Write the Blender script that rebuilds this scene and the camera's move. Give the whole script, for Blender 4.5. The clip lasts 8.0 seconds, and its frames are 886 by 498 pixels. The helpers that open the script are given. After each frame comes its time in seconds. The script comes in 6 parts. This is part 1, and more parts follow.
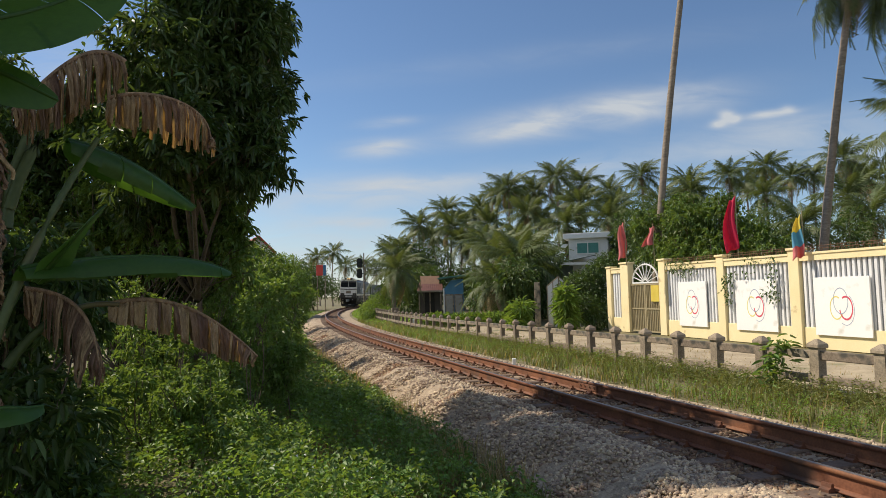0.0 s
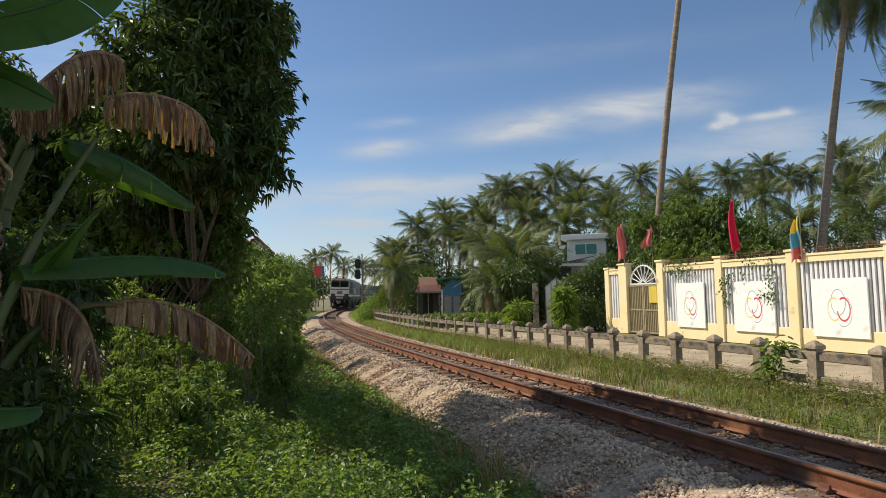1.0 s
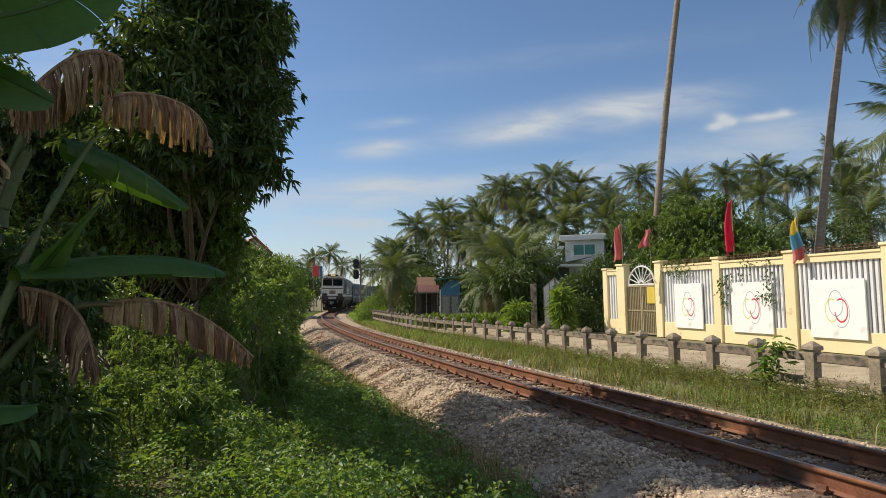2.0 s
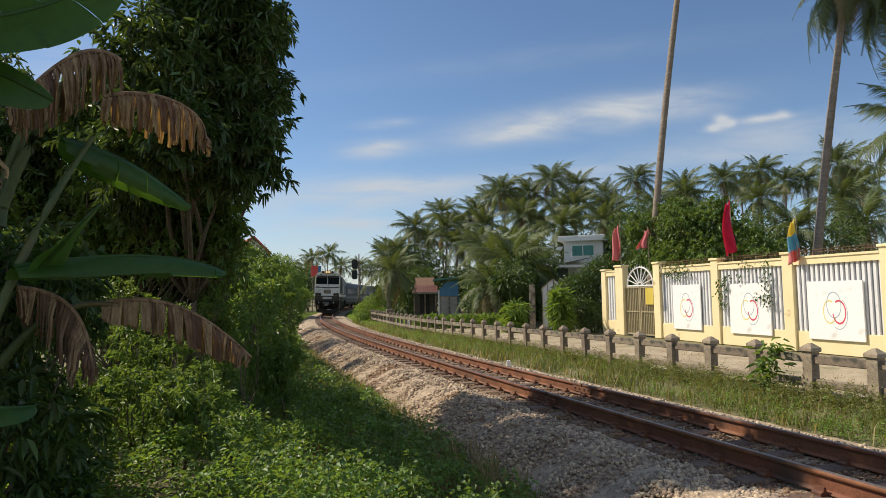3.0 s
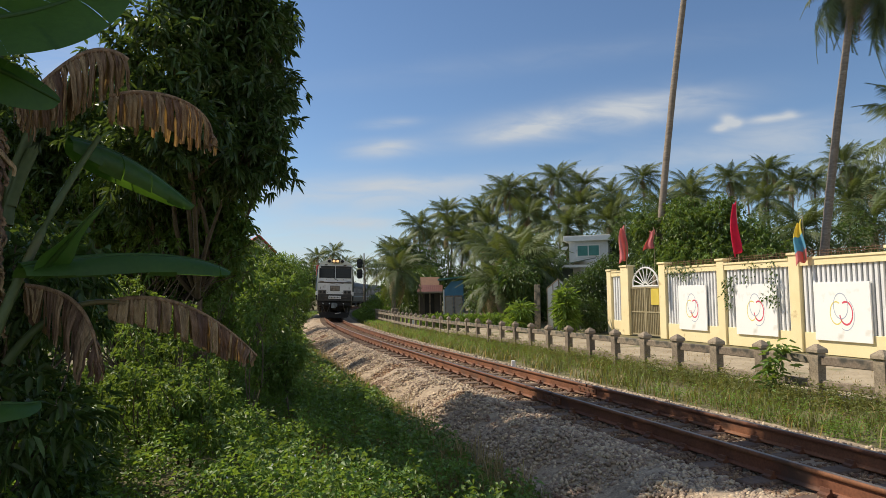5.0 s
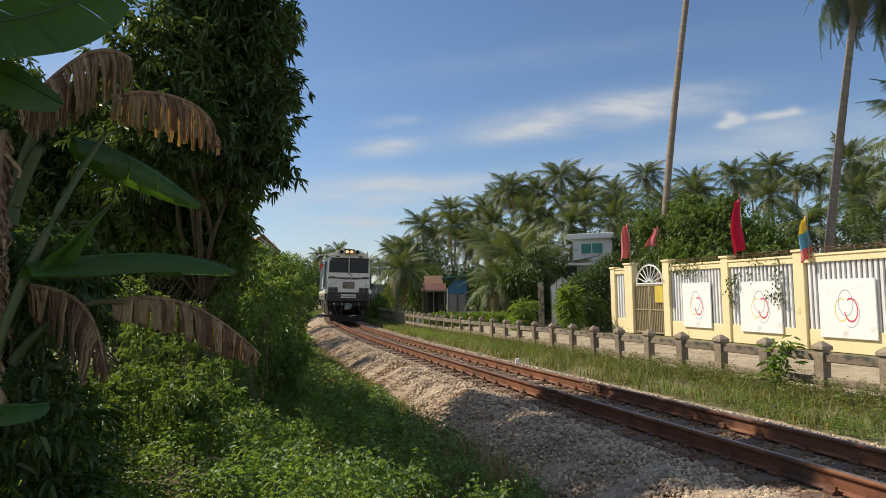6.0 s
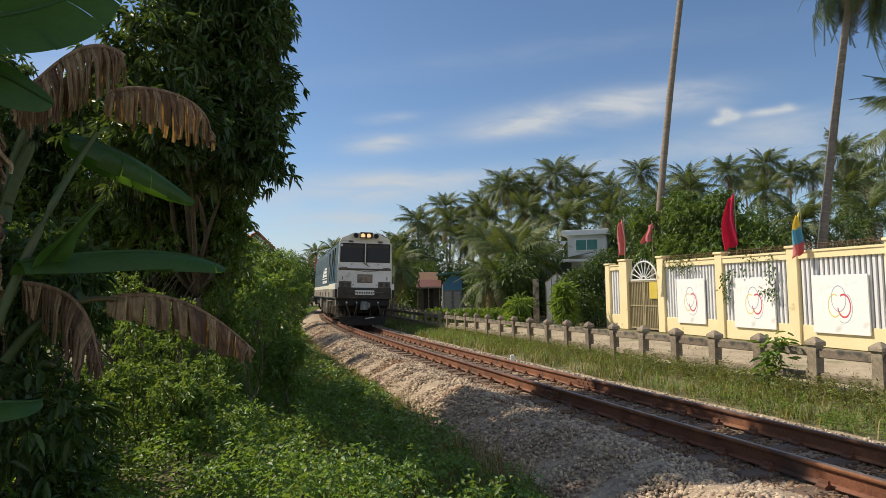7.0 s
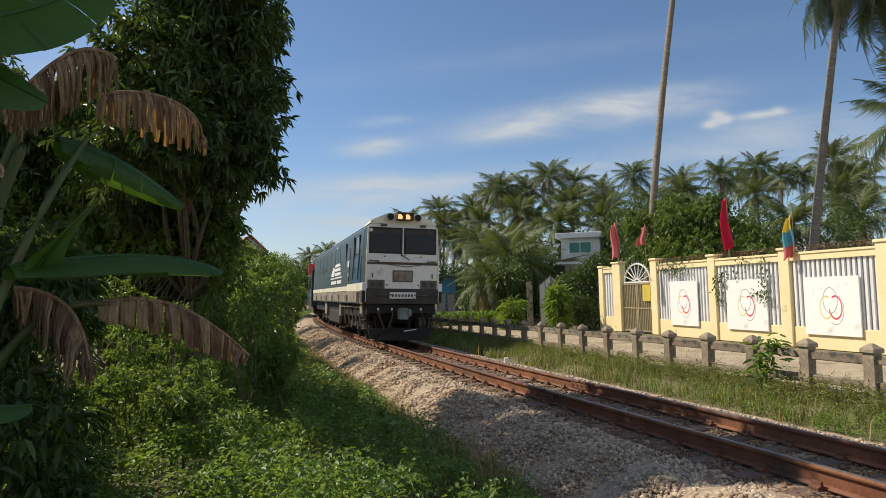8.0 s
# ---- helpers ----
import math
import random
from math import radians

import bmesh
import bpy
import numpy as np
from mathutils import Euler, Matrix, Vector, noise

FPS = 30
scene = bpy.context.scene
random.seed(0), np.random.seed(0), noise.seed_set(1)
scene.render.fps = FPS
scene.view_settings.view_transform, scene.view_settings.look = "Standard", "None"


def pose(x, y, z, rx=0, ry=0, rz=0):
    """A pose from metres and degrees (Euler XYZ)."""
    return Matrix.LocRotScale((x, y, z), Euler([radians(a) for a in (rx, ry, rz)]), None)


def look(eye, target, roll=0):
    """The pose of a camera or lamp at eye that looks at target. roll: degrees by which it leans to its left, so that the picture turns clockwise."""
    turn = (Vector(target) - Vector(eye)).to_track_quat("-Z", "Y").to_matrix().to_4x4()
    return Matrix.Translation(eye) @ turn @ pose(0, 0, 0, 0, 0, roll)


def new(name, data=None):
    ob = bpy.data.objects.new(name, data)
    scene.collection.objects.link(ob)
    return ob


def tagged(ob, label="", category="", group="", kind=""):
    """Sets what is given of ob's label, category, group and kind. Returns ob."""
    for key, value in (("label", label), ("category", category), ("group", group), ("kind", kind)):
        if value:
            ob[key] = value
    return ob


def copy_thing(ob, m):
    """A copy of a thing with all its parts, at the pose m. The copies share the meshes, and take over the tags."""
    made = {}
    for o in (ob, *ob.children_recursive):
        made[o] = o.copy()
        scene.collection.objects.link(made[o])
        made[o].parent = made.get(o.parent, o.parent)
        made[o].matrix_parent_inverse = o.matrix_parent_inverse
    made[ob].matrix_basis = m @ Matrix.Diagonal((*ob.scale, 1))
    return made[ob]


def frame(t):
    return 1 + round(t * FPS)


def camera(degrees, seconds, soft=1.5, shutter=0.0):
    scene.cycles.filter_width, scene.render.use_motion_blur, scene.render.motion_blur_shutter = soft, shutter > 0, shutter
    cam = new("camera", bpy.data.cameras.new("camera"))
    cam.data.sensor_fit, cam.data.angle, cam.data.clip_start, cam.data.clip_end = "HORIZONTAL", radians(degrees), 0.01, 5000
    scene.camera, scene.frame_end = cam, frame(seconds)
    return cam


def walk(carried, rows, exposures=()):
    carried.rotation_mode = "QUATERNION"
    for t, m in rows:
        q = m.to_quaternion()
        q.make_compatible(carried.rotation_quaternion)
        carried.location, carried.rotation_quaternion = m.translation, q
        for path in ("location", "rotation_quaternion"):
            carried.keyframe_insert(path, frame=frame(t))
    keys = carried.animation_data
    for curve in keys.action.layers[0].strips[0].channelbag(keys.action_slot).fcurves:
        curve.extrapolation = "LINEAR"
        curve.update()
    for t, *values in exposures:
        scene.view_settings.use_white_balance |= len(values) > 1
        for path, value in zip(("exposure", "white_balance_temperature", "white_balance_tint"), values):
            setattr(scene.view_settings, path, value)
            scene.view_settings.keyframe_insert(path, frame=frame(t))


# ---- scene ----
LENS = 70.0
cam = camera(LENS, 8.0, soft=0.85)
EYE = (0.0, 0.0, 1.62)
ROWS = [
    (0.0, 94.087, 1.197, 0.086), (0.5, 94.049, 1.138, 0.015), (1.0, 94.172, 1.145, -0.074),
    (1.5, 94.173, 1.124, -0.147), (3.0, 94.231, 0.848, -0.365), (3.5, 94.128, 0.967, -0.402),
    (4.0, 94.123, 0.787, -0.294), (4.5, 94.228, 0.608, -0.113), (6.0, 94.066, 0.874, 0.409),
    (6.5, 93.984, 0.879, 0.165), (7.0, 93.740, 0.959, -0.033), (7.5, 93.570, 1.100, -0.218),
    (8.0, 94.013, 1.167, -0.592)]
walk(cam, [(t, pose(*EYE, rx, ry, rz)) for t, rx, ry, rz in ROWS], exposures=[(0.0, 0.0), (8.0, 0.0)])

# ---- light ----
SUN_AZ, SUN_EL = 291.0, 45.0
sun_way = Vector((math.sin(radians(SUN_AZ)) * math.cos(radians(SUN_EL)),
                  math.cos(radians(SUN_AZ)) * math.cos(radians(SUN_EL)), math.sin(radians(SUN_EL))))
sun = new("sun", bpy.data.lights.new("sun", "SUN"))
sun.data.energy, sun.data.angle, sun.data.color = 5.2, radians(0.53), (1.0, 0.88, 0.70)
sun.matrix_world = look(sun_way * 50, (0, 0, 0))


def make_world():
    w = bpy.data.worlds.new("sky")
    scene.world = w
    w.use_nodes = True
    nt = w.node_tree
    nt.nodes.clear()
    N, link = nt.nodes.new, nt.links.new

    def op(kind, a, b=None):
        n = N("ShaderNodeMath")
        n.operation = kind
        for i, v in enumerate((a, b)):
            if v is None:
                continue
            if isinstance(v, (int, float)):
                n.inputs[i].default_value = v
            else:
                link(v, n.inputs[i])
        return n.outputs[0]

    out, bg = N("ShaderNodeOutputWorld"), N("ShaderNodeBackground")
    bg.inputs["Strength"].default_value = 0.113
    sky = N("ShaderNodeTexSky")
    sky.sky_type, sky.sun_disc = "NISHITA", False
    sky.sun_elevation, sky.sun_rotation = radians(SUN_EL), radians(SUN_AZ)
    sky.air_density, sky.dust_density, sky.ozone_density = 1.0, 0.1, 4.4
    co, sep = N("ShaderNodeTexCoord"), N("ShaderNodeSeparateXYZ")
    link(co.outputs["Generated"], sep.inputs[0])
    y = op("MAXIMUM", sep.outputs[1], 0.05)
    u, v = op("DIVIDE", sep.outputs[0], y), op("DIVIDE", sep.outputs[2], y)
    comb = N("ShaderNodeCombineXYZ")
    link(op("MULTIPLY", u, 1.0), comb.inputs[0])
    link(op("MULTIPLY", v, 4.0), comb.inputs[1])
    wisps = N("ShaderNodeTexNoise")
    wisps.inputs["Scale"].default_value, wisps.inputs["Detail"].default_value = 7.0, 7.0
    wisps.inputs["Roughness"].default_value, wisps.inputs["Distortion"].default_value = 0.55, 0.6
    link(comb.outputs[0], wisps.inputs["Vector"])
    ramp = N("ShaderNodeValToRGB")
    ramp.color_ramp.elements[0].position, ramp.color_ramp.elements[1].position = 0.30, 0.72
    link(wisps.outputs["Fac"], ramp.inputs[0])
    # banks of cloud: centre across, centre up, half length, half thickness, tilt, density
    banks = [(0.23, 0.282, 0.18, 0.024, 8, 1.25), (0.13, 0.262, 0.07, 0.012, 10, 0.8), (0.36, 0.300, 0.12, 0.03, 6, 0.35),
             (-0.10, 0.236, 0.055, 0.014, 2, 1.0), (-0.08, 0.278, 0.045, 0.008, 4, 0.7), (-0.13, 0.165, 0.22, 0.026, 2, 0.95),
             (-0.14, 0.118, 0.07, 0.010, 1, 0.7), (-0.02, 0.180, 0.10, 0.010, 3, 0.7), (0.448, 0.264, 0.014, 0.007, 10, 1.1), (0.462, 0.276, 0.013, 0.008, -10, 1.2), (0.474, 0.270, 0.010, 0.006, 20, 0.9),
             (0.535, 0.279, 0.038, 0.006, 7, 1.5), (0.56, 0.286, 0.012, 0.006, 0, 1.3), (0.50, 0.235, 0.16, 0.030, 9, 0.75), (0.22, 0.185, 0.10, 0.03, 12, 0.6),
             (0.68, 0.20, 0.12, 0.06, 0, 0.6), (-0.2, 0.06, 0.6, 0.06, 0, 0.8), (-0.62, 0.30, 0.12, 0.10, 20, 0.9), (0.15, 0.38, 0.35, 0.02, 6, 0.14)]
    total = None
    for cx, cy, lx, ly, tilt, dens in banks:
        a, b = op("SUBTRACT", u, cx), op("SUBTRACT", v, cy)
        c, s = math.cos(radians(tilt)), math.sin(radians(tilt))
        p = op("MULTIPLY", op("ADD", op("MULTIPLY", a, c), op("MULTIPLY", b, s)), 1 / lx)
        q = op("MULTIPLY", op("SUBTRACT", op("MULTIPLY", b, c), op("MULTIPLY", a, s)), 1 / ly)
        d = op("ADD", op("MULTIPLY", p, p), op("MULTIPLY", q, q))
        g = op("MULTIPLY", op("POWER", 2.718, op("MULTIPLY", d, -1.0)), dens)
        total = g if total is None else op("ADD", total, g)
    thick = op("MULTIPLY", total, op("ADD", op("MULTIPLY", ramp.outputs[0], 0.75), 0.25))
    front = op("GREATER_THAN", sep.outputs[1], 0.1)
    fac = op("MINIMUM", op("MULTIPLY", op("MULTIPLY", thick, front), 1.05), 0.92)
    # broken cloud over the rest of the sky, unseen, added for neutral fill
    broken = N("ShaderNodeTexNoise")
    broken.inputs["Scale"].default_value, broken.inputs["Detail"].default_value = 2.6, 6.0
    link(co.outputs["Generated"], broken.inputs["Vector"])
    veil = N("ShaderNodeMapRange")
    veil.inputs[1].default_value, veil.inputs[2].default_value, veil.inputs[4].default_value = 0.36, 0.62, 0.85
    link(broken.outputs["Fac"], veil.inputs[0])
    rear = N("ShaderNodeMapRange")
    rear.inputs[1].default_value, rear.inputs[2].default_value = 0.15, -0.25
    link(sep.outputs[1], rear.inputs[0])
    fac = op("MAXIMUM", fac, op("MULTIPLY", veil.outputs[0], rear.outputs[0]))
    mix = N("ShaderNodeMixRGB")
    mix.inputs[2].default_value = (5.1, 5.4, 5.7, 1)
    link(fac, mix.inputs[0])
    link(sky.outputs[0], mix.inputs[1])
    link(mix.outputs[0], bg.inputs["Color"])
    link(bg.outputs[0], out.inputs["Surface"])


make_world()


# ---- materials ----
def surface(name, dark, light, scale=6.0, rough=0.7, bump=0.3, fine=60.0, metal=0.0, stain=None, stain_scale=1.2,
            stain_at=0.55, vary=0.0, island=0.0, glow=0.0, through_light=0.0, bump_dist=0.01, rough_to=None, stretch=(1, 1, 1)):
    """A procedural surface: two scales of grain between two colours, stains, relief, variation piece by piece."""
    m = bpy.data.materials.new(name)
    m.use_nodes = True
    nt = m.node_tree
    N, link = nt.nodes.new, nt.links.new
    bsdf, out = nt.nodes["Principled BSDF"], nt.nodes["Material Output"]
    co, mp = N("ShaderNodeTexCoord"), N("ShaderNodeMapping")
    mp.inputs["Scale"].default_value = stretch
    link(co.outputs["Object"], mp.inputs[0])

    def noise_tex(s, detail=5.0):
        n = N("ShaderNodeTexNoise")
        n.inputs["Scale"].default_value, n.inputs["Detail"].default_value = s, detail
        link(mp.outputs[0], n.inputs["Vector"])
        return n.outputs["Fac"]

    def mixed(f, a, b):
        x = N("ShaderNodeMixRGB")
        for i, v in ((0, f), (1, a), (2, b)):
            if isinstance(v, (int, float)):
                x.inputs[i].default_value = v
            elif isinstance(v, tuple):
                x.inputs[i].default_value = (*v, 1)
            else:
                link(v, x.inputs[i])
        return x

    def ramp(v, lo, hi):
        r = N("ShaderNodeMapRange")
        r.inputs[1].default_value, r.inputs[2].default_value = lo, hi
        link(v, r.inputs[0])
        return r.outputs[0]

    big, small = noise_tex(scale), noise_tex(fine)
    grain = mixed(0.45, big, small).outputs[0]
    col = mixed(ramp(grain, 0.33, 0.67), dark, light).outputs[0]
    if stain:
        col = mixed(ramp(noise_tex(stain_scale, 8.0), stain_at, stain_at + 0.13), col, stain).outputs[0]
    if vary or island:
        value = N("ShaderNodeHueSaturation")
        if island:
            src = N("ShaderNodeNewGeometry").outputs["Random Per Island"]
        else:
            src = N("ShaderNodeObjectInfo").outputs["Random"]
        k = max(vary, island)
        r = N("ShaderNodeMapRange")
        r.inputs[3].default_value, r.inputs[4].default_value = 1 - k, 1 + k
        link(src, r.inputs[0])
        link(r.outputs[0], value.inputs["Value"])
        h = N("ShaderNodeMapRange")
        h.inputs[3].default_value, h.inputs[4].default_value = 0.5 - 0.05 * k, 0.5 + 0.03 * k
        link(src, h.inputs[0])
        link(h.outputs[0], value.inputs["Hue"])
        link(col, value.inputs["Color"])
        col = value.outputs[0]
    link(col, bsdf.inputs["Base Color"])
    bsdf.inputs["Metallic"].default_value = metal
    r = N("ShaderNodeMapRange")
    r.inputs[3].default_value, r.inputs[4].default_value = max(0.03, rough - 0.1), min(1.0, rough + 0.1)
    link(small, r.inputs[0])
    link(r.outputs[0], bsdf.inputs["Roughness"])
    if bump:
        b = N("ShaderNodeBump")
        b.inputs["Strength"].default_value, b.inputs["Distance"].default_value = bump, bump_dist
        link(grain, b.inputs["Height"])
        link(b.outputs[0], bsdf.inputs["Normal"])
    if glow:
        bsdf.inputs["Emission Color"].default_value = (*light, 1)
        bsdf.inputs["Emission Strength"].default_value = glow
    if through_light:
        t, x = N("ShaderNodeBsdfTranslucent"), N("ShaderNodeMixShader")
        warm = mixed(0.55, col, (light[0] * 2.6, light[1] * 2.2, light[2] * 0.8)).outputs[0]
        link(warm, t.inputs["Color"])
        x.inputs[0].default_value = through_light
        link(bsdf.outputs[0], x.inputs[1])
        link(t.outputs[0], x.inputs[2])
        link(x.outputs[0], out.inputs["Surface"])
    return m


def glass_dark(name):
    m = bpy.data.materials.new(name)
    m.use_nodes = True
    b = m.node_tree.nodes["Principled BSDF"]
    b.inputs["Base Color"].default_value = (0.012, 0.014, 0.018, 1)
    b.inputs["Roughness"].default_value = 0.08
    b.inputs["Specular IOR Level"].default_value = 0.3
    return m


M = {
    "ground": surface("soil_and_grass", (0.09, 0.095, 0.035), (0.24, 0.20, 0.11), 0.8, 0.95, 0.6, 14, stain=(0.22, 0.17, 0.10), stain_scale=0.5),
    "sand": surface("sandy_soil", (0.26, 0.205, 0.135), (0.50, 0.415, 0.29), 1.2, 0.95, 0.6, 18, stain=(0.17, 0.17, 0.08), stain_scale=0.9, stain_at=0.58),
    "ballast": surface("ballast_bed", (0.20, 0.15, 0.105), (0.54, 0.425, 0.30), 9, 0.95, 1.0, 45, bump_dist=0.03, stain=(0.26, 0.14, 0.07), stain_scale=0.9, stain_at=0.6),
    "stone": surface("ballast_stone", (0.27, 0.21, 0.15), (0.58, 0.46, 0.335), 4, 0.9, 0.4, 50, island=0.45, stain=(0.32, 0.19, 0.11), stain_scale=0.8, stain_at=0.58),
    "stone_rust": surface("rust_dusted_stone", (0.12, 0.075, 0.045), (0.27, 0.175, 0.11), 4, 0.95, 0.4, 50, island=0.4),
    "garden": surface("garden_leaf", (0.055, 0.11, 0.022), (0.13, 0.205, 0.045), 0.8, 0.45, 0.0, 12, island=0.35, through_light=0.28),
    "rail": surface("rusty_rail", (0.10, 0.038, 0.018), (0.26, 0.105, 0.05), 3, 0.75, 0.4, 40, stain=(0.08, 0.045, 0.03), stain_scale=2.0, vary=0.15),
    "railtop": surface("worn_rail_head", (0.20, 0.16, 0.14), (0.34, 0.29, 0.26), 3, 0.38, 0.1, 40, metal=0.7),
    "sleeper": surface("sleeper_concrete", (0.10, 0.07, 0.05), (0.24, 0.17, 0.12), 5, 0.9, 0.5, 40, vary=0.25, stain=(0.16, 0.07, 0.035)),
    "concrete": surface("weathered_concrete", (0.15, 0.118, 0.086), (0.40, 0.325, 0.24), 3, 0.9, 0.5, 40, vary=0.2, stain=(0.09, 0.085, 0.07), stain_scale=3.5, stain_at=0.52),
    "yellow": surface("yellow_paint", (0.82, 0.68, 0.38), (0.90, 0.78, 0.48), 1.5, 0.8, 0.15, 30, stain=(0.50, 0.36, 0.17), stain_scale=2.6, stain_at=0.62),
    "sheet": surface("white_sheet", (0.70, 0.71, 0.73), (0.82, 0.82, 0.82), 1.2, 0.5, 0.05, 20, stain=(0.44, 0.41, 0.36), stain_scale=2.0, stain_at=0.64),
    # grey for the painted shade between wall ribs, and for shed door panels
    "rib_shade_door": surface("rib_shade_and_door_grey", (0.20, 0.21, 0.22), (0.32, 0.33, 0.34), 1.5, 0.55, 0.1, 20, stain=(0.22, 0.19, 0.15), stain_scale=2.0, stain_at=0.6),
    "panel": surface("white_panel", (0.88, 0.87, 0.86), (0.93, 0.92, 0.91), 1.0, 0.55, 0.05, 20, stain=(0.70, 0.68, 0.62), stain_scale=2.0, stain_at=0.62),
    "gate": surface("gate_brown_paint", (0.28, 0.23, 0.13), (0.42, 0.36, 0.22), 4, 0.6, 0.2, 40),
    "white": surface("white_paint", (0.68, 0.68, 0.66), (0.82, 0.82, 0.80), 2, 0.5, 0.1, 40, stain=(0.5, 0.47, 0.42), stain_scale=2.5, stain_at=0.64),
    "rust": surface("rusty_wire", (0.09, 0.05, 0.03), (0.22, 0.12, 0.07), 6, 0.9, 0.3, 40),
    "red": surface("red_cloth", (0.46, 0.012, 0.06), (0.62, 0.025, 0.10), 4, 0.8, 0.3, 60, through_light=0.3),
    "pink": surface("faded_red_cloth", (0.50, 0.13, 0.15), (0.66, 0.26, 0.27), 4, 0.8, 0.3, 60, through_light=0.3),
    "blue": surface("blue_cloth", (0.10, 0.34, 0.58), (0.18, 0.44, 0.66), 4, 0.8, 0.3, 60, through_light=0.3),
    "yellowcloth": surface("yellow_cloth", (0.65, 0.55, 0.08), (0.75, 0.66, 0.15), 4, 0.8, 0.3, 60, through_light=0.3),
    "ink_blue": surface("ink_blue_grey", (0.28, 0.34, 0.45), (0.40, 0.46, 0.58), 4, 0.6, 0.0),
    "ink_red": surface("ink_red", (0.60, 0.05, 0.10), (0.70, 0.10, 0.15), 4, 0.6, 0.0),
    "ink_yellow": surface("ink_yellow", (0.70, 0.60, 0.10), (0.78, 0.70, 0.2), 4, 0.6, 0.0),
    "bark": surface("bark", (0.07, 0.05, 0.035), (0.20, 0.155, 0.115), 6, 0.95, 0.8, 40, bump_dist=0.02),
    "palmbark": surface("palm_bark", (0.15, 0.12, 0.095), (0.33, 0.27, 0.215), 5, 0.9, 0.8, 30, bump_dist=0.02, stain=(0.40, 0.36, 0.30), stain_scale=1.6, stain_at=0.6, stretch=(1, 1, 2.5)),
    "mango": surface("mango_leaf", (0.038, 0.078, 0.024), (0.090, 0.150, 0.042), 1.0, 0.42, 0.0, 12, island=0.4, through_light=0.22),
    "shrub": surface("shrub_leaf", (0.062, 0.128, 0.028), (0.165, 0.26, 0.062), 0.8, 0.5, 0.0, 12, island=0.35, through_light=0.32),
    "weed": surface("weed_leaf", (0.075, 0.16, 0.028), (0.20, 0.33, 0.072), 0.9, 0.5, 0.0, 12, island=0.45, through_light=0.38),
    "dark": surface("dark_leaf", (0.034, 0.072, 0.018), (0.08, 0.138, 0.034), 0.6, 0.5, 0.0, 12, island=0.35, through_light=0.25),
    "lime": surface("lime_leaf", (0.09, 0.17, 0.03), (0.17, 0.27, 0.055), 0.6, 0.5, 0.0, 12, island=0.3, through_light=0.35),
    "grass": surface("grass_blade", (0.09, 0.12, 0.03), (0.20, 0.22, 0.075), 0.7, 0.6, 0.0, 12, island=0.4, through_light=0.3),
    "straw": surface("dry_grass", (0.22, 0.17, 0.08), (0.38, 0.31, 0.16), 0.7, 0.7, 0.0, 12, island=0.3, through_light=0.3),
    "frond": surface("palm_frond", (0.050, 0.080, 0.024), (0.115, 0.155, 0.056), 0.5, 0.55, 0.0, 8, island=0.25, through_light=0.25),
    "frond_dry": surface("dry_palm_frond", (0.15, 0.115, 0.05), (0.28, 0.22, 0.11), 0.5, 0.6, 0.0, 8, island=0.25, through_light=0.2),
    "banana": surface("banana_leaf", (0.032, 0.09, 0.015), (0.07, 0.16, 0.03), 2.0, 0.42, 0.3, 40, through_light=0.42, stretch=(1, 1, 1)),
    "banana_dead": surface("dead_banana_leaf", (0.085, 0.05, 0.03), (0.44, 0.305, 0.19), 7, 0.75, 0.6, 60, island=0.55, through_light=0.18, stretch=(5, 5, 0.7)),
    "sheath": surface("dry_banana_sheath", (0.09, 0.06, 0.035), (0.24, 0.17, 0.10), 5, 0.8, 0.5, 40, stain=(0.10, 0.13, 0.04), stain_scale=2.0, stretch=(3, 3, 0.6)),
    "stem": surface("green_stem", (0.045, 0.075, 0.02), (0.10, 0.135, 0.045), 3, 0.55, 0.2, 30, stain=(0.16, 0.10, 0.05), stain_scale=2.5),
    "redroof": surface("red_roof", (0.36, 0.06, 0.04), (0.50, 0.11, 0.07), 2, 0.8, 0.4, 20),
    "rustroof": surface("rusty_roof", (0.09, 0.03, 0.025), (0.17, 0.065, 0.05), 1.5, 0.8, 0.3, 20),
    "teal": surface("teal_sheet", (0.05, 0.19, 0.17), (0.09, 0.28, 0.25), 1.5, 0.6, 0.2, 20),
    "bluewall": surface("blue_wall", (0.05, 0.16, 0.30), (0.08, 0.23, 0.38), 1.5, 0.7, 0.2, 20),
    "darkwall": surface("dark_wall", (0.05, 0.045, 0.04), (0.10, 0.09, 0.08), 1.5, 0.9, 0.2, 20),
    "awning": surface("dark_awning", (0.06, 0.085, 0.075), (0.10, 0.13, 0.115), 1.5, 0.7, 0.2, 20),
    "black": surface("black_metal", (0.006, 0.006, 0.0065), (0.014, 0.014, 0.014), 5, 0.7, 0.2, 40),
    "under": surface("grimy_underframe", (0.014, 0.011, 0.009), (0.048, 0.038, 0.028), 5, 0.85, 0.4, 30),
    "locoblue": surface("loco_blue", (0.018, 0.075, 0.13), (0.035, 0.115, 0.185), 0.8, 0.42, 0.05, 12, stain=(0.07, 0.10, 0.12), stain_scale=0.7, stain_at=0.58),
    "locodark": surface("loco_slate", (0.035, 0.06, 0.075), (0.06, 0.09, 0.105), 0.8, 0.45, 0.05, 12, stain=(0.09, 0.095, 0.09), stain_scale=0.7, stain_at=0.6),
    "locowhite": surface("loco_white", (0.64, 0.64, 0.63), (0.80, 0.80, 0.79), 1.2, 0.5, 0.08, 12, stain=(0.33, 0.29, 0.24), stain_scale=1.8, stain_at=0.60),
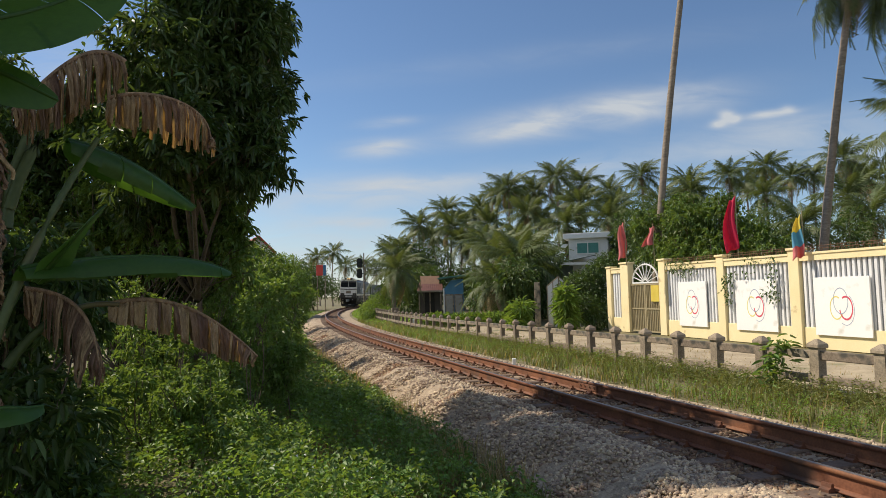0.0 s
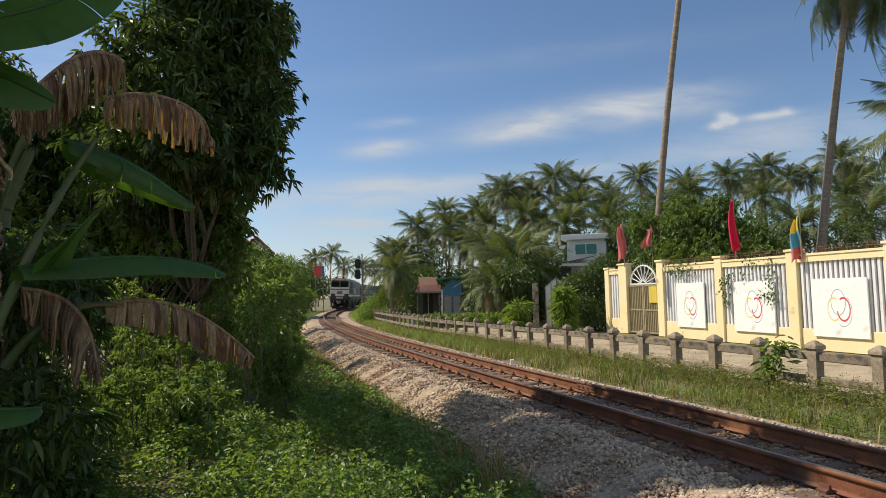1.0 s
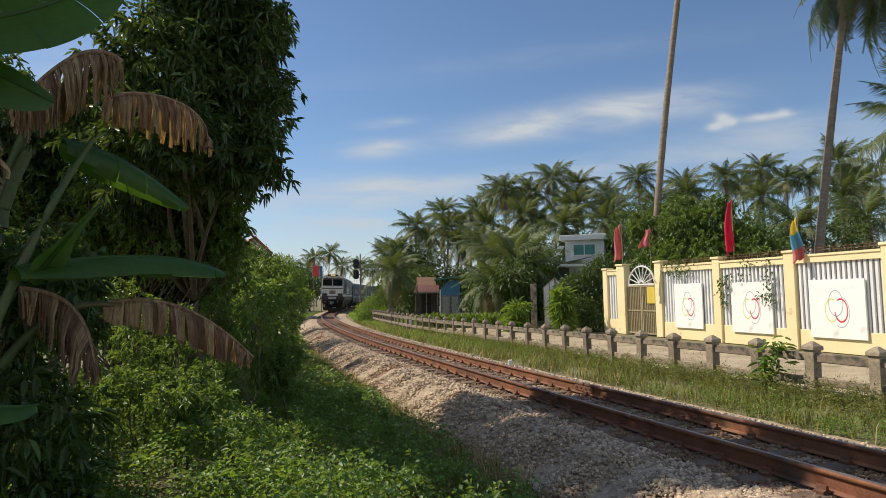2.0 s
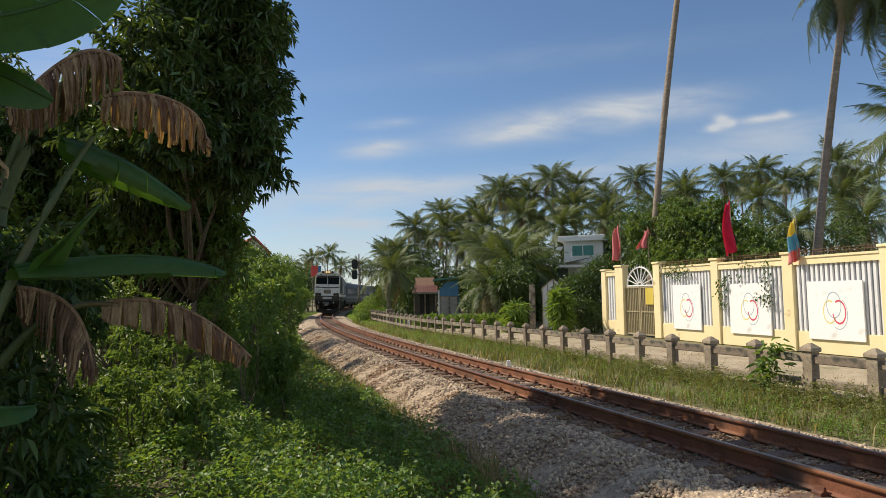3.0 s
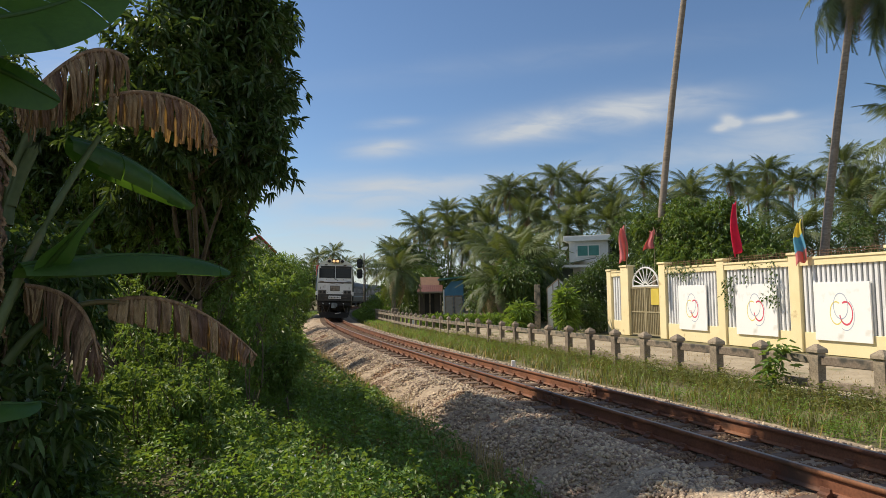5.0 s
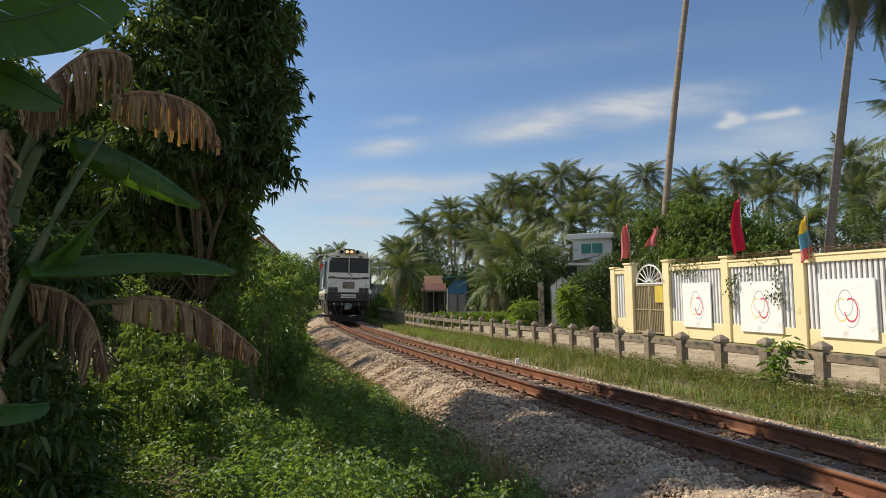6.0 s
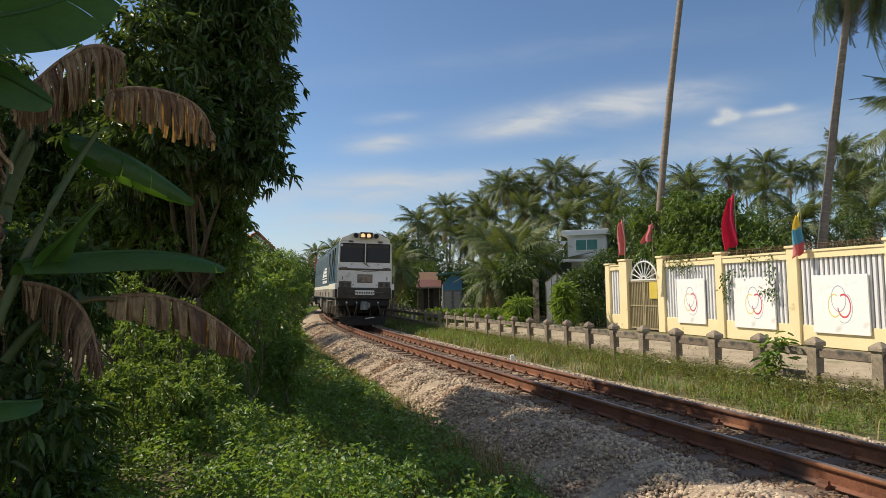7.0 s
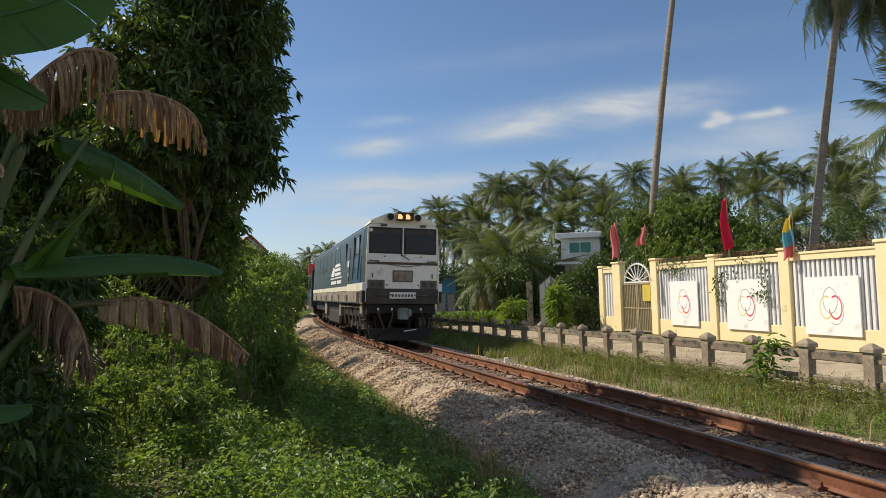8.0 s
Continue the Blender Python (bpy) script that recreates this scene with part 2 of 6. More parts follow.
    "cream": surface("loco_cream", (0.66, 0.63, 0.50), (0.76, 0.73, 0.60), 1.2, 0.5, 0.08, 12, stain=(0.40, 0.34, 0.24), stain_scale=1.8, stain_at=0.60),
    "locogrey": surface("loco_grey", (0.07, 0.062, 0.054), (0.13, 0.115, 0.10), 1.5, 0.65, 0.1, 15, stain=(0.18, 0.12, 0.07), stain_scale=1.5, stain_at=0.58),
    "coach": surface("coach_dark", (0.018, 0.024, 0.026), (0.040, 0.048, 0.05), 0.8, 0.6, 0.05, 12, stain=(0.06, 0.055, 0.045), stain_scale=0.7, stain_at=0.6),
    "lamp": surface("lamp_glass", (1.0, 0.55, 0.22), (1.0, 0.62, 0.28), 4, 0.2, 0.0, glow=1.1),
    "sill": surface("dusty_sill", (0.16, 0.135, 0.105), (0.34, 0.29, 0.23), 2.5, 0.8, 0.2, 25, stain=(0.10, 0.075, 0.055), stain_scale=2.2, stain_at=0.52),
    "bumper": surface("sooty_bumper", (0.028, 0.026, 0.024), (0.075, 0.07, 0.063), 3, 0.8, 0.2, 25, stain=(0.09, 0.07, 0.05), stain_scale=2.5, stain_at=0.6),
    "coupler": surface("coupler_steel", (0.10, 0.12, 0.13), (0.22, 0.25, 0.26), 5, 0.6, 0.2, 30, stain=(0.10, 0.07, 0.05), stain_scale=3.0, stain_at=0.55),
    "lamp_small": surface("marker_lamp_glass", (0.40, 0.36, 0.28), (0.50, 0.46, 0.36), 4, 0.2, 0.0, glow=0.12),
    "lens": surface("signal_lens", (0.01, 0.01, 0.01), (0.03, 0.03, 0.03), 4, 0.2, 0.0),
    "signred": surface("sign_red", (0.60, 0.06, 0.05), (0.70, 0.10, 0.08), 2, 0.6, 0.0),
    "plaster": surface("white_plaster", (0.62, 0.63, 0.64), (0.76, 0.76, 0.76), 0.8, 0.85, 0.2, 15, stain=(0.5, 0.49, 0.46), stain_scale=0.8),
    "window": glass_dark("dark_glass"),
}


# ---- builders ----
def mesh_of(name, V, F, mats, index=None, smooth=False):
    """A mesh from arrays of points and of faces (each face array holds faces of one size)."""
    V = np.asarray(V, dtype=np.float32).reshape(-1, 3)
    Fs = [np.asarray(f, dtype=np.int32) for f in (F if isinstance(F, list) else [F]) if len(f)]
    me = bpy.data.meshes.new(name)
    me.vertices.add(len(V))
    me.vertices.foreach_set("co", V.ravel())
    loops = np.concatenate([f.ravel() for f in Fs])
    sizes = np.concatenate([np.full(len(f), f.shape[1], dtype=np.int32) for f in Fs])
    starts = np.concatenate([[0], np.cumsum(sizes)[:-1]]).astype(np.int32)
    me.loops.add(len(loops))
    me.loops.foreach_set("vertex_index", loops)
    me.polygons.add(len(sizes))
    me.polygons.foreach_set("loop_start", starts)
    me.polygons.foreach_set("loop_total", sizes)
    for m in (mats if isinstance(mats, (list, tuple)) else [mats]):
        me.materials.append(m)
    if index is not None:
        me.polygons.foreach_set("material_index", np.asarray(index, dtype=np.int32))
    if smooth:
        me.polygons.foreach_set("use_smooth", np.ones(len(sizes), dtype=bool))
    me.update(calc_edges=True)
    me.validate()
    return me


def thing(name, m=None, label="", category="", group="", kind=""):
    ob = new(name)
    ob.empty_display_size = 0.2
    if m is not None:
        ob.matrix_basis = m
    return tagged(ob, label, category, group, kind)


def part_mesh(name, me, parent, m=None, label=""):
    ob = new(name, me)
    ob.parent = parent
    if m is not None:
        ob.matrix_basis = m
    return tagged(ob, label) if label else ob


def part(name, bm, material, parent, label="", m=None, smooth=False):
    me = bpy.data.meshes.new(name)
    bm.normal_update()
    bm.to_mesh(me)
    bm.free()
    for x in (material if isinstance(material, (list, tuple)) else [material]):
        me.materials.append(x)
    if smooth:
        me.polygons.foreach_set("use_smooth", np.ones(len(me.polygons), dtype=bool))
    return part_mesh(name, me, parent, m, label)


def box(bm, x0, y0, z0, x1, y1, z1, bevel=0.0, mat=0):
    r = bmesh.ops.create_cube(bm, size=1.0, matrix=Matrix.LocRotScale(
        ((x0 + x1) / 2, (y0 + y1) / 2, (z0 + z1) / 2), None, (abs(x1 - x0), abs(y1 - y0), abs(z1 - z0))))
    faces = {f for v in r["verts"] for f in v.link_faces}
    for f in faces:
        f.material_index = mat
    if bevel:
        edges = {e for v in r["verts"] for e in v.link_edges}
        b = bmesh.ops.bevel(bm, geom=list(edges), offset=bevel, segments=1, affect="EDGES")
        for f in b["faces"]:
            f.material_index = mat
    return bm


def boxes(*rows, bevel=0.0):
    bm = bmesh.new()
    for r in rows:
        box(bm, *r, bevel=bevel)
    return bm


def rod(bm, a, b, r0, r1=None, sides=8, mat=0):
    a, b = Vector(a), Vector(b)
    d = b - a
    m = Matrix.Translation((a + b) / 2) @ d.to_track_quat("Z", "Y").to_matrix().to_4x4()
    r = bmesh.ops.create_cone(bm, cap_ends=True, segments=sides, radius1=r0, radius2=r0 if r1 is None else r1, depth=d.length, matrix=m)
    for f in {f for v in r["verts"] for f in v.link_faces}:
        f.material_index = mat
    return bm


def prism(bm, outline, axis, a, b, mat=0):
    """An outline of (p, q) pushed along an axis from a to b. axis 'x': (y, z), 'y': (x, z), 'z': (x, y)."""
    def put(p, q, k):
        return {"x": (k, p, q), "y": (p, k, q), "z": (p, q, k)}[axis]
    lo = [bm.verts.new(put(p, q, a)) for p, q in outline]
    hi = [bm.verts.new(put(p, q, b)) for p, q in outline]
    fs = [bm.faces.new(lo[::-1]), bm.faces.new(hi)]
    for i in range(len(lo)):
        j = (i + 1) % len(lo)
        fs.append(bm.faces.new((lo[i], lo[j], hi[j], hi[i])))
    for f in fs:
        f.material_index = mat
    bmesh.ops.recalc_face_normals(bm, faces=fs)
    return bm


def tube_arrays(points, radii, sides=8):
    """Points and faces of a tapered tube along a line."""
    P = np.array(points, float)
    T = np.gradient(P, axis=0)
    T /= np.linalg.norm(T, axis=1)[:, None] + 1e-9
    ref = np.where(np.abs(T[:, 2:3]) > 0.9, np.array([[1.0, 0, 0]]), np.array([[0, 0, 1.0]]))
    A = np.cross(T, ref)
    A /= np.linalg.norm(A, axis=1)[:, None] + 1e-9
    B = np.cross(T, A)
    ang = np.linspace(0, 2 * np.pi, sides, endpoint=False)
    V = P[:, None] + (A[:, None] * np.cos(ang)[None, :, None] + B[:, None] * np.sin(ang)[None, :, None]) * np.array(radii, float)[:, None, None]
    n = len(P)
    i, j = np.meshgrid(np.arange(n - 1), np.arange(sides), indexing="ij")
    k = (j + 1) % sides
    F = np.stack([i * sides + j, i * sides + k, (i + 1) * sides + k, (i + 1) * sides + j], -1).reshape(-1, 4)
    return V.reshape(-1, 3), F


def joined(pieces):
    """Several (points, faces) as one."""
    V, F, n = [], {}, 0
    for v, f in pieces:
        f = np.asarray(f)
        V.append(v)
        F.setdefault(f.shape[1], []).append(f + n)
        n += len(v)
    return np.concatenate(V), [np.concatenate(x) for x in F.values()]


def unit(a):
    return a / (np.linalg.norm(a, axis=-1, keepdims=True) + 1e-9)


def leaf_arrays(P, D, L, W, rng, droop=0.25, fold=0.25, slim=False):
    """Folded leaves at the points P that grow along D, L long and W wide."""
    n = len(P)
    D = unit(D)
    S = unit(np.cross(D, unit(rng.normal(size=(n, 3)) * 0.6 + np.array([0, 0, 1.0]))))
    U = np.cross(S, D)
    L, W = np.broadcast_to(L, n)[:, None], np.broadcast_to(W, n)[:, None]
    down = np.array([0, 0, -1.0])
    tip = P + D * L + down * L * droop
    if slim:
        a, b = P + D * L * 0.3 + U * W * fold, P + D * L * 0.68 + down * L * droop * 0.45 + U * W * fold
        V = np.stack([P, a + S * W * 0.45, b + S * W * 0.4, tip, b - S * W * 0.4, a - S * W * 0.45], 1)
        f = np.array([[0, 2, 1], [0, 3, 2], [0, 4, 3], [0, 5, 4]])
    else:
        m = P + D * L * 0.45 + U * W * fold
        V = np.stack([P, m + S * W * 0.5, tip, m - S * W * 0.5], 1)
        f = np.array([[0, 2, 1], [0, 3, 2]])
    F = (np.arange(n)[:, None, None] * V.shape[1] + f[None]).reshape(-1, 3)
    return V.reshape(-1, 3), F


def blades(P, H, W, rng, lean=0.4):
    """Bent blades of grass."""
    n = len(P)
    a = rng.uniform(0, 2 * np.pi, n)
    D = np.stack([np.cos(a), np.sin(a), np.zeros(n)], 1)
    S = np.stack([-np.sin(a), np.cos(a), np.zeros(n)], 1)
    up = np.array([0, 0, 1.0])
    H, W = np.broadcast_to(H, n)[:, None], np.broadcast_to(W, n)[:, None]
    k = rng.uniform(0.1, 1, (n, 1)) * lean
    m, t = P + up * H * 0.6 + D * H * k * 0.35, P + up * H * (1 - 0.35 * k) + D * H * k
    V = np.stack([P - S * W, P + S * W, m - S * W * 0.8, m + S * W * 0.8, t], 1).reshape(-1, 3)
    i = np.arange(n)[:, None] * 5
    return V, [i + np.array([[0, 1, 3, 2]]), i + np.array([[2, 3, 4]])]


def in_ball(n, rng, inner=0.55):
    d = unit(rng.normal(size=(n, 3)))
    return d, d * (inner + (1 - inner) * rng.uniform(0, 1, (n, 1)) ** 0.6)


# ---- the line of the track: x along y, and the way along it ----
T_Y = [-40.0, 0.0, 11.0, 20.0, 30.0, 40.0, 52.0, 65.0, 80.0, 95.0, 110.0, 135.0, 165.0, 210.0, 320.0]
T_SLOPE = [0.348, 0.348, 0.348, 0.326, 0.285, 0.244, 0.195, 0.142, 0.088, 0.034, -0.020, -0.10, -0.15, -0.15, -0.15]
G_Y = np.arange(-40, 320.01, 0.25)
G_SL = np.interp(G_Y, T_Y, T_SLOPE)
G_X = np.concatenate([[0], np.cumsum(-(G_SL[1:] + G_SL[:-1]) / 2 * 0.25)])
G_X = G_X + 4.289 - np.interp(5.0, G_Y, G_X)
G_S = np.concatenate([[0], np.cumsum(np.hypot(np.diff(G_X), 0.25))])
G_S = G_S - np.interp(0.0, G_Y, G_S)


def track_x(y):
    return np.interp(y, G_Y, G_X)


def cant(y):
    """Fall of the rails towards the inside of the curve, in metres for each metre across."""
    return np.interp(y, [9.0, 20.0], [0.0, 0.032])


def beside(y, e):
    """The place e metres off the track's middle line, towards the wall, at y along it."""
    s = np.interp(y, G_Y, G_SL)
    n = np.sqrt(1 + s * s)
    return track_x(y) + e / n, y + e * s / n


def off_track(x, y):
    s = np.interp(y, G_Y, G_SL)
    return (x - track_x(y)) / np.sqrt(1 + s * s)


def ground_z(x, y):
    e = off_track(np.asarray(x, float), np.asarray(y, float))
    z = np.interp(e, [-60, -9, -5.0, -3.0, -2.45, -1.55, 1.25, 1.55, 3.0, 60], [-0.6, -0.7, -0.72, -0.68, -0.66, -0.24, -0.24, -0.26, -0.17, -0.15])
    lump = np.interp(e, [-2.7, -2.2, -1.5, -1.05], [0, 1, 1, 0]) * (0.055 * np.sin(2.3 * y + 0.9 * x) + 0.035 * np.sin(5.1 * y - 2.7 * x) + 0.03 * np.sin(1.1 * y + 2.0))
    return z + lump + 0.04 * np.sin(x * 1.3 + 0.7 * y) * np.cos(y * 0.9) * (np.abs(e) > 2.6) * (e < 3)


# ---- ground and track ----
def grid_mesh(name, xs, ys, zf, material, m=None):
    X, Y = np.meshgrid(xs, ys)
    V = np.stack([X, Y, zf(X, Y)], -1).reshape(-1, 3)
    nx, ny = len(xs), len(ys)
    i, j = np.meshgrid(np.arange(ny - 1), np.arange(nx - 1), indexing="ij")
    a = i * nx + j
    F = np.stack([a, a + 1, a + nx + 1, a + nx], -1).reshape(-1, 4)
    return new(name, mesh_of(name, V, F, material, smooth=True))


def build_ground():
    far = np.array([-2500, -900, -400, -200, -120, -80])
    xs = np.concatenate([far, np.linspace(-60, -14, 24), np.arange(-13.5, 12, 0.3), np.linspace(12.5, 60, 24), -far[::-1]])
    ys = np.concatenate([[-2500, -600, -200, -80], np.arange(-40, -2, 2.0), np.arange(-2, 40, 0.4), np.arange(40, 140, 1.5), [150, 180, 220, 280, 400, 800, 1600, 3500]])
    g = grid_mesh("ground", xs, ys, lambda X, Y: ground_z(X, Y) - 0.03 * (np.abs(off_track(X, Y)) < 2.3), M["ground"])
    tagged(g, "uneven sandy soil with thin grass", "ground", kind="structure")
    # bare sandy yard between fence and wall
    ys, es = np.arange(3.0, 33.0, 0.5), np.linspace(3.55, 8.4, 14)
    Yy, Ee = np.meshgrid(ys, es, indexing="ij")
    X2, Y2 = beside(Yy, Ee)
    rise = 0.03 + 0.05 * np.clip((Ee - 3.55) / 0.8, 0, 1) + 0.03 * np.sin(Yy * 1.9) * np.sin(Ee * 3.1)
    n = len(es)
    i, j = np.meshgrid(np.arange(len(ys) - 1), np.arange(n - 1), indexing="ij")
    a = i * n + j
    V = np.stack([X2, Y2, ground_z(X2, Y2) + np.where(Ee > 3.6, rise, -0.02)], -1).reshape(-1, 3)
    yd = new("yard", mesh_of("yard", V, np.stack([a, a + 1, a + n + 1, a + n], -1).reshape(-1, 4), M["sand"], smooth=True))
    tagged(yd, "bare sandy soil between fence and wall", "ground", kind="structure")
    # ballast bed, a sheet that follows the track
    ys = np.arange(-8, 175, 0.5)
    es = np.array([-2.6, -2.45, -2.1, -1.8, -1.55, -1.2, -0.5, 0, 0.5, 1.0, 1.25, 1.45, 1.65])
    pts = []
    rng = np.random.default_rng(5)
    for y in ys:
        for e in es:
            x2, y2 = beside(y, e)
            pts.append((x2, y2, float(ground_z(x2, y2)) + 0.012 + rng.uniform(-0.012, 0.012)))
    n = len(es)
    i, j = np.meshgrid(np.arange(len(ys) - 1), np.arange(n - 1), indexing="ij")
    a = i * n + j
    F = np.stack([a, a + 1, a + n + 1, a + n], -1).reshape(-1, 4)
    b = new("ballast_bed", mesh_of("ballast_bed", pts, F, M["ballast"], smooth=True))
    tagged(b, "crushed stone ballast bed, dusty and rust-stained", "ballast", kind="structure")


ICO_V, ICO_F = None, None


def build_stones():
    """Loose ballast stones, densest where the camera is nearest."""
    rng = np.random.default_rng(11)
    bm = bmesh.new()
    bmesh.ops.create_icosphere(bm, subdivisions=1, radius=1.0)
    bm.verts.index_update()
    base = np.array([v.co[:] for v in bm.verts])
    tri = np.array([[v.index for v in f.verts] for f in bm.faces])
    bm.free()
    n = 62000
    y = 3.5 + (rng.uniform(0, 1, n) ** 1.9) * 36
    e = np.where(rng.uniform(0, 1, n) < 0.72, rng.uniform(-2.75, -0.62, n), rng.uniform(-0.5, 1.55, n))
    x, y = beside(y, e)
    r = rng.uniform(0.013, 0.030, n) * (1 + 0.012 * y)
    z = ground_z(x, y) + r * rng.uniform(-0.1, 0.7, n) + 0.01
    keep = ~((np.abs(e) < 0.62) & (z > -0.17))
    x, y, z, r = x[keep], y[keep], z[keep], r[keep]
    n = len(x)
    shapes = base[None] * (1 + rng.uniform(-0.45, 0.40, (40, len(base), 1)))
    k = rng.integers(0, 40, n)
    s = r[:, None] * rng.uniform(0.6, 1.4, (n, 3))
    a = rng.uniform(0, 6.28, n)
    L = shapes[k] * s[:, None]
    c, sn = np.cos(a)[:, None], np.sin(a)[:, None]
    V = np.stack([L[..., 0] * c - L[..., 1] * sn + x[:, None], L[..., 0] * sn + L[..., 1] * c + y[:, None], L[..., 2] * 0.85 + z[:, None]], -1)
    mid = np.abs(off_track(x, y)) < 0.95
    for pick, mm, label in ((~mid, "stone", "loose grey-beige broken ballast stones beside the rails"), (mid, "stone_rust", "rust-dusted ballast stones between the rails")):
        W = V[pick]
        F = (np.arange(len(W))[:, None, None] * len(base) + tri[None]).reshape(-1, 3)
        tagged(new("ballast_stones", mesh_of("ballast_stones", W.reshape(-1, 3), F, M[mm])), label, "stones", kind="stuff")


RAIL = [(-0.060, -0.190), (0.060, -0.190), (0.060, -0.176), (0.013, -0.158), (0.011, -0.050), (0.036, -0.040), (0.036, -0.008),
        (0.026, 0.0), (-0.026, 0.0), (-0.036, -0.008), (-0.036, -0.040), (-0.011, -0.050), (-0.013, -0.158), (-0.060, -0.176)]


def build_rails():
    for side, a, b in ((-1, -30.0, 10.75), (-1, 10.79, 170.0), (1, -30.0, 11.35), (1, 11.39, 170.0)):
        ys = np.concatenate([[a], np.arange(math.ceil(a), b, 1.0 if b < 20 else 1.0), [b]])
        pts = []
        for y in ys:
            for p, q in RAIL:
                x2, y2 = beside(y, side * 0.535 + p)
                pts.append((x2, y2, q - float(cant(y)) * (side * 0.535 + p)))
        n = len(RAIL)
        i, j = np.meshgrid(np.arange(len(ys) - 1), np.arange(n), indexing="ij")
        k = (j + 1) % n
        F = np.stack([i * n + j, i * n + k, (i + 1) * n + k, (i + 1) * n + j], -1).reshape(-1, 4)
        idx = np.where(np.isin(np.tile(np.arange(n), len(ys) - 1), (7,)), 1, 0)
        rl = thing("rail", None, "rust-brown steel rail with a worn bright head", "rail", "rails of the track")
        lane = np.tile(np.arange(n), len(ys) - 1)
        for name, lanes in (("rail_foot", (0, 1, 2, 12, 13)), ("rail_web", (3, 11)), ("rail_head", (4, 5, 6, 7, 8, 9, 10))):
            pick = np.isin(lane, lanes)
            part_mesh(name, mesh_of(name, pts, F[pick], [M["rail"], M["railtop"]], idx[pick]), rl)
    # joint bars at the rail ends
    for side, y in ((-1, 10.77), (1, 11.37)):
        x2, y2 = beside(y, side * 0.535)
        s = float(np.interp(y, G_Y, G_SL))
        jt = thing("rail_joint", pose(x2, y2, 0, 0, 0, math.degrees(math.atan(s))), "rusty bolted fishplates at a rail joint", "rail joint", "rail joints")
        for w in (-1, 1):
            part("joint_bar", boxes((w * 0.013, -0.3, -0.15, w * 0.036, 0.3, -0.052), bevel=0.004), M["rail"], jt)
            for k in (-0.22, -0.08, 0.08, 0.22):
                bm = bmesh.new()
                rod(bm, (w * 0.034, k, -0.085), (w * 0.055, k, -0.085), 0.016, sides=6)
                part("bolt", bm, M["rust"], jt)


def build_sleepers():
    bm = bmesh.new()
    box(bm, -0.95, -0.11, -0.33, 0.95, 0.11, -0.16, bevel=0.015)
    me = bpy.data.meshes.new("sleeper")
    bm.to_mesh(me)
    bm.free()
    me.materials.append(M["sleeper"])
    bm = bmesh.new()
    prism(bm, [(-0.05, -0.16), (0.05, -0.16), (0.05, -0.14), (0.018, -0.12), (0.014, -0.085), (-0.014, -0.085), (-0.018, -0.12), (-0.05, -0.135)], "y", -0.05, 0.05)
    clip = bpy.data.meshes.new("rail_clip")
    bm.to_mesh(clip)
    bm.free()
    clip.materials.append(M["rail"])
    s0 = float(np.interp(-4.0, G_Y, G_S))
    k = 0
    while True:
        s = s0 + k * 0.62
        y = float(np.interp(s, G_S, G_Y))
        if y > 105:
            break
        a = math.degrees(math.atan(float(np.interp(y, G_Y, G_SL))))
        ob = tagged(new("sleeper", me), "rust-stained sleeper half sunk in ballast", "sleeper", "sleepers under the rails")
        ob.matrix_basis = pose(float(track_x(y)), y, -0.034 + random.uniform(-0.008, 0.004), 0, math.degrees(float(cant(y))), a + random.uniform(-0.6, 0.6))
        if y < 45:
            for x in (-0.62, -0.45, 0.45, 0.62):
                part_mesh("rail_clip", clip, ob, pose(x, 0, 0))
        k += 1


build_ground()
build_rails()
build_sleepers()


# ---- the yellow wall ----
W_A = Vector((7.41, 28.51, -0.15))
W_WAY = Vector((0.2970, -0.9549, 0.0))
W_ANGLE = math.degrees(math.atan2(W_WAY.y, W_WAY.x))
WALL_M = pose(W_A.x, W_A.y, W_A.z, 0, 0, W_ANGLE)   # local x along the wall, local -y towards the track
PILLARS = [(0.0, 0.34, 2.82), (1.10, 1.68, 2.95), (3.76, 4.16, 2.95), (6.98, 7.33, 2.90), (10.02, 10.40, 2.90), (13.08, 13.45, 2.90), (16.1, 16.45, 2.90), (19.1, 19.45, 2.90)]
BAYS = [(0.34, 1.10), (4.16, 6.98), (7.33, 10.02), (10.40, 13.08), (13.45, 16.1), (16.45, 19.1)]


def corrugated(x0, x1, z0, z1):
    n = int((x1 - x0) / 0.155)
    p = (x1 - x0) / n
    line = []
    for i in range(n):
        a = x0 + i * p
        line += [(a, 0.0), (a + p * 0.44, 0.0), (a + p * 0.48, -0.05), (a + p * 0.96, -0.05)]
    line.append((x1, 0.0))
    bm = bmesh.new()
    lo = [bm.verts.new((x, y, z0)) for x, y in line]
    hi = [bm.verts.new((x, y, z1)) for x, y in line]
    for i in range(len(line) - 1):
        # recess faces take the grey: shade between ribs is put into the colour
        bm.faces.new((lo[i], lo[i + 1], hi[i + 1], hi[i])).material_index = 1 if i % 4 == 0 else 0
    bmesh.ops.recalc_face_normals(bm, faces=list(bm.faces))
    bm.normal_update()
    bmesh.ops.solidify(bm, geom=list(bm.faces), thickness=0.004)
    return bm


def build_wall():
    w = thing("wall_east", WALL_M, "yellow-painted boundary wall with white corrugated sheet bays", "wall", kind="structure")
    for a, b, h in PILLARS:
        bm = boxes((a, -0.10, 0.0, b, 0.20, h - 0.06), bevel=0.012)
        box(bm, a - 0.04, -0.14, h - 0.06, b + 0.04, 0.24, h + 0.02, bevel=0.015)
        part("pillar", bm, M["yellow"], w, "yellow plastered pillar with a flat cap")
    for a, b in BAYS:
        part("plinth", boxes((a, -0.03, 0.0, b, 0.14, 0.60), bevel=0.008), M["yellow"], w, "yellow plinth")
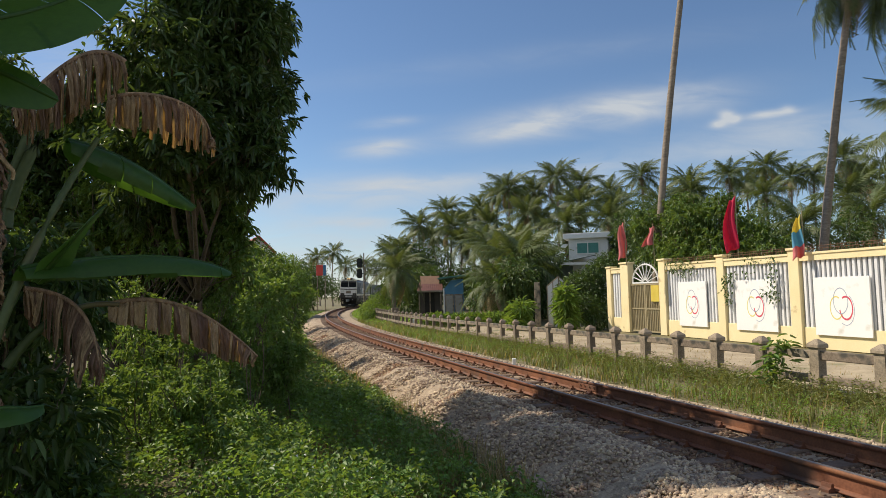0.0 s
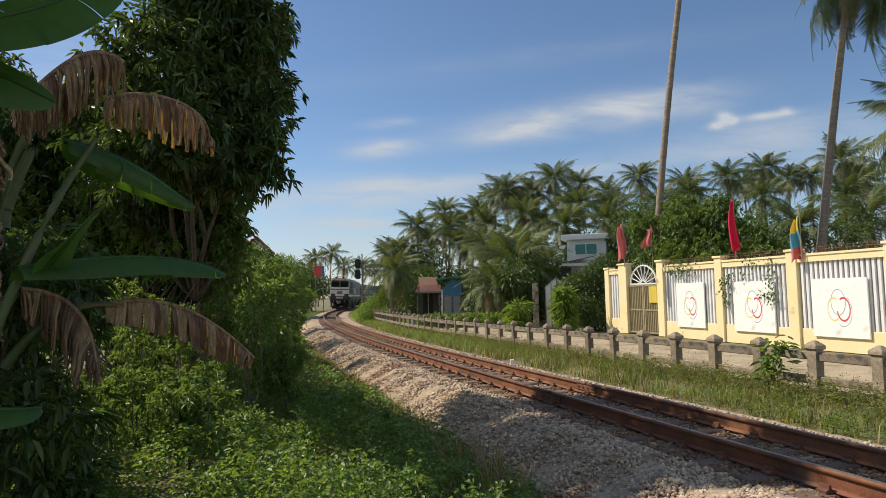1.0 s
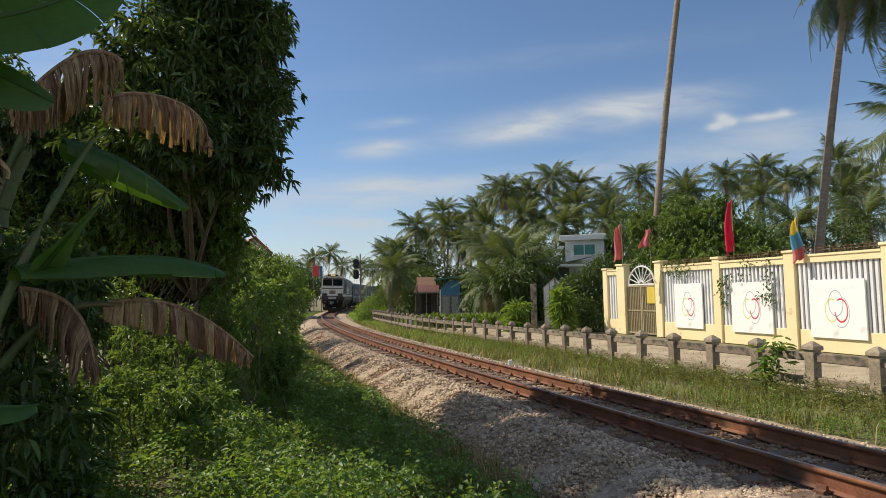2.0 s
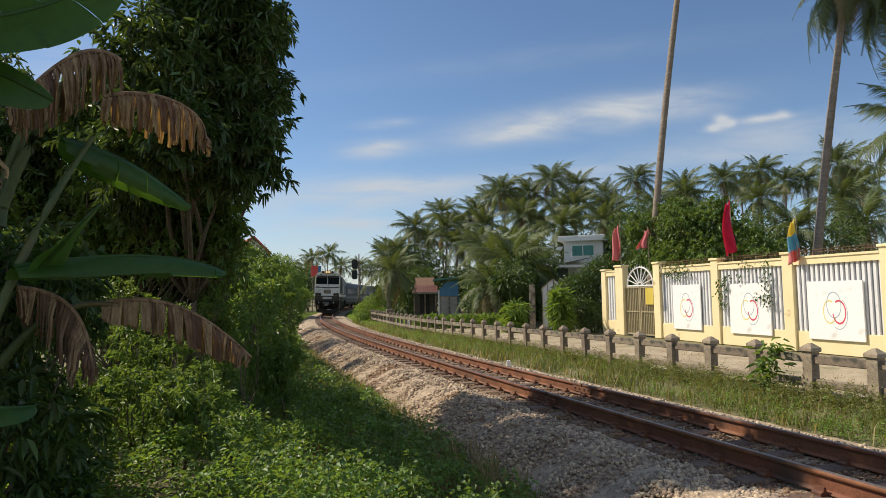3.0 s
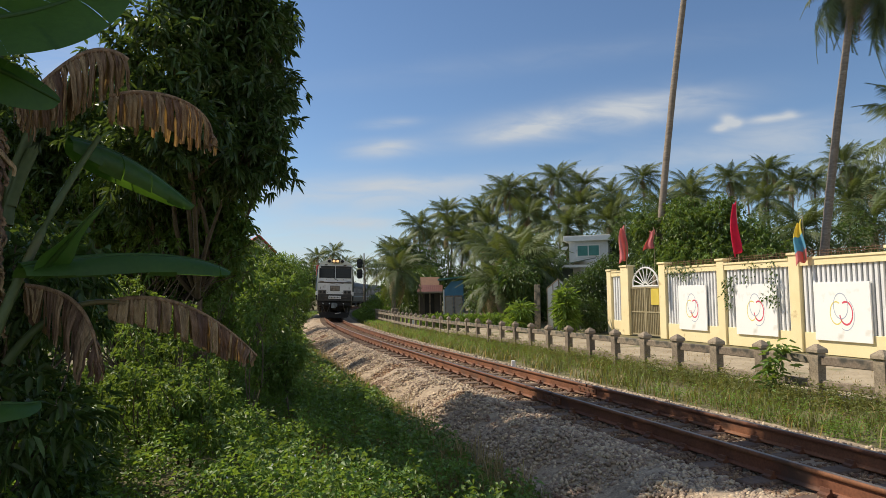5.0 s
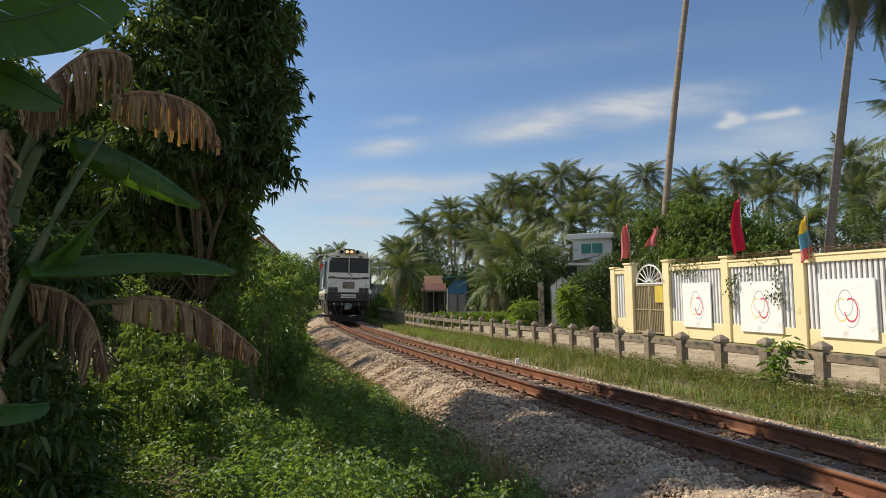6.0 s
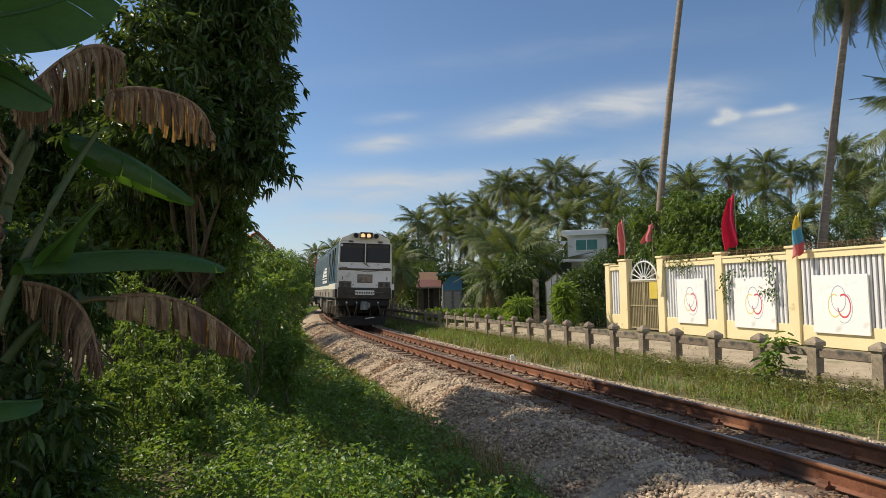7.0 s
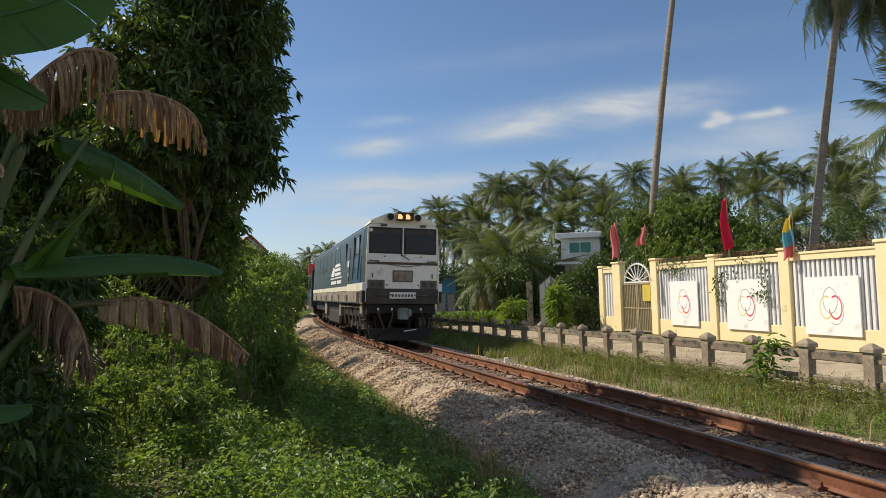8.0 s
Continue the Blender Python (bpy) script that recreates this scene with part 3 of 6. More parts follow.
        part("cap_beam", boxes((a, -0.07, 2.52, b, 0.17, 2.74), (a, -0.10, 2.70, b, 0.20, 2.76)), M["yellow"], w, "yellow coping beam")
        part("corrugated_sheet", corrugated(a, b, 0.60, 2.52), [M["sheet"], M["rib_shade_door"]], w, "white corrugated sheet with the shade of its recesses coloured grey", m=pose(0, 0.035, 0))
    for i, (a, b) in enumerate([(4.92, 6.42), (7.82, 9.52), (10.86, 12.58)]):
        p = thing("wall_poster", WALL_M @ pose(a, -0.075, [0.42, 0.40, 0.40][i], 0, 0, 0), "white square board with a tricolour ring emblem", "board", "boards on the wall")
        wd, ht = b - a, 1.62
        part("board", boxes((0, -0.02, 0, wd, 0.025, ht), bevel=0.004), M["panel"], p)
        for (cx, cz, r, mm, t, a0, a1) in ((0.49, 0.62, 0.25, "ink_blue", 0.013, 0, 360), (0.41, 0.44, 0.22, "ink_yellow", 0.018, 60, 330),
                                           (0.58, 0.44, 0.22, "ink_red", 0.026, -170, 120), (0.57, 0.40, 0.30, "ink_blue", 0.010, -120, 60)):
            bm = bmesh.new()
            n = 28
            ang = [radians(a0 + (a1 - a0) * k / n) for k in range(n + 1)]
            sq = 0.88
            c, z = cx * wd, 0.30 + cz * (ht - 0.55)
            inner = [bm.verts.new((c + (r - t * 0.7) * sq * math.cos(q), -0.023, z + (r - t * 0.7) * 1.4 * math.sin(q))) for q in ang]
            outer = [bm.verts.new((c + (r + t * 0.7) * sq * math.cos(q), -0.023, z + (r + t * 0.7) * 1.4 * math.sin(q))) for q in ang]
            for k in range(n):
                bm.faces.new((inner[k], inner[k + 1], outer[k + 1], outer[k]))
            part("ring_mark", bm, M[mm], p)
    # wire and spikes on top
    wire = thing("wall_spikes", WALL_M, "rusty barbed wire and spikes along the coping", "barbed wire")
    rng = random.Random(3)
    for a, b in BAYS[1:]:
        bm = bmesh.new()
        rod(bm, (a, 0.05, 2.86), (b, 0.05, 2.86), 0.008, sides=4)
        rod(bm, (a, 0.05, 2.93), (b, 0.05, 2.93), 0.008, sides=4)
        x = a + 0.05
        while x < b:
            rod(bm, (x, 0.05, 2.74), (x + rng.uniform(-0.04, 0.04), 0.05 + rng.uniform(-0.05, 0.05), 2.98 + rng.uniform(-0.04, 0.04)), 0.010, 0.003, sides=4)
            x += 0.085
        tagged(part("spike_wire", bm, M["rust"], wire), kind="stuff")


def build_gate():
    g = thing("gate", WALL_M @ pose(1.68, 0.03, 0), "brown barred double gate under a white fan arch", "gate")
    wd, top = 2.08, 2.02
    for k in (0, 1):
        leaf = part("gate_leaf", boxes((k * wd / 2 + 0.02, -0.02, 0.06, k * wd / 2 + 0.07, 0.02, top), ((k + 1) * wd / 2 - 0.07, -0.02, 0.06, (k + 1) * wd / 2 - 0.02, 0.02, top),
                                       (k * wd / 2 + 0.07, -0.02, 0.06, (k + 1) * wd / 2 - 0.07, 0.02, 0.12), (k * wd / 2 + 0.07, -0.02, 0.98, (k + 1) * wd / 2 - 0.07, 0.02, 1.03),
                                       (k * wd / 2 + 0.07, -0.02, top - 0.05, (k + 1) * wd / 2 - 0.07, 0.02, top)), M["gate"], g)
        for i in range(8):
            x = k * wd / 2 + 0.13 + i * 0.115
            bm = bmesh.new()
            rod(bm, (x, 0, 0.12), (x, 0, top - 0.05), 0.016, sides=6)
            part("bar", bm, M["gate"], leaf)
        part("backing_sheet", boxes((k * wd / 2 + 0.05, 0.022, 0.08, (k + 1) * wd / 2 - 0.05, 0.028, top - 0.02)), M["gate"], leaf)
    part("notice_plate", boxes((1.45, -0.05, 1.30, 1.95, -0.03, 1.95), bevel=0.004), M["yellowcloth"], g, "small yellow notice plate")
    c, r = wd / 2, 0.88
    bm = bmesh.new()
    n = 20
    for rr, t in ((r, 0.035), (0.16, 0.03)):
        pts = [(c + rr * math.cos(math.pi * k / n), 0, top + 0.04 + rr * 0.86 * math.sin(math.pi * k / n)) for k in range(n + 1)]
        for k in range(n):
            rod(bm, pts[k], pts[k + 1], t, sides=6)
    rod(bm, (c - r, 0, top + 0.04), (c + r, 0, top + 0.04), 0.035, sides=6)
    part("arch_frame", bm, M["white"], g, "white-painted steel arch")
    for k in range(1, 9):
        q = math.pi * k / 9
        bm = bmesh.new()
        rod(bm, (c + 0.16 * math.cos(q), 0, top + 0.04 + 0.14 * math.sin(q)), (c + r * math.cos(q), 0, top + 0.04 + r * 0.86 * math.sin(q)), 0.022, sides=6)
        part("spoke", bm, M["white"], g)
    for k in range(2, 17):
        q = math.pi * k / 18
        bm = bmesh.new()
        a = (c + r * math.cos(q), 0, top + 0.04 + r * 0.86 * math.sin(q))
        b = (c + (r + 0.13) * math.cos(q), 0, top + 0.04 + (r + 0.15) * 0.86 * math.sin(q))
        rod(bm, a, b, 0.012, 0.003, sides=5)
        part("spike", bm, M["white"], g)


def cloth(bm, w, h, rng, mats=1, taper=0.0, fold=0.08):
    """A hanging flag: folds across its width."""
    nx, nz = 10, 14
    ph = rng.uniform(0, 6)
    vs = []
    for k in range(nz + 1):
        row = []
        f = k / nz
        for i in range(nx + 1):
            u = i / nx
            ww = w * (1 - taper * (1 - f)) * (0.75 + 0.25 * math.sin(f * 3 + ph))
            row.append(bm.verts.new((u * ww + 0.05 * math.sin(f * 5 + ph), fold * math.sin(u * 7 + f * 2 + ph) * (0.3 + f), -f * h - 0.10 * u * h + 0.03 * math.sin(u * 8 + f * 3))))
        vs.append(row)
    for k in range(nz):
        for i in range(nx):
            fc = bm.faces.new((vs[k][i], vs[k][i + 1], vs[k + 1][i + 1], vs[k + 1][i]))
            fc.material_index = min(mats - 1, int(k / nz * mats))
    bmesh.ops.recalc_face_normals(bm, faces=list(bm.faces))
    bm.normal_update()
    bmesh.ops.solidify(bm, geom=list(bm.faces), thickness=0.004)
    return bm


FLAGS = []


def build_flags():
    rng = random.Random(8)
    rows = [("faded red flag on a pole, hanging limp", (7.22, 24.95), 2.6, 4.30, 0.62, 1.35, 0.75, ["pink"], -1), ("red flag on a tall pole", (9.9, 21.2), 2.5, 4.72, 0.46, 1.75, 0.25, ["red"], -1),
            ("yellow, blue and red banner on a pole", (10.42, 18.25), 2.5, 3.70, 0.46, 1.20, 0.75, ["yellowcloth", "blue", "pink"], -1), ("faded red flag among the leaves", (8.75, 26.2), -0.1, 4.25, 0.50, 0.75, 0.2, ["pink"], -1)]
    for label, (x, y), z0, z1, w, h, taper, mats, side in rows:
        f = thing("flag", pose(x, y, z0), label, "flag", "flags along the wall")
        bm = bmesh.new()
        rod(bm, (0, 0, 0), (0, 0, z1 - z0 + 0.12), 0.018, 0.012, sides=6)
        part("pole", bm, M["gate"], f)
        bm = bmesh.new()
        cloth(bm, w, h, rng, len(mats), taper)
        c = part("cloth", bm, [M[k] for k in mats], f, "", m=pose(0, 0, z1 - z0, 0, 0, 158), smooth=True)
        FLAGS.append((c, z1 - z0))


build_wall()
build_gate()
build_flags()


# ---- the concrete fence ----
def fence_e(y):
    return max(2.85, 3.5 - 0.032 * (y - 9.5))


def build_fence():
    fence = thing("fence", None, "weathered concrete post-and-rail fence along the track", "fence")
    bm = bmesh.new()
    prism(bm, [(-0.085, -0.1), (0.085, -0.1), (0.085, 0.80), (-0.085, 0.80)], "y", -0.085, 0.085)
    bm2 = bm
    box(bm2, -0.118, -0.118, 0.77, 0.118, 0.118, 0.84, bevel=0.014)
    bmesh.ops.create_cone(bm2, cap_ends=True, segments=4, radius1=0.155, radius2=0.03, depth=0.075, matrix=Matrix.Translation((0, 0, 0.876)) @ Matrix.Rotation(radians(45), 4, "Z"))
    post = bpy.data.meshes.new("post")
    bm2.to_mesh(post)
    bm2.free()
    post.materials.append(M["concrete"])
    s0 = 1.0 + 0.20
    ends = []
    k = 0
    while True:
        y = float(np.interp(s0 + k * 1.085, G_S, G_Y))
        if y > 46:
            break
        if not 30.0 < y < 31.0:
            x2, y2 = beside(y, fence_e(y))
            z = -0.17
            a = math.degrees(math.atan(float(np.interp(y, G_Y, G_SL))))
            slim = float(np.interp(y, [12, 24], [1.0, 0.68]))
            part_mesh("post", post, fence, pose(x2, y2, z + random.uniform(-0.02, 0.02), random.uniform(-1, 1), random.uniform(-1, 1), a) @ Matrix.Diagonal((slim, slim, 1.0, 1.0)))
            ends.append(Vector((x2, y2, z)))
        k += 1
    for a, b in zip(ends, ends[1:]):
        d = b - a
        if d.length > 1.6:
            continue
        for z0, h in ((0.60, 0.14), (0.22, 0.13)):
            bm = boxes((0.07, -0.04, z0 + random.uniform(-0.01, 0.01), d.length - 0.07, 0.04, z0 + h), bevel=0.012)
            part("beam", bm, M["concrete"], fence, m=Matrix.Translation(a) @ Vector((d.x, d.y, 0)).to_track_quat("X", "Z").to_matrix().to_4x4())


build_fence()


# ---- buildings and line-side things ----
def build_buildings():
    # white house behind the wall
    h = thing("house", pose(9.6, 48.2, -0.15, 0, 0, -20), "white two-storey house with a flat slab roof", "house")
    part("wall", boxes((0, 0, 0, 2.9, 5, 5.75)), M["plaster"], h)
    part("roof", boxes((-0.35, -0.45, 5.75, 3.1, 5.3, 6.15), bevel=0.02), M["white"], h, "white roof slab")
    win = part("window", boxes((0.55, -0.05, 4.55, 2.3, 0.0, 5.5), bevel=0.01), M["white"], h)
    for i in range(2):
        part("pane", boxes((0.65 + i * 0.82, -0.07, 4.65, 1.4 + i * 0.82, -0.052, 5.4)), M["teal"], win)
    bm = bmesh.new()
    prism(bm, [(-1.7, 3.7), (-1.3, 3.7), (0.0, 5.35), (-0.35, 5.35)], "y", -0.5, -0.15)
    part("stair_parapet", bm, M["white"], h, "white sloping parapet")
    aw = thing("awning", pose(8.0, 45.0, -0.15, 0, 0, 6), "dark green sheet awning on posts", "awning")
    bm = bmesh.new()
    prism(bm, [(0, 3.75), (2.9, 4.30), (2.9, 4.36), (0, 3.81)], "y", -0.2, 3.2)
    part("roof_sheet", bm, M["awning"], aw)
    part("trim_board", boxes((-0.02, -0.26, 3.66, 2.92, -0.2, 3.84)), M["white"], aw, m=pose(0, 0, 0, 0, 0, 0))
    part("back_wall", boxes((0.1, 2.9, 0, 2.8, 3.1, 3.7)), M["awning"], aw)
    for x in (0.1, 2.8):
        part("post", boxes((x - 0.05, -0.1, 0, x + 0.05, 0.0, 3.72)), M["darkwall"], aw)
    # house with the red roof
    h = thing("house", pose(-19.0, 60.0, -1.0, 0, 0, 26), "white gabled house with a red tile roof", "house")
    bm = bmesh.new()
    prism(bm, [(0, 0), (2.8, 0), (2.8, 7.0), (1.4, 8.4), (0, 7.0)], "y", 0, 7)
    part("wall", bm, M["plaster"], h)
    for s in (0, 1):
        bm = bmesh.new()
        o = [(-0.2, 6.85), (1.4, 8.45), (1.4, 8.62), (-0.25, 7.0)]
        prism(bm, [(p if not s else 2.8 - p, q) for p, q in o], "y", -0.4, 7.4)
        part("roof", bm, M["redroof"], h)
    win = part("window", boxes((1.0, -0.06, 6.4, 1.8, 0, 7.3)), M["white"], h)
    part("pane", boxes((1.08, -0.08, 6.5, 1.72, -0.062, 7.2)), M["window"], win)
    # shack with the rusty roof, and the blue one beside it
    s = thing("shed", pose(-2.1, 53.0, -0.15), "low dark shack with a rusty red sheet roof", "shed")
    part("wall", boxes((0.1, 0.2, 0, 1.95, 4, 2.1)), M["darkwall"], s)
    bm = bmesh.new()
    prism(bm, [(-0.6, 2.02), (1.6, 2.62), (1.6, 2.68), (-0.6, 2.08)], "x", -0.1, 2.0)
    for i in range(13):
        rod(bm, (-0.06 + i * 0.168, -0.6, 2.085), (-0.06 + i * 0.168, 1.6, 2.685), 0.02, sides=5)
    part("roof", bm, M["rustroof"], s, "dull maroon corrugated roof")
    bm = bmesh.new()
    prism(bm, [(1.6, 2.55), (3.6, 3.35), (3.6, 3.42), (1.6, 2.62)], "x", 0.0, 1.7)
    part("rear_roof", bm, M["rust"], s, "rusty orange-brown rear roof")
    part("fascia", boxes((-0.1, -0.68, 1.96, 2.0, -0.61, 2.10)), M["sill"], s, "pale dusty fascia")
    for x in (0.0, 0.9, 1.8):
        part("post", boxes((x, -0.5, 0, x + 0.08, -0.42, 2.04)), M["concrete"], s)
    # flat black panel: the shade inside the doorway is put into its colour
    part("doorway", boxes((0.5, 0.16, 0.02, 1.3, 0.19, 1.9), bevel=0.01), M["black"], s, "black panel for the dark inside of a doorway")
    s = thing("shed", pose(0.0, 52.0, -0.15), "blue-walled shed under a teal sheet roof", "shed")
    bm = bmesh.new()
    prism(bm, [(0, 0), (1.6, 0), (1.6, 3.0), (0.6, 2.9), (0, 2.2)], "y", 0, 3)
    part("wall", bm, M["bluewall"], s)
    bm = bmesh.new()
    prism(bm, [(-0.5, 3.02), (2.8, 3.36), (2.8, 3.44), (-0.5, 3.10)], "y", -0.5, 3.2)
    for i in range(18):
        x = -0.45 + i * 0.185
        rod(bm, (x, -0.5, 3.105 + (x + 0.5) * 0.103), (x, 3.2, 3.105 + (x + 0.5) * 0.103), 0.02, sides=5)
    part("roof", bm, M["teal"], s, "teal corrugated roof")
    part("gable_trim", boxes((-0.06, -0.06, 0.0, 0.04, 0.0, 2.25)), M["white"], s, "white corner board")
    for i in range(2):
        d = part("door_leaf", boxes((0.1 + i * 0.75, -0.05, 0.05, 0.78 + i * 0.75, 0.0, 1.75), bevel=0.01), M["concrete"], s)
        part("door_panel", boxes((0.18 + i * 0.75, -0.06, 0.15, 0.70 + i * 0.75, -0.051, 1.65)), M["rib_shade_door"], d)
    # distant roofs
    for x, y, z, w, mm in ((-9.0, 105.0, 4.8, 5.0, "plaster"), (-5.5, 112.0, 5.6, 4.0, "plaster"), (-11.5, 140.0, 9.0, 6.0, "redroof"), (1.5, 95.0, 5.0, 3.0, "rustroof")):
        h = thing("house", pose(x, y, -0.15), "distant low house among palms", "house", "distant houses")
        part("wall", boxes((0, 0, 0, w, 5, z - 1.2)), M["plaster"], h)
        bm = bmesh.new()
        prism(bm, [(-0.3, z - 1.3), (w / 2, z), (w + 0.3, z - 1.3)], "y", -0.4, 5.4)
        part("roof", bm, M[mm], h)
    # barred grey gate with a pointed top
    g = thing("gate", pose(5.05, 31.0, -0.15, 0, 0, -14), "pale grey sheet gate with a pointed top", "gate")
    part("gate_post", boxes((-0.62, -0.1, 0, -0.35, 0.15, 2.25), bevel=0.01), M["concrete"], g)
    part("gate_post", boxes((1.2, -0.1, 0, 1.4, 0.15, 2.2), bevel=0.01), M["concrete"], g)
    for k in range(2):
        bm = bmesh.new()
        a, b = k * 0.58, k * 0.58 + 0.55
        za, zb = (2.05, 2.5) if k == 0 else (2.5, 2.05)
        prism(bm, [(a, 0.05), (b, 0.05), (b, zb), (a, za)], "y", 0.0, 0.02)
        leaf = part("gate_leaf", bm, M["sheet"], g)
        bm = bmesh.new()
        for p, q in (((a, 0.05), (a, za)), ((b, 0.05), (b, zb)), ((a, za), (b, zb)), ((a, 1.0), (b, 1.0)), ((a, 0.05), (b, 0.05)), ((a + 0.28, 0.05), (a + 0.28, (za + zb) / 2))):
            rod(bm, (p[0], -0.02, p[1]), (q[0], -0.02, q[1]), 0.022, sides=5)
        part("frame", bm, M["concrete"], leaf)
    # railway signal
    s = thing("railway_signal", pose(-8.30, 66.0, -0.4), "two-headed railway signal on a white mast", "signal")
    bm = bmesh.new()
    rod(bm, (0, 0, 0), (0, 0, 6.5), 0.08, 0.06)
    part("mast", bm, M["concrete"], s)
    part("ladder", boxes((0.16, -0.02, 0.5, 0.19, 0.02, 5.6), (0.36, -0.02, 0.5, 0.39, 0.02, 5.6), *[(0.19, -0.015, 0.7 + k * 0.35, 0.36, 0.015, 0.73 + k * 0.35) for k in range(14)]), M["locogrey"], s)
    for z in (4.35, 5.45):
        bm = bmesh.new()
        prism(bm, [(-0.72, z - 0.35), (-0.60, z - 0.48), (-0.28, z - 0.48), (-0.16, z - 0.35), (-0.16, z + 0.35), (-0.28, z + 0.48), (-0.60, z + 0.48), (-0.72, z + 0.35)], "y", -0.12, 0.08)
        head = part("signal_head", bm, M["black"], s, "black signal head")
        for dz in (-0.2, 0.2):
            bm = bmesh.new()
            rod(bm, (-0.44, -0.26, z + dz), (-0.44, -0.11, z + dz), 0.13, sides=12)
            part("lamp_hood", bm, M["lens"], head)
        part("bracket", boxes((-0.2, -0.03, z - 0.05, 0.0, 0.03, z + 0.05)), M["black"], s)
    # red and white board
    b = thing("signboard", pose(-16.1, 80.0, -0.4, 0, 0, 6), "red and pale blue roadside board on posts", "sign")
    part("board", boxes((0, 0, 4.7, 0.85, 0.06, 6.05), bevel=0.01), M["signred"], b)
    part("board", boxes((0.86, 0, 4.7, 1.25, 0.06, 6.05), bevel=0.01), M["bluewall"], b)
    for x in (0.1, 1.05):
        part("post", boxes((x, 0.07, 0, x + 0.1, 0.17, 6.0)), M["concrete"], b)
    # marker stones
    for x, y, h in ((1.72, 16.0, 0.22), (-1.75, 36.0, 0.5)):
        m = thing("marker_post", pose(x, y, -0.24), "small whitewashed concrete marker post", "post", "marker posts")
        bm = boxes((-0.05, -0.05, 0, 0.05, 0.05, h), bevel=0.012)
        part("body", bm, M["white"], m)
    bm = boxes((-0.16, -0.14, -0.1, 0.16, 0.14, 1.0), (-0.20, -0.18, 0.88, 0.20, 0.18, 1.06), bevel=0.015)
    p = thing("marker_post", pose(-2.95, 38.0, -0.2, 0, 0, 13), "stout concrete corner post at the fence", "post", "marker posts")
    part("body", bm, M["concrete"], p)


build_buildings()


# ---- palms ----
def frond_mesh(name, seed, length=4.2, sag=0.55, material="frond", n=46, width=0.07):
    """One feather frond along local +x, arching up and then down."""
    rng = np.random.default_rng(seed)
    k = 12
    u = np.linspace(0, 1, k)
    R = np.stack([length * (u - 0.10 * u ** 3), 0.12 * np.sin(u * 3 + seed), length * (0.18 * u - sag * u ** 2.2)], 1)
    pieces = [tube_arrays(R, 0.035 * (1 - 0.85 * u) + 0.004, 4)]
    t = np.linspace(0.14, 0.99, n)
    for side in (-1, 1):
        b = np.stack([np.interp(t, u, R[:, i]) for i in range(3)], 1)
        tan = unit(np.stack([np.gradient(b[:, i]) for i in range(3)], 1))
        out = np.cross(tan, np.array([[0, 0, 1.0]])) * side
        out = unit(out)
        ln = 0.95 * np.sin(np.clip(t * 1.05 + 0.12, 0, 1) * np.pi) ** 0.6 * rng.uniform(0.75, 1.1, n) * length / 4.2 + 0.1
        d = unit(out * 0.85 + tan * rng.uniform(0.45, 0.75, (n, 1)) + np.array([0, 0, 1.0]) * rng.uniform(-0.25, 0.15, (n, 1)))
        m = b + d * ln[:, None] * 0.5
        tip = b + d * ln[:, None] * 0.85 + np.array([0, 0, -1.0]) * ln[:, None] * rng.uniform(0.3, 0.7, (n, 1))
        w = tan * width * 0.5
        V = np.stack([b - w, b + w, m - w, m + w, tip], 1).reshape(-1, 3)
        i = np.arange(n)[:, None] * 5
        F = np.concatenate([i + np.array([[0, 1, 3]]), i + np.array([[0, 3, 2]]), i + np.array([[2, 3, 4]])])
        pieces.append((V, F))
    V, F = joined(pieces)
    return mesh_of(name, V, F, M[material])


FRONDS = [frond_mesh("frond", s, 4.3, sg) for s, sg in ((1, 0.45), (2, 0.62), (3, 0.78), (4, 0.35))]
DRY = [frond_mesh("dry_frond", s, 3.6, sg, "frond_dry", 34) for s, sg in ((7, 0.9), (8, 1.0))]


def coconut_mesh():
    bm = bmesh.new()
    bmesh.ops.create_icosphere(bm, subdivisions=1, radius=0.13)
    for v in bm.verts:
        v.co.z *= 1.25
    me = bpy.data.meshes.new("coconut")
    bm.to_mesh(me)
    bm.free()
    me.materials.append(M["stem"])
    return me


COCONUT = coconut_mesh()


def palm(x, y, crown, lean=(0, 0), n=24, size=1.0, seed=0, radius=0.15, dry=3, label="", hang=0.0):
    """A coconut palm: ringed trunk from the ground to the crown at height crown, fronds round the top."""
    rng = random.Random(seed)
    z0 = float(ground_z(x, y))
    top = Vector((0, 0, crown - z0))
    p = thing("coconut_palm", pose(x - lean[0], y - lean[1], z0 - 0.05), label or "coconut palm with a grey ringed trunk and drooping fronds", "palm tree", "coconut palms")
    k = 40 if radius > 0.163 else 14
    u = np.linspace(0, 1, k)
    bend = rng.uniform(-0.3, 0.3)
    line = np.stack([lean[0] * u ** 1.15 + bend * np.sin(u * np.pi), lean[1] * u ** 1.4, top.z * u], 1)
    rad = radius * (1.0 + 0.55 * np.exp(-u * 14)) * (1 - 0.30 * u) * (1 + (0.05 * (np.arange(k) % 2) if k > 20 else 0))
    V, F = tube_arrays(line, rad, 10)
    part_mesh("trunk", mesh_of("trunk", V, F, M["palmbark"], smooth=True), p)
    head = Vector((lean[0], lean[1], top.z))
    for i in range(n):
        f = i / n
        up = 68 - (105 + hang) * f + rng.uniform(-10, 10)
        me = FRONDS[3] if f < 0.25 else FRONDS[rng.choice((0, 1, 3))] if f < 0.6 else FRONDS[rng.choice((1, 2))]
        s = size * rng.uniform(0.82, 1.08) * (0.8 if f < 0.15 else 1)
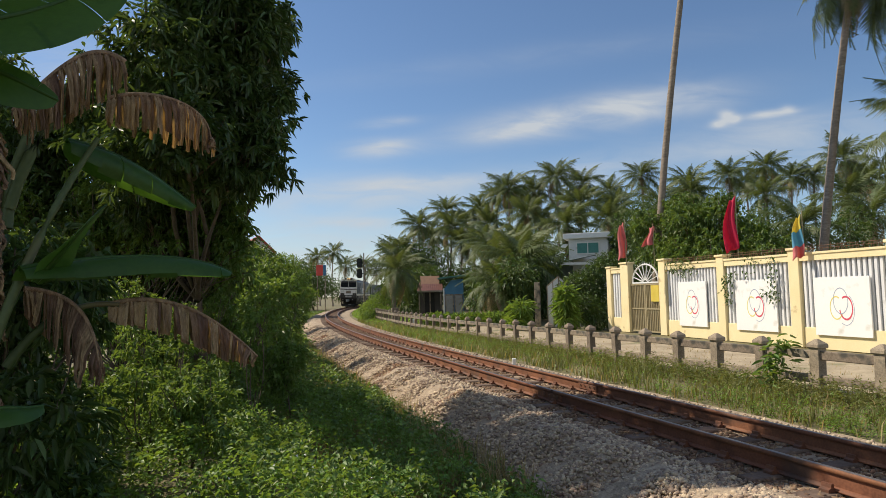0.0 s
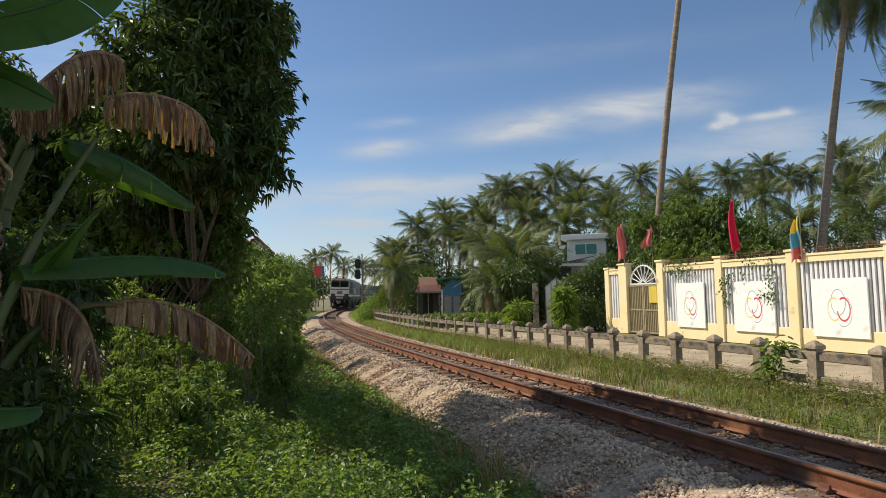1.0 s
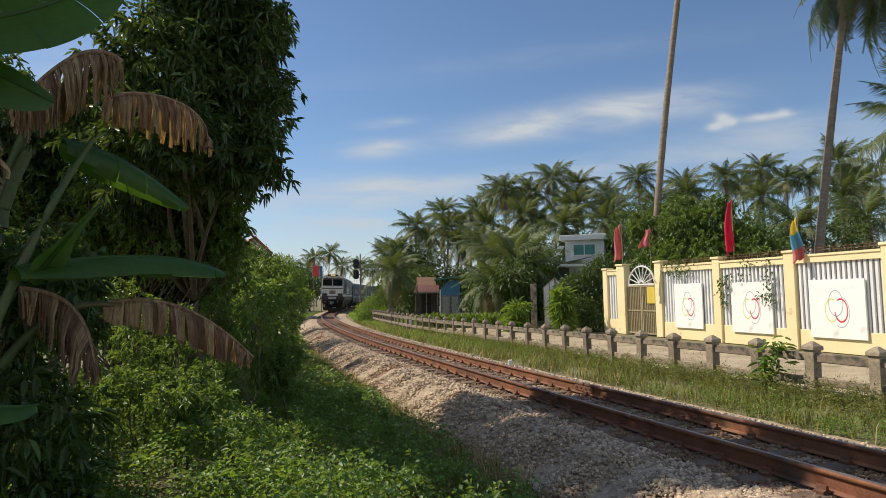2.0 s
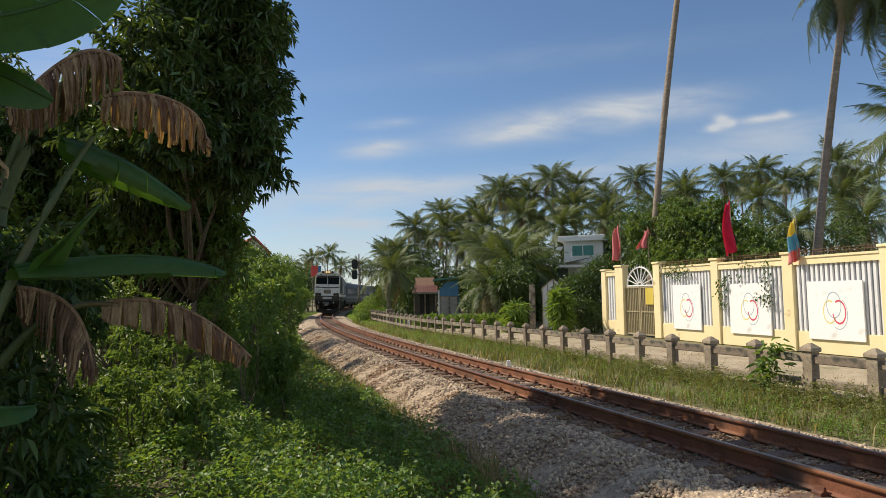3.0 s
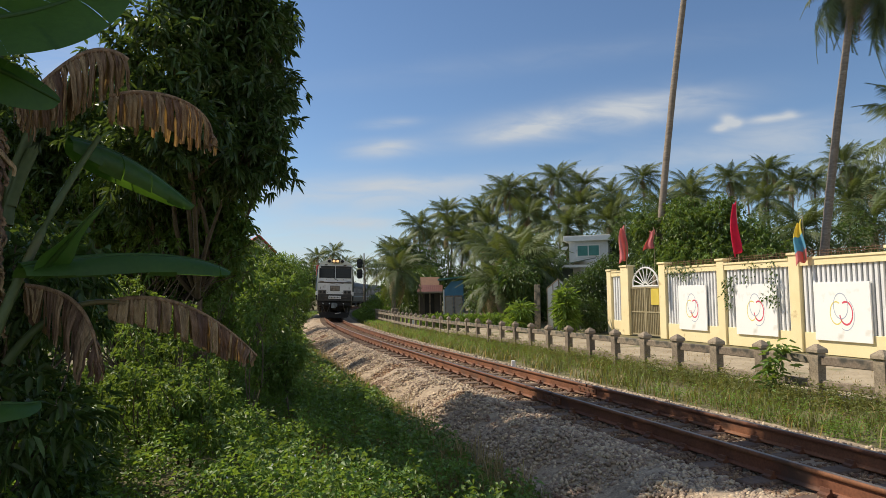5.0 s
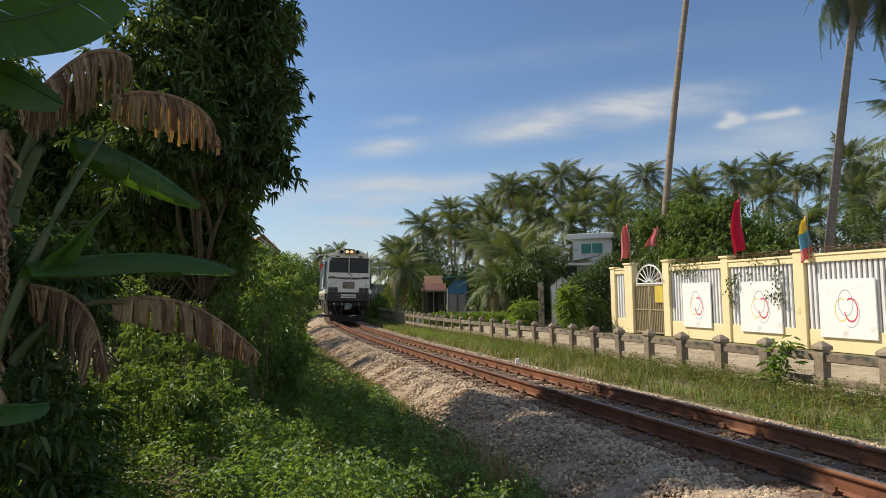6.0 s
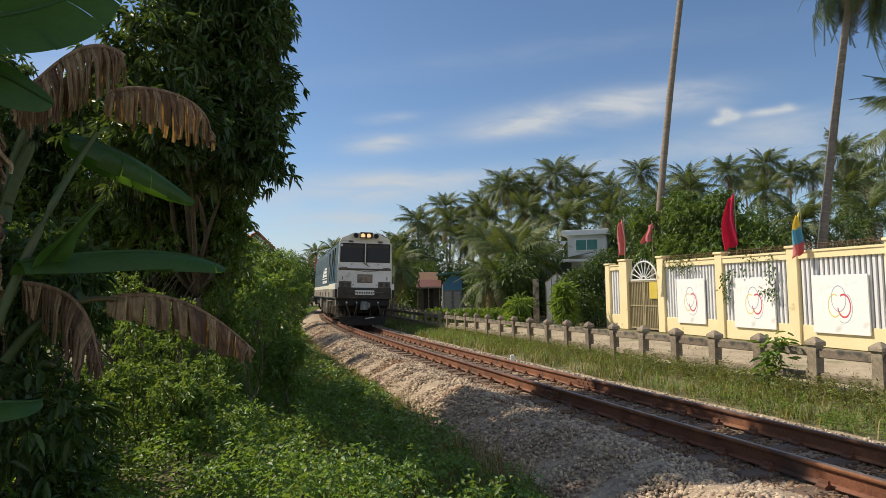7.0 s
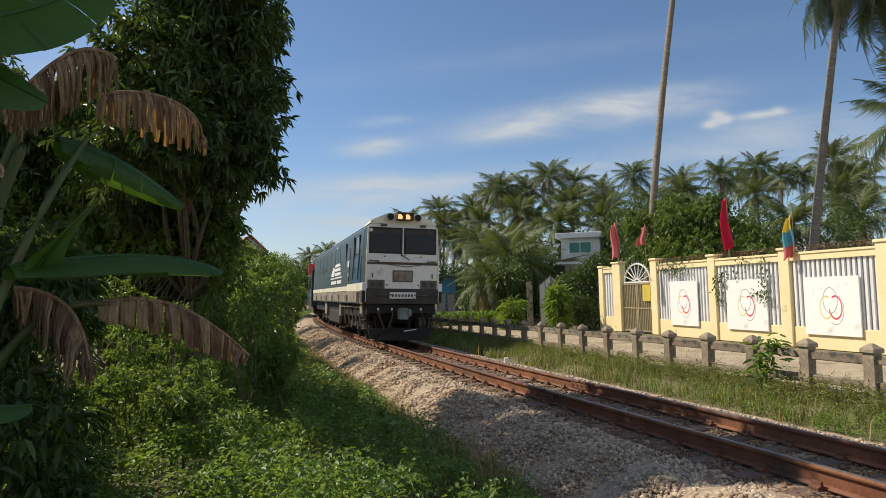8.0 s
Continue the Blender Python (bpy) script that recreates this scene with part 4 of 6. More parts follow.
        m = Matrix.Translation(head) @ pose(0, 0, 0, rng.uniform(-25, 25), -up, i * 137.5 + rng.uniform(-15, 15)) @ Matrix.Scale(s, 4)
        part_mesh("frond", me, p, m)
    for i in range(dry):
        m = Matrix.Translation(head + Vector((0, 0, -0.1))) @ pose(0, 0, 0, 0, rng.uniform(25, 60), rng.uniform(0, 360)) @ Matrix.Scale(size * 0.9, 4)
        part_mesh("dry_frond", DRY[i % 2], p, m, "dry brown frond")
    for i in range(6):
        a = rng.uniform(0, 6.28)
        part_mesh("coconut", COCONUT, p, Matrix.Translation(head + Vector((0.28 * math.cos(a), 0.28 * math.sin(a), -0.25 - rng.uniform(0, 0.3)))) @ Matrix.Scale(size, 4))
    return p


def build_palms():
    rows = [(-26.06, 150, 12.0, 1.0), (-30.83, 155, 11.4, 1.0), (-24.68, 160, 9.4, 1.0), (-21.67, 170, 9.8, 1.0), (-17.11, 160, 8.5, 1.0), (-12.5, 150, 8.3, 1.0), (-34.5, 165, 9.5, 1.0),
            (-3.28, 46, 3.4, 0.85), (-2.77, 75, 9.8, 1.0), (0.53, 80, 12.1, 1.0), (3.59, 85, 11.5, 1.0), (-1.41, 85, 9.3, 1.0), (5.16, 85, 13.0, 1.0),
            (7.05, 80, 13.8, 1.0), (7.67, 72, 13.5, 1.0), (11.02, 75, 13.6, 1.0), (13.23, 72, 14.7, 1.0), (16.8, 75, 14.5, 1.0), (10.27, 80, 13.0, 1.0), (22.82, 85, 15.0, 1.0),
            (25.54, 80, 16.2, 1.0), (16.65, 85, 13.5, 1.0), (12.72, 80, 10.7, 1.0), (2.27, 70, 7.3, 1.0), (4.1, 60, 6.4, 1.0), (3.86, 45, 4.4, 0.9), (7.32, 60, 6.4, 1.0), (6.2, 52, 5.2, 0.95),
            (34.42, 75, 15.1, 1.0), (38.87, 75, 16.0, 1.0), (44.63, 80, 15.5, 1.0), (47.53, 80, 15.8, 1.0), (38.73, 60, 13.8, 1.0), (41.27, 85, 16.0, 1.0), (32.29, 50, 8.6, 1.0),
            (27.37, 40, 6.1, 0.9), (19.99, 35, 5.0, 0.75), (29.5, 75, 14.2, 1.0), (52, 78, 15.0, 1.0), (3.0, 36, 2.2, 0.72), (4.6, 38, 3.4, 1.0), (9.0, 66, 9.8, 1.0), (5.0, 68, 9.0, 1.0), (1.0, 72, 9.2, 1.0), (-4.6, 70, 6.6, 1.0), (16.5, 62, 8.6, 1.0), (11.5, 58, 7.6, 1.0), (22, 64, 10.5, 1.0), (27, 68, 12.0, 1.0), (33, 64, 11.0, 1.0), (45, 66, 12.5, 1.0), (14.5, 66, 10.8, 1.0), (19.5, 70, 11.0, 1.0), (-7.6, 92, 8.0, 1.0)]
    for i, (x, y, z, s) in enumerate(rows):
        palm(x, y, z, (random.uniform(-0.8, 0.8), random.uniform(-0.5, 0.5)), 25 if y < 100 else 19, s * (0.88 if y < 100 else 1.15), 100 + i)
    palm(12.50, 29.0, 21.5, (2.95, 0.0), 26, 1.0, 7, 0.165, label="tall coconut palm with a long leaning grey trunk")
    palm(18.35, 27.0, 15.7, (2.5, 0.0), 34, 0.8, 12, 0.19, hang=36, label="tall coconut palm with fronds hanging over the wall")
    palm(20.2, 25.5, 8.4, (0.6, 0.0), 24, 0.95, 15, 0.16)
    palm(20.75, 27.3, 15.9, (0.3, 0.0), 34, 1.0, 16, 0.17, hang=40)


build_palms()


# ---- leafy trees and shrubs ----
def leafy(name, base, clumps, count, leaf, width, material, seed, label, category="tree", trunk=0.12, slim=False, rosette=0, sway=0.5, limbs=True, bark="bark", up=0.0):
    """A trunk, limbs to each clump, and a crown of leaves; clumps: (x, y, z, radius, squash)."""
    rng = np.random.default_rng(seed)
    bx, by, bz = base
    ob = thing(name, pose(bx, by, bz), label, category)
    C = np.array([c[:3] for c in clumps], float) - np.array(base)
    R = np.array([c[3] for c in clumps], float)
    Q = np.array([c[4] if len(c) > 4 else 0.85 for c in clumps], float)
    pieces = []
    fork = C.mean(axis=0) * np.array([0.5, 0.5, 0.0]) + np.array([0, 0, max(0.2, C[:, 2].min() * 0.55)])
    u = np.linspace(0, 1, 7)[:, None]
    V, F = tube_arrays(fork * u + np.sin(u * 5) * trunk * 0.4 * np.array([[1, 0.5, 0]]), trunk * (1.25 - 0.5 * u[:, 0]), 8)
    part_mesh("trunk", mesh_of("trunk", V, F, M[bark], smooth=True), ob)
    if limbs:
        for c in C:
            mid = (fork + c) / 2 + rng.normal(size=3) * 0.12 * np.linalg.norm(c - fork)
            w = np.linspace(0, 1, 8)[:, None]
            line = fork * (1 - w) ** 2 + 2 * mid * w * (1 - w) + c * w ** 2
            pieces.append(tube_arrays(line, trunk * 0.18 * (1 - 0.8 * w[:, 0]) + 0.006, 6))
            for _ in range(4):
                e = c + unit(rng.normal(size=3)) * R[0] * 0.7
                pieces.append(tube_arrays(c * 0.75 * (1 - w) + 0.25 * fork * (1 - w) + e * w, trunk * 0.15 * (1 - 0.8 * w[:, 0]) + 0.004, 5))
        V, F = joined(pieces)
        part_mesh("branching", mesh_of("branching", V, F, M[bark], smooth=True), ob)
    share = R ** 2 / (R ** 2).sum()
    k = rng.choice(len(C), count, p=share)
    d, off = in_ball(count, rng, 0.35)
    P = C[k] + off * R[k][:, None] * np.stack([np.ones(count), np.ones(count), Q[k]], 1)
    P += 0.10 * R[k][:, None] * rng.normal(size=(count, 3))
    if rosette:
        P = np.repeat(P, rosette, axis=0)
        d = np.repeat(d, rosette, axis=0)
        P = P + rng.normal(size=P.shape) * leaf * 0.12
        D = unit(d * 0.5 + rng.normal(size=P.shape) * 0.75 + np.array([0, 0, -0.35 + up]))
    else:
        D = unit(d * 0.6 + rng.normal(size=P.shape) * sway + np.array([0, 0, -0.15 + up]))
    ok = P[:, 2] > 0.03
    P, D = P[ok], D[ok]
    V, F = leaf_arrays(P, D, leaf * rng.uniform(0.6, 1.2, len(P)), width * rng.uniform(0.7, 1.2, len(P)), rng, droop=0.3, slim=slim)
    part_mesh("crown", mesh_of("crown", V, F, M[material]), ob)
    return ob


def spread(rng, n, x, y, z, r):
    return [(rng.uniform(*x), rng.uniform(*y), rng.uniform(*z), rng.uniform(*r)) for _ in range(n)]


def build_trees():
    r = random.Random(21)
    # big mango beside the track
    cl = [(-3.05, 9.3, 5.8, 0.8), (-3.1, 9.6, 4.6, 0.8), (-3.02, 9.5, 3.8, 0.75), (-3.5, 9.5, 6.6, 1.0), (-3.9, 9.0, 5.0, 1.0), (-4.2, 9.2, 3.9, 0.9), (-5.8, 10.8, 4.7, 0.8),
          (-3.6, 9.8, 7.6, 1.1), (-4.6, 9.8, 7.7, 1.0), (-5.3, 11.2, 3.5, 0.75), (-3.8, 10.6, 5.0, 0.9), (-4.0, 11.0, 6.2, 1.0), (-4.0, 10.8, 4.0, 0.8),
          (-3.5, 12.4, 5.8, 0.65), (-3.9, 12.4, 4.6, 0.7), (-4.2, 13.0, 7.0, 0.9), (-3.4, 11.5, 6.6, 0.7), (-3.4, 8.3, 3.9, 0.5)]
    leafy("mango_tree", (-5.3, 13.3, -0.65), cl, 5400, 0.18, 0.052, "mango", 31, "large dark-leaved mango tree beside the track", trunk=0.24, slim=True, rosette=9)
    cl = [(-8.2, 12.6, 4.9, 1.0), (-7.6, 13.0, 3.6, 1.0), (-9.2, 13.2, 4.2, 1.1), (-7.0, 13.0, 2.1, 0.9), (-8.7, 13.2, 2.1, 0.9), (-6.4, 12.8, 3.4, 0.8), (-9.6, 13.0, 6.2, 1.0), (-6.0, 13.0, 1.2, 0.8)]
    leafy("mango_tree", (-7.8, 13.0, -0.65), cl, 2600, 0.19, 0.055, "mango", 45, "dark leafy tree behind the banana plants", trunk=0.16, slim=True, rosette=9)
    # unseen dense tree added beside the viewpoint to shade the banana plants
    cl = [c for c in spread(r, 60, (-8.2, -5.4), (1.2, 4.7), (0.6, 7.0), (0.6, 0.8)) if not (abs(c[1] - 4.1) < 0.7 and 5.2 < c[2] < 6.6)]
    cl += spread(r, 5, (-6.6, -5.4), (5.3, 5.7), (4.6, 5.6), (0.4, 0.5)) + [c for c in spread(r, 26, (-5.4, -1.9), (1.0, 4.8), (4.3, 5.8), (0.45, 0.65)) if abs(c[0] + 3.7) > 0.8 or abs(c[1] - 4.0) > 0.6]
    leafy("shade_tree", (-6.6, 3.4, -0.65), cl, 9000, 0.20, 0.075, "mango", 33, "unseen tree beside the viewpoint, added to cast shade", trunk=0.18, slim=True, rosette=8)
    # bright saplings under the mango, by the track
    cl = [c for c in spread(r, 40, (-6.6, -3.5), (12.6, 16.2), (-0.3, 2.9), (0.28, 0.55)) if c[2] < 3.0 - 0.9 * abs(c[0] + 5.0)]
    leafy("sapling", (-4.7, 14.4, -0.7), cl, 1700, 0.16, 0.06, "shrub", 34, "bushy light-green sapling at the track's edge", trunk=0.05, rosette=7)
    cl = [c for c in spread(r, 34, (-7.2, -4.3), (17.2, 21.0), (-0.3, 3.2), (0.35, 0.65)) if c[2] < 3.4 - 0.9 * abs(c[0] + 5.9)]
    leafy("sapling", (-5.6, 18.9, -0.7), cl, 1500, 0.16, 0.06, "shrub", 35, "tall green shrub at the track's edge", trunk=0.05, rosette=7)
    # added tree whose lighter leaf colour stands for the mango's sunlit leaves
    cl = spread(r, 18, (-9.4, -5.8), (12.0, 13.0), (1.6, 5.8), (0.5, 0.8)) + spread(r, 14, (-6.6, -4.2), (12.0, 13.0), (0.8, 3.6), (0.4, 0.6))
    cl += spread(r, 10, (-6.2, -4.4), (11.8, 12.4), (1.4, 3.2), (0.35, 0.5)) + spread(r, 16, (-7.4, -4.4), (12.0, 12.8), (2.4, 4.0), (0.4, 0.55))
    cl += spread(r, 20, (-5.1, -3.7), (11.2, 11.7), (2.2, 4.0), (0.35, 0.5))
    leafy("longan_tree", (-6.8, 12.5, -0.68), cl, 6400, 0.14, 0.05, "shrub", 43, "lighter yellow-green tree added for the sunlit leaves by the mango", trunk=0.06, rosette=6, slim=True)
    cl = [(-7.0, 26, 1.2, 1.0), (-7.4, 26.5, 2.4, 1.0), (-8.6, 26, 2.0, 1.2), (-6.9, 28, 0.6, 0.8), (-8.2, 27.5, 3.2, 1.0)]
    leafy("sapling", (-7.6, 26.6, -0.7), cl, 6000, 0.17, 0.07, "dark", 36, "dark green thicket beside the line", trunk=0.06)
    cl = [(-10.2, 36, 1.0, 1.2), (-10.8, 37, 2.6, 1.2), (-12, 36, 2.0, 1.4), (-11.4, 38, 4.0, 1.1)]
    leafy("roadside_tree", (-11, 36.8, -0.7), cl, 6000, 0.22, 0.09, "dark", 37, "green bushy tree beside the line", trunk=0.08)
    cl = [(-13.6, 57, 3.2, 1.5), (-14.6, 58, 4.6, 1.3), (-13.0, 59, 1.6, 1.3), (-15.8, 58, 3.2, 1.6), (-12.8, 56, 0.8, 1.0)]
    leafy("roadside_tree", (-14.2, 58, -0.7), cl, 7000, 0.25, 0.10, "lime", 38, "pale yellow-green feathery tree", trunk=0.10)
    cl = spread(r, 14, (-34, -16.5), (70, 95), (2.0, 6.5), (2.0, 3.0))
    leafy("far_thicket", (-22, 80, -0.7), cl, 11000, 0.40, 0.18, "dark", 39, "distant dark green trees beyond the curve", "trees", trunk=0.12)
    cl = spread(r, 12, (-28, -18.8), (98, 125), (1.5, 5.5), (2.0, 2.8))
    leafy("far_thicket", (-23, 112, -0.7), cl, 8000, 0.45, 0.2, "dark", 44, "distant green trees behind the curve", "trees", trunk=0.12)
    cl = spread(r, 12, (-20, -9.5), (42, 55), (0.5, 2.5), (1.2, 1.8))
    leafy("far_thicket", (-16, 48, -0.7), [c for c in cl if c[0] < track_x(c[1]) - 3.2], 8000, 0.28, 0.12, "dark", 40, "dark green thicket on the inside bank", "trees", trunk=0.10)
    cl = [(-10.0, 21, 3.6, 1.6), (-11.5, 23, 2.6, 1.8), (-9.0, 22, 1.8, 1.3), (-13, 26, 4.6, 2.0), (-11, 27, 4.2, 1.6), (-9.8, 24, 5.0, 1.3)]
    leafy("roadside_tree", (-11, 24, -0.7), cl, 7000, 0.22, 0.09, "dark", 41, "green leafy tree behind the saplings", trunk=0.14)
    # saplings with thin pale stems, nearer
    for i, (x, y, h) in enumerate(((-3.45, 8.4, 1.5), (-2.9, 9.2, 1.6), (-4.6, 9.4, 1.9), (-3.9, 9.8, 1.6), (-2.85, 7.2, 0.75), (-3.4, 7.4, 0.9), (-2.3, 9.8, 0.9))):
        cl = [(x + r.uniform(-0.5, 0.5), y + r.uniform(-0.5, 0.5), h * k, r.uniform(0.22, 0.4), 0.6) for k in (0.25, 0.45, 0.65, 0.8, 0.95)]
        leafy("sapling", (x, y, -0.68), cl, 300, 0.085, 0.032, "shrub", 50 + i, "thin-stemmed sapling with bright feathery leaves", trunk=0.022, rosette=7, up=0.35)
    # right-hand side: behind the wall
    cl = [(10.6, 27.5, 4.5, 1.1), (11.8, 27.2, 4.5, 1.1), (9.8, 28.2, 3.4, 1.0), (12.8, 26.6, 3.8, 1.0), (11.2, 26.4, 3.2, 1.1), (12.6, 25.4, 2.9, 0.9), (10.9, 28.6, 5.3, 0.8), (13.6, 26.0, 3.0, 0.9), (9.9, 26.6, 3.0, 0.9), (12.2, 27.4, 5.2, 0.7), (9.4, 25.8, 2.6, 0.6), (10.4, 24.4, 2.7, 0.6), (11.0, 25.4, 2.2, 0.9), (9.4, 29.0, 4.6, 0.8)]
    leafy("garden_tree", (11.6, 27.2, -0.15), cl, 2900, 0.19, 0.085, "garden", 60, "bright green leafy tree behind the wall", trunk=0.15, rosette=7)
    cl = [(9.6, 32, 5.0, 1.0), (10.2, 31, 3.6, 1.1), (10.8, 33, 5.6, 1.1), (9.3, 32.5, 2.6, 0.9), (11.6, 32, 4.6, 1.2), (12.6, 33, 5.6, 1.1)]
    leafy("garden_tree", (10.2, 32, -0.15), cl, 9000, 0.17, 0.06, "dark", 61, "thin olive-green tree behind the gate", trunk=0.12)
    cl = [(6.6, 29.6, 0.9, 0.8), (6.1, 30.4, 1.6, 0.7), (7.0, 30.4, 1.9, 0.7), (6.9, 29.2, 0.4, 0.7), (6.6, 31, 2.0, 0.7), (7.5, 30.4, 2.6, 0.7), (7.9, 30.6, 1.2, 0.9), (8.2, 31.0, 2.9, 0.8)]
    leafy("hedge", (6.8, 30.2, -0.15), cl, 9000, 0.17, 0.065, "dark", 62, "dark green hedge against the wall's end", "bush", trunk=0.06)
    cl = [(5.55, 28.6, 0.5, 0.40), (5.5, 28.6, 1.1, 0.38), (5.5, 28.7, 1.6, 0.32)]
    leafy("dracaena", (5.5, 28.7, -0.15), cl, 800, 0.48, 0.075, "lime", 63, "long-leaved yellow-green shrub before the gate", "shrub", trunk=0.03, slim=True)
    cl = [(3.4, 29, 0.3, 0.5), (3.5, 29, 0.9, 0.45)]
    leafy("dracaena", (3.5, 29.0, -0.15), cl, 600, 0.42, 0.07, "lime", 64, "long-leaved shrub beside the grey gate", "shrub", trunk=0.03, slim=True)
    for i, (x0, x1, y0, y1, z0, z1, n) in enumerate(((2.2, 6.0, 34, 40, 0.3, 3.2, 10), (2.6, 7.0, 42, 48, 0.2, 3.0, 9), (4.5, 10, 40, 46, 0.6, 4.0, 9), (8, 22, 50, 58, 1, 7, 12), (-6.5, -1.5, 60, 68, 0.6, 3.6, 8), (-3.6, 3.0, 66, 72, 1.5, 6.0, 14), (24, 48, 46, 60, 1.5, 8.0, 18), (14, 26, 34, 42, 1.0, 5.6, 16), (12, 22, 44, 50, 1.0, 6.5, 12))):
        cl = spread(r, n, (x0, x1), (y0, y1), (z0, z1), (0.9, 1.5) if y0 < 50 else (1.6, 2.4))
        cl = [c for c in cl if off_track(c[0], c[1]) > 3.4 + c[3]]
        leafy("thicket", ((x0 + x1) / 2, (y0 + y1) / 2, -0.15), cl, 7500, 0.30 if y0 < 50 else 0.42, 0.10 if y0 < 50 else 0.16, "dark", 70 + i, "dense dark green undergrowth under the palms", "bushes", trunk=0.08)
    cl = [(-5.3, 46, 0.5, 0.9), (-5.0, 47, 1.2, 0.7), (-4.4, 45.6, 0.2, 0.8), (-5.6, 48, 0.5, 0.8)]
    leafy("shrub", (-5.0, 46.4, -0.2), cl, 4000, 0.16, 0.07, "lime", 80, "round yellow-green shrub by the line", "bush", trunk=0.05)
    cl = [(-0.9 + 0.55 * k, 33.5 + 0.2 * (k % 3), 0.25, 0.42, 0.8) for k in range(8)]
    leafy("flower_bed", (0.6, 33.6, -0.2), cl, 2600, 0.26, 0.06, "lime", 81, "row of yellow-green long-leaved garden plants", "shrubs", trunk=0.02, slim=True, up=0.6)
    # creeper hanging on the wall
    rng = np.random.default_rng(9)
    cr = thing("creeper", WALL_M, "green creeper hanging over the wall", "creeper")
    for u0, w, z0, z1, n in ((4.9, 0.8, 2.35, 2.85, 240), (5.5, 0.7, 2.2, 2.9, 260), (7.5, 0.3, 1.2, 2.2, 260), (7.7, 0.35, 1.8, 2.3, 150), (9.45, 0.3, 1.3, 2.7, 330), (8.6, 0.5, 2.1, 2.8, 120), (9.2, 0.5, 1.45, 1.75, 50)):
        n = n // 4
        P = np.stack([u0 + rng.normal(size=n) * w * 0.4, -0.12 - np.abs(rng.normal(size=n)) * 0.05, rng.uniform(z0, z1, n)], 1)
        D = unit(rng.normal(size=(n, 3)) * 0.6 + np.array([0, -0.4, -0.7]))
        V, F = leaf_arrays(P, D, 0.10 * rng.uniform(0.6, 1.2, n), 0.06, rng)
        tagged(part_mesh("foliage", mesh_of("foliage", V, F, M["dark"]), cr), kind="stuff")


build_trees()


# ---- weeds and grass ----
def weeds(name, P, material, leaf, width, label, per=7, height=0.35, seed=1, category="weeds", up=0.3):
    rng = np.random.default_rng(seed)
    n = len(P)
    tall = height * rng.uniform(0.35, 1.0, n)
    B = np.repeat(P, per, axis=0)
    h = np.repeat(tall, per) * rng.uniform(0.1, 1.0, n * per)
    B = B + np.stack([rng.normal(size=n * per) * 0.05, rng.normal(size=n * per) * 0.05, h], 1)
    D = unit(rng.normal(size=(n * per, 3)) * np.array([1, 1, 0.5]) + np.array([0, 0, up]))
    V, F = leaf_arrays(B, D, leaf * rng.uniform(0.6, 1.3, n * per), width * rng.uniform(0.7, 1.2, n * per), rng, droop=0.2)
    ob = new(name, mesh_of(name, V, F, M[material]))
    return tagged(ob, label, category, kind="stuff")


def strip_points(n, e0, e1, y0, y1, seed, power=1.5):
    rng = np.random.default_rng(seed)
    y = y0 + (y1 - y0) * rng.uniform(0, 1, n) ** power
    x, y = beside(y, rng.uniform(e0, e1, n))
    return np.stack([x, y, ground_z(x, y) - 0.02], 1)


def mound(x, y):
    """Height of the tangle of weeds on the near bank."""
    e = off_track(x, y)
    h = np.interp(e, [-9, -6.5, -5.0, -4.0, -3.2, -2.6], [1.15, 1.1, 1.0, 0.78, 0.42, 0.08])
    return h * (0.66 + 0.26 * np.sin(x * 2.1 + 1.0) * np.cos(y * 1.7) + 0.2 * np.sin(x * 4.3 + y * 1.1) * np.sin(y * 3.7 - x)) + 0.12 * np.sin(5.1 * x) * np.sin(4.3 * y + 1)


def build_weeds():
    rng = np.random.default_rng(77)
    # bank in front
    n = 95000
    y = 3.0 + rng.uniform(0, 1, n) ** 1.3 * 12
    x, y = beside(y, rng.uniform(-8.0, -2.5, n))
    ok = np.hypot(x, y) > 2.3
    x, y = x[ok], y[ok]
    h = mound(x, y)
    z = ground_z(x, y) + h * rng.uniform(0.25, 1.0, len(x)) ** 0.5
    P = np.stack([x, y, z], 1)
    D = unit(rng.normal(size=P.shape) * np.array([1, 1, 0.6]) + np.array([0, 0, 0.35]))
    V, F = leaf_arrays(P, D, 0.056 * rng.uniform(0.5, 1.4, len(P)), 0.034 * rng.uniform(0.6, 1.2, len(P)), rng, droop=0.15)
    tagged(new("weed_bank", mesh_of("weed_bank", V, F, M["weed"])), "dense knee-high green weeds on the bank", "weeds", kind="stuff")
    # taller stalky ones
    n = 700
    y = 4.0 + rng.uniform(0, 1, n) * 10
    x, y = beside(y, rng.uniform(-7.0, -2.5, n))
    P = np.stack([x, y, ground_z(x, y) + mound(x, y) * 0.8], 1)
    weeds("tall_weeds", P, "shrub", 0.075, 0.042, "taller leafy weed stalks standing out of the bank", per=26, height=0.38, seed=3)
    # the bank further along
    n = 26000
    y = 13.0 + rng.uniform(0, 1, n) ** 1.3 * 24
    x, y = beside(y, rng.uniform(-8.5, -2.55, n))
    P = np.stack([x, y, ground_z(x, y) + (0.15 + mound(x, y)) * rng.uniform(0.2, 1.0, n) ** 0.5], 1)
    D = unit(rng.normal(size=P.shape) * np.array([1, 1, 0.6]) + np.array([0, 0, 0.35]))
    V, F = leaf_arrays(P, D, 0.12 * rng.uniform(0.5, 1.3, n), 0.065 * rng.uniform(0.6, 1.2, n), rng, droop=0.15)
    tagged(new("weed_bank", mesh_of("weed_bank", V, F, M["shrub"])), "tall green weeds along the foot of the line", "weeds", kind="stuff")
    # tiny white flowers
    n = 160
    y = 3.6 + rng.uniform(0, 1, n) * 4
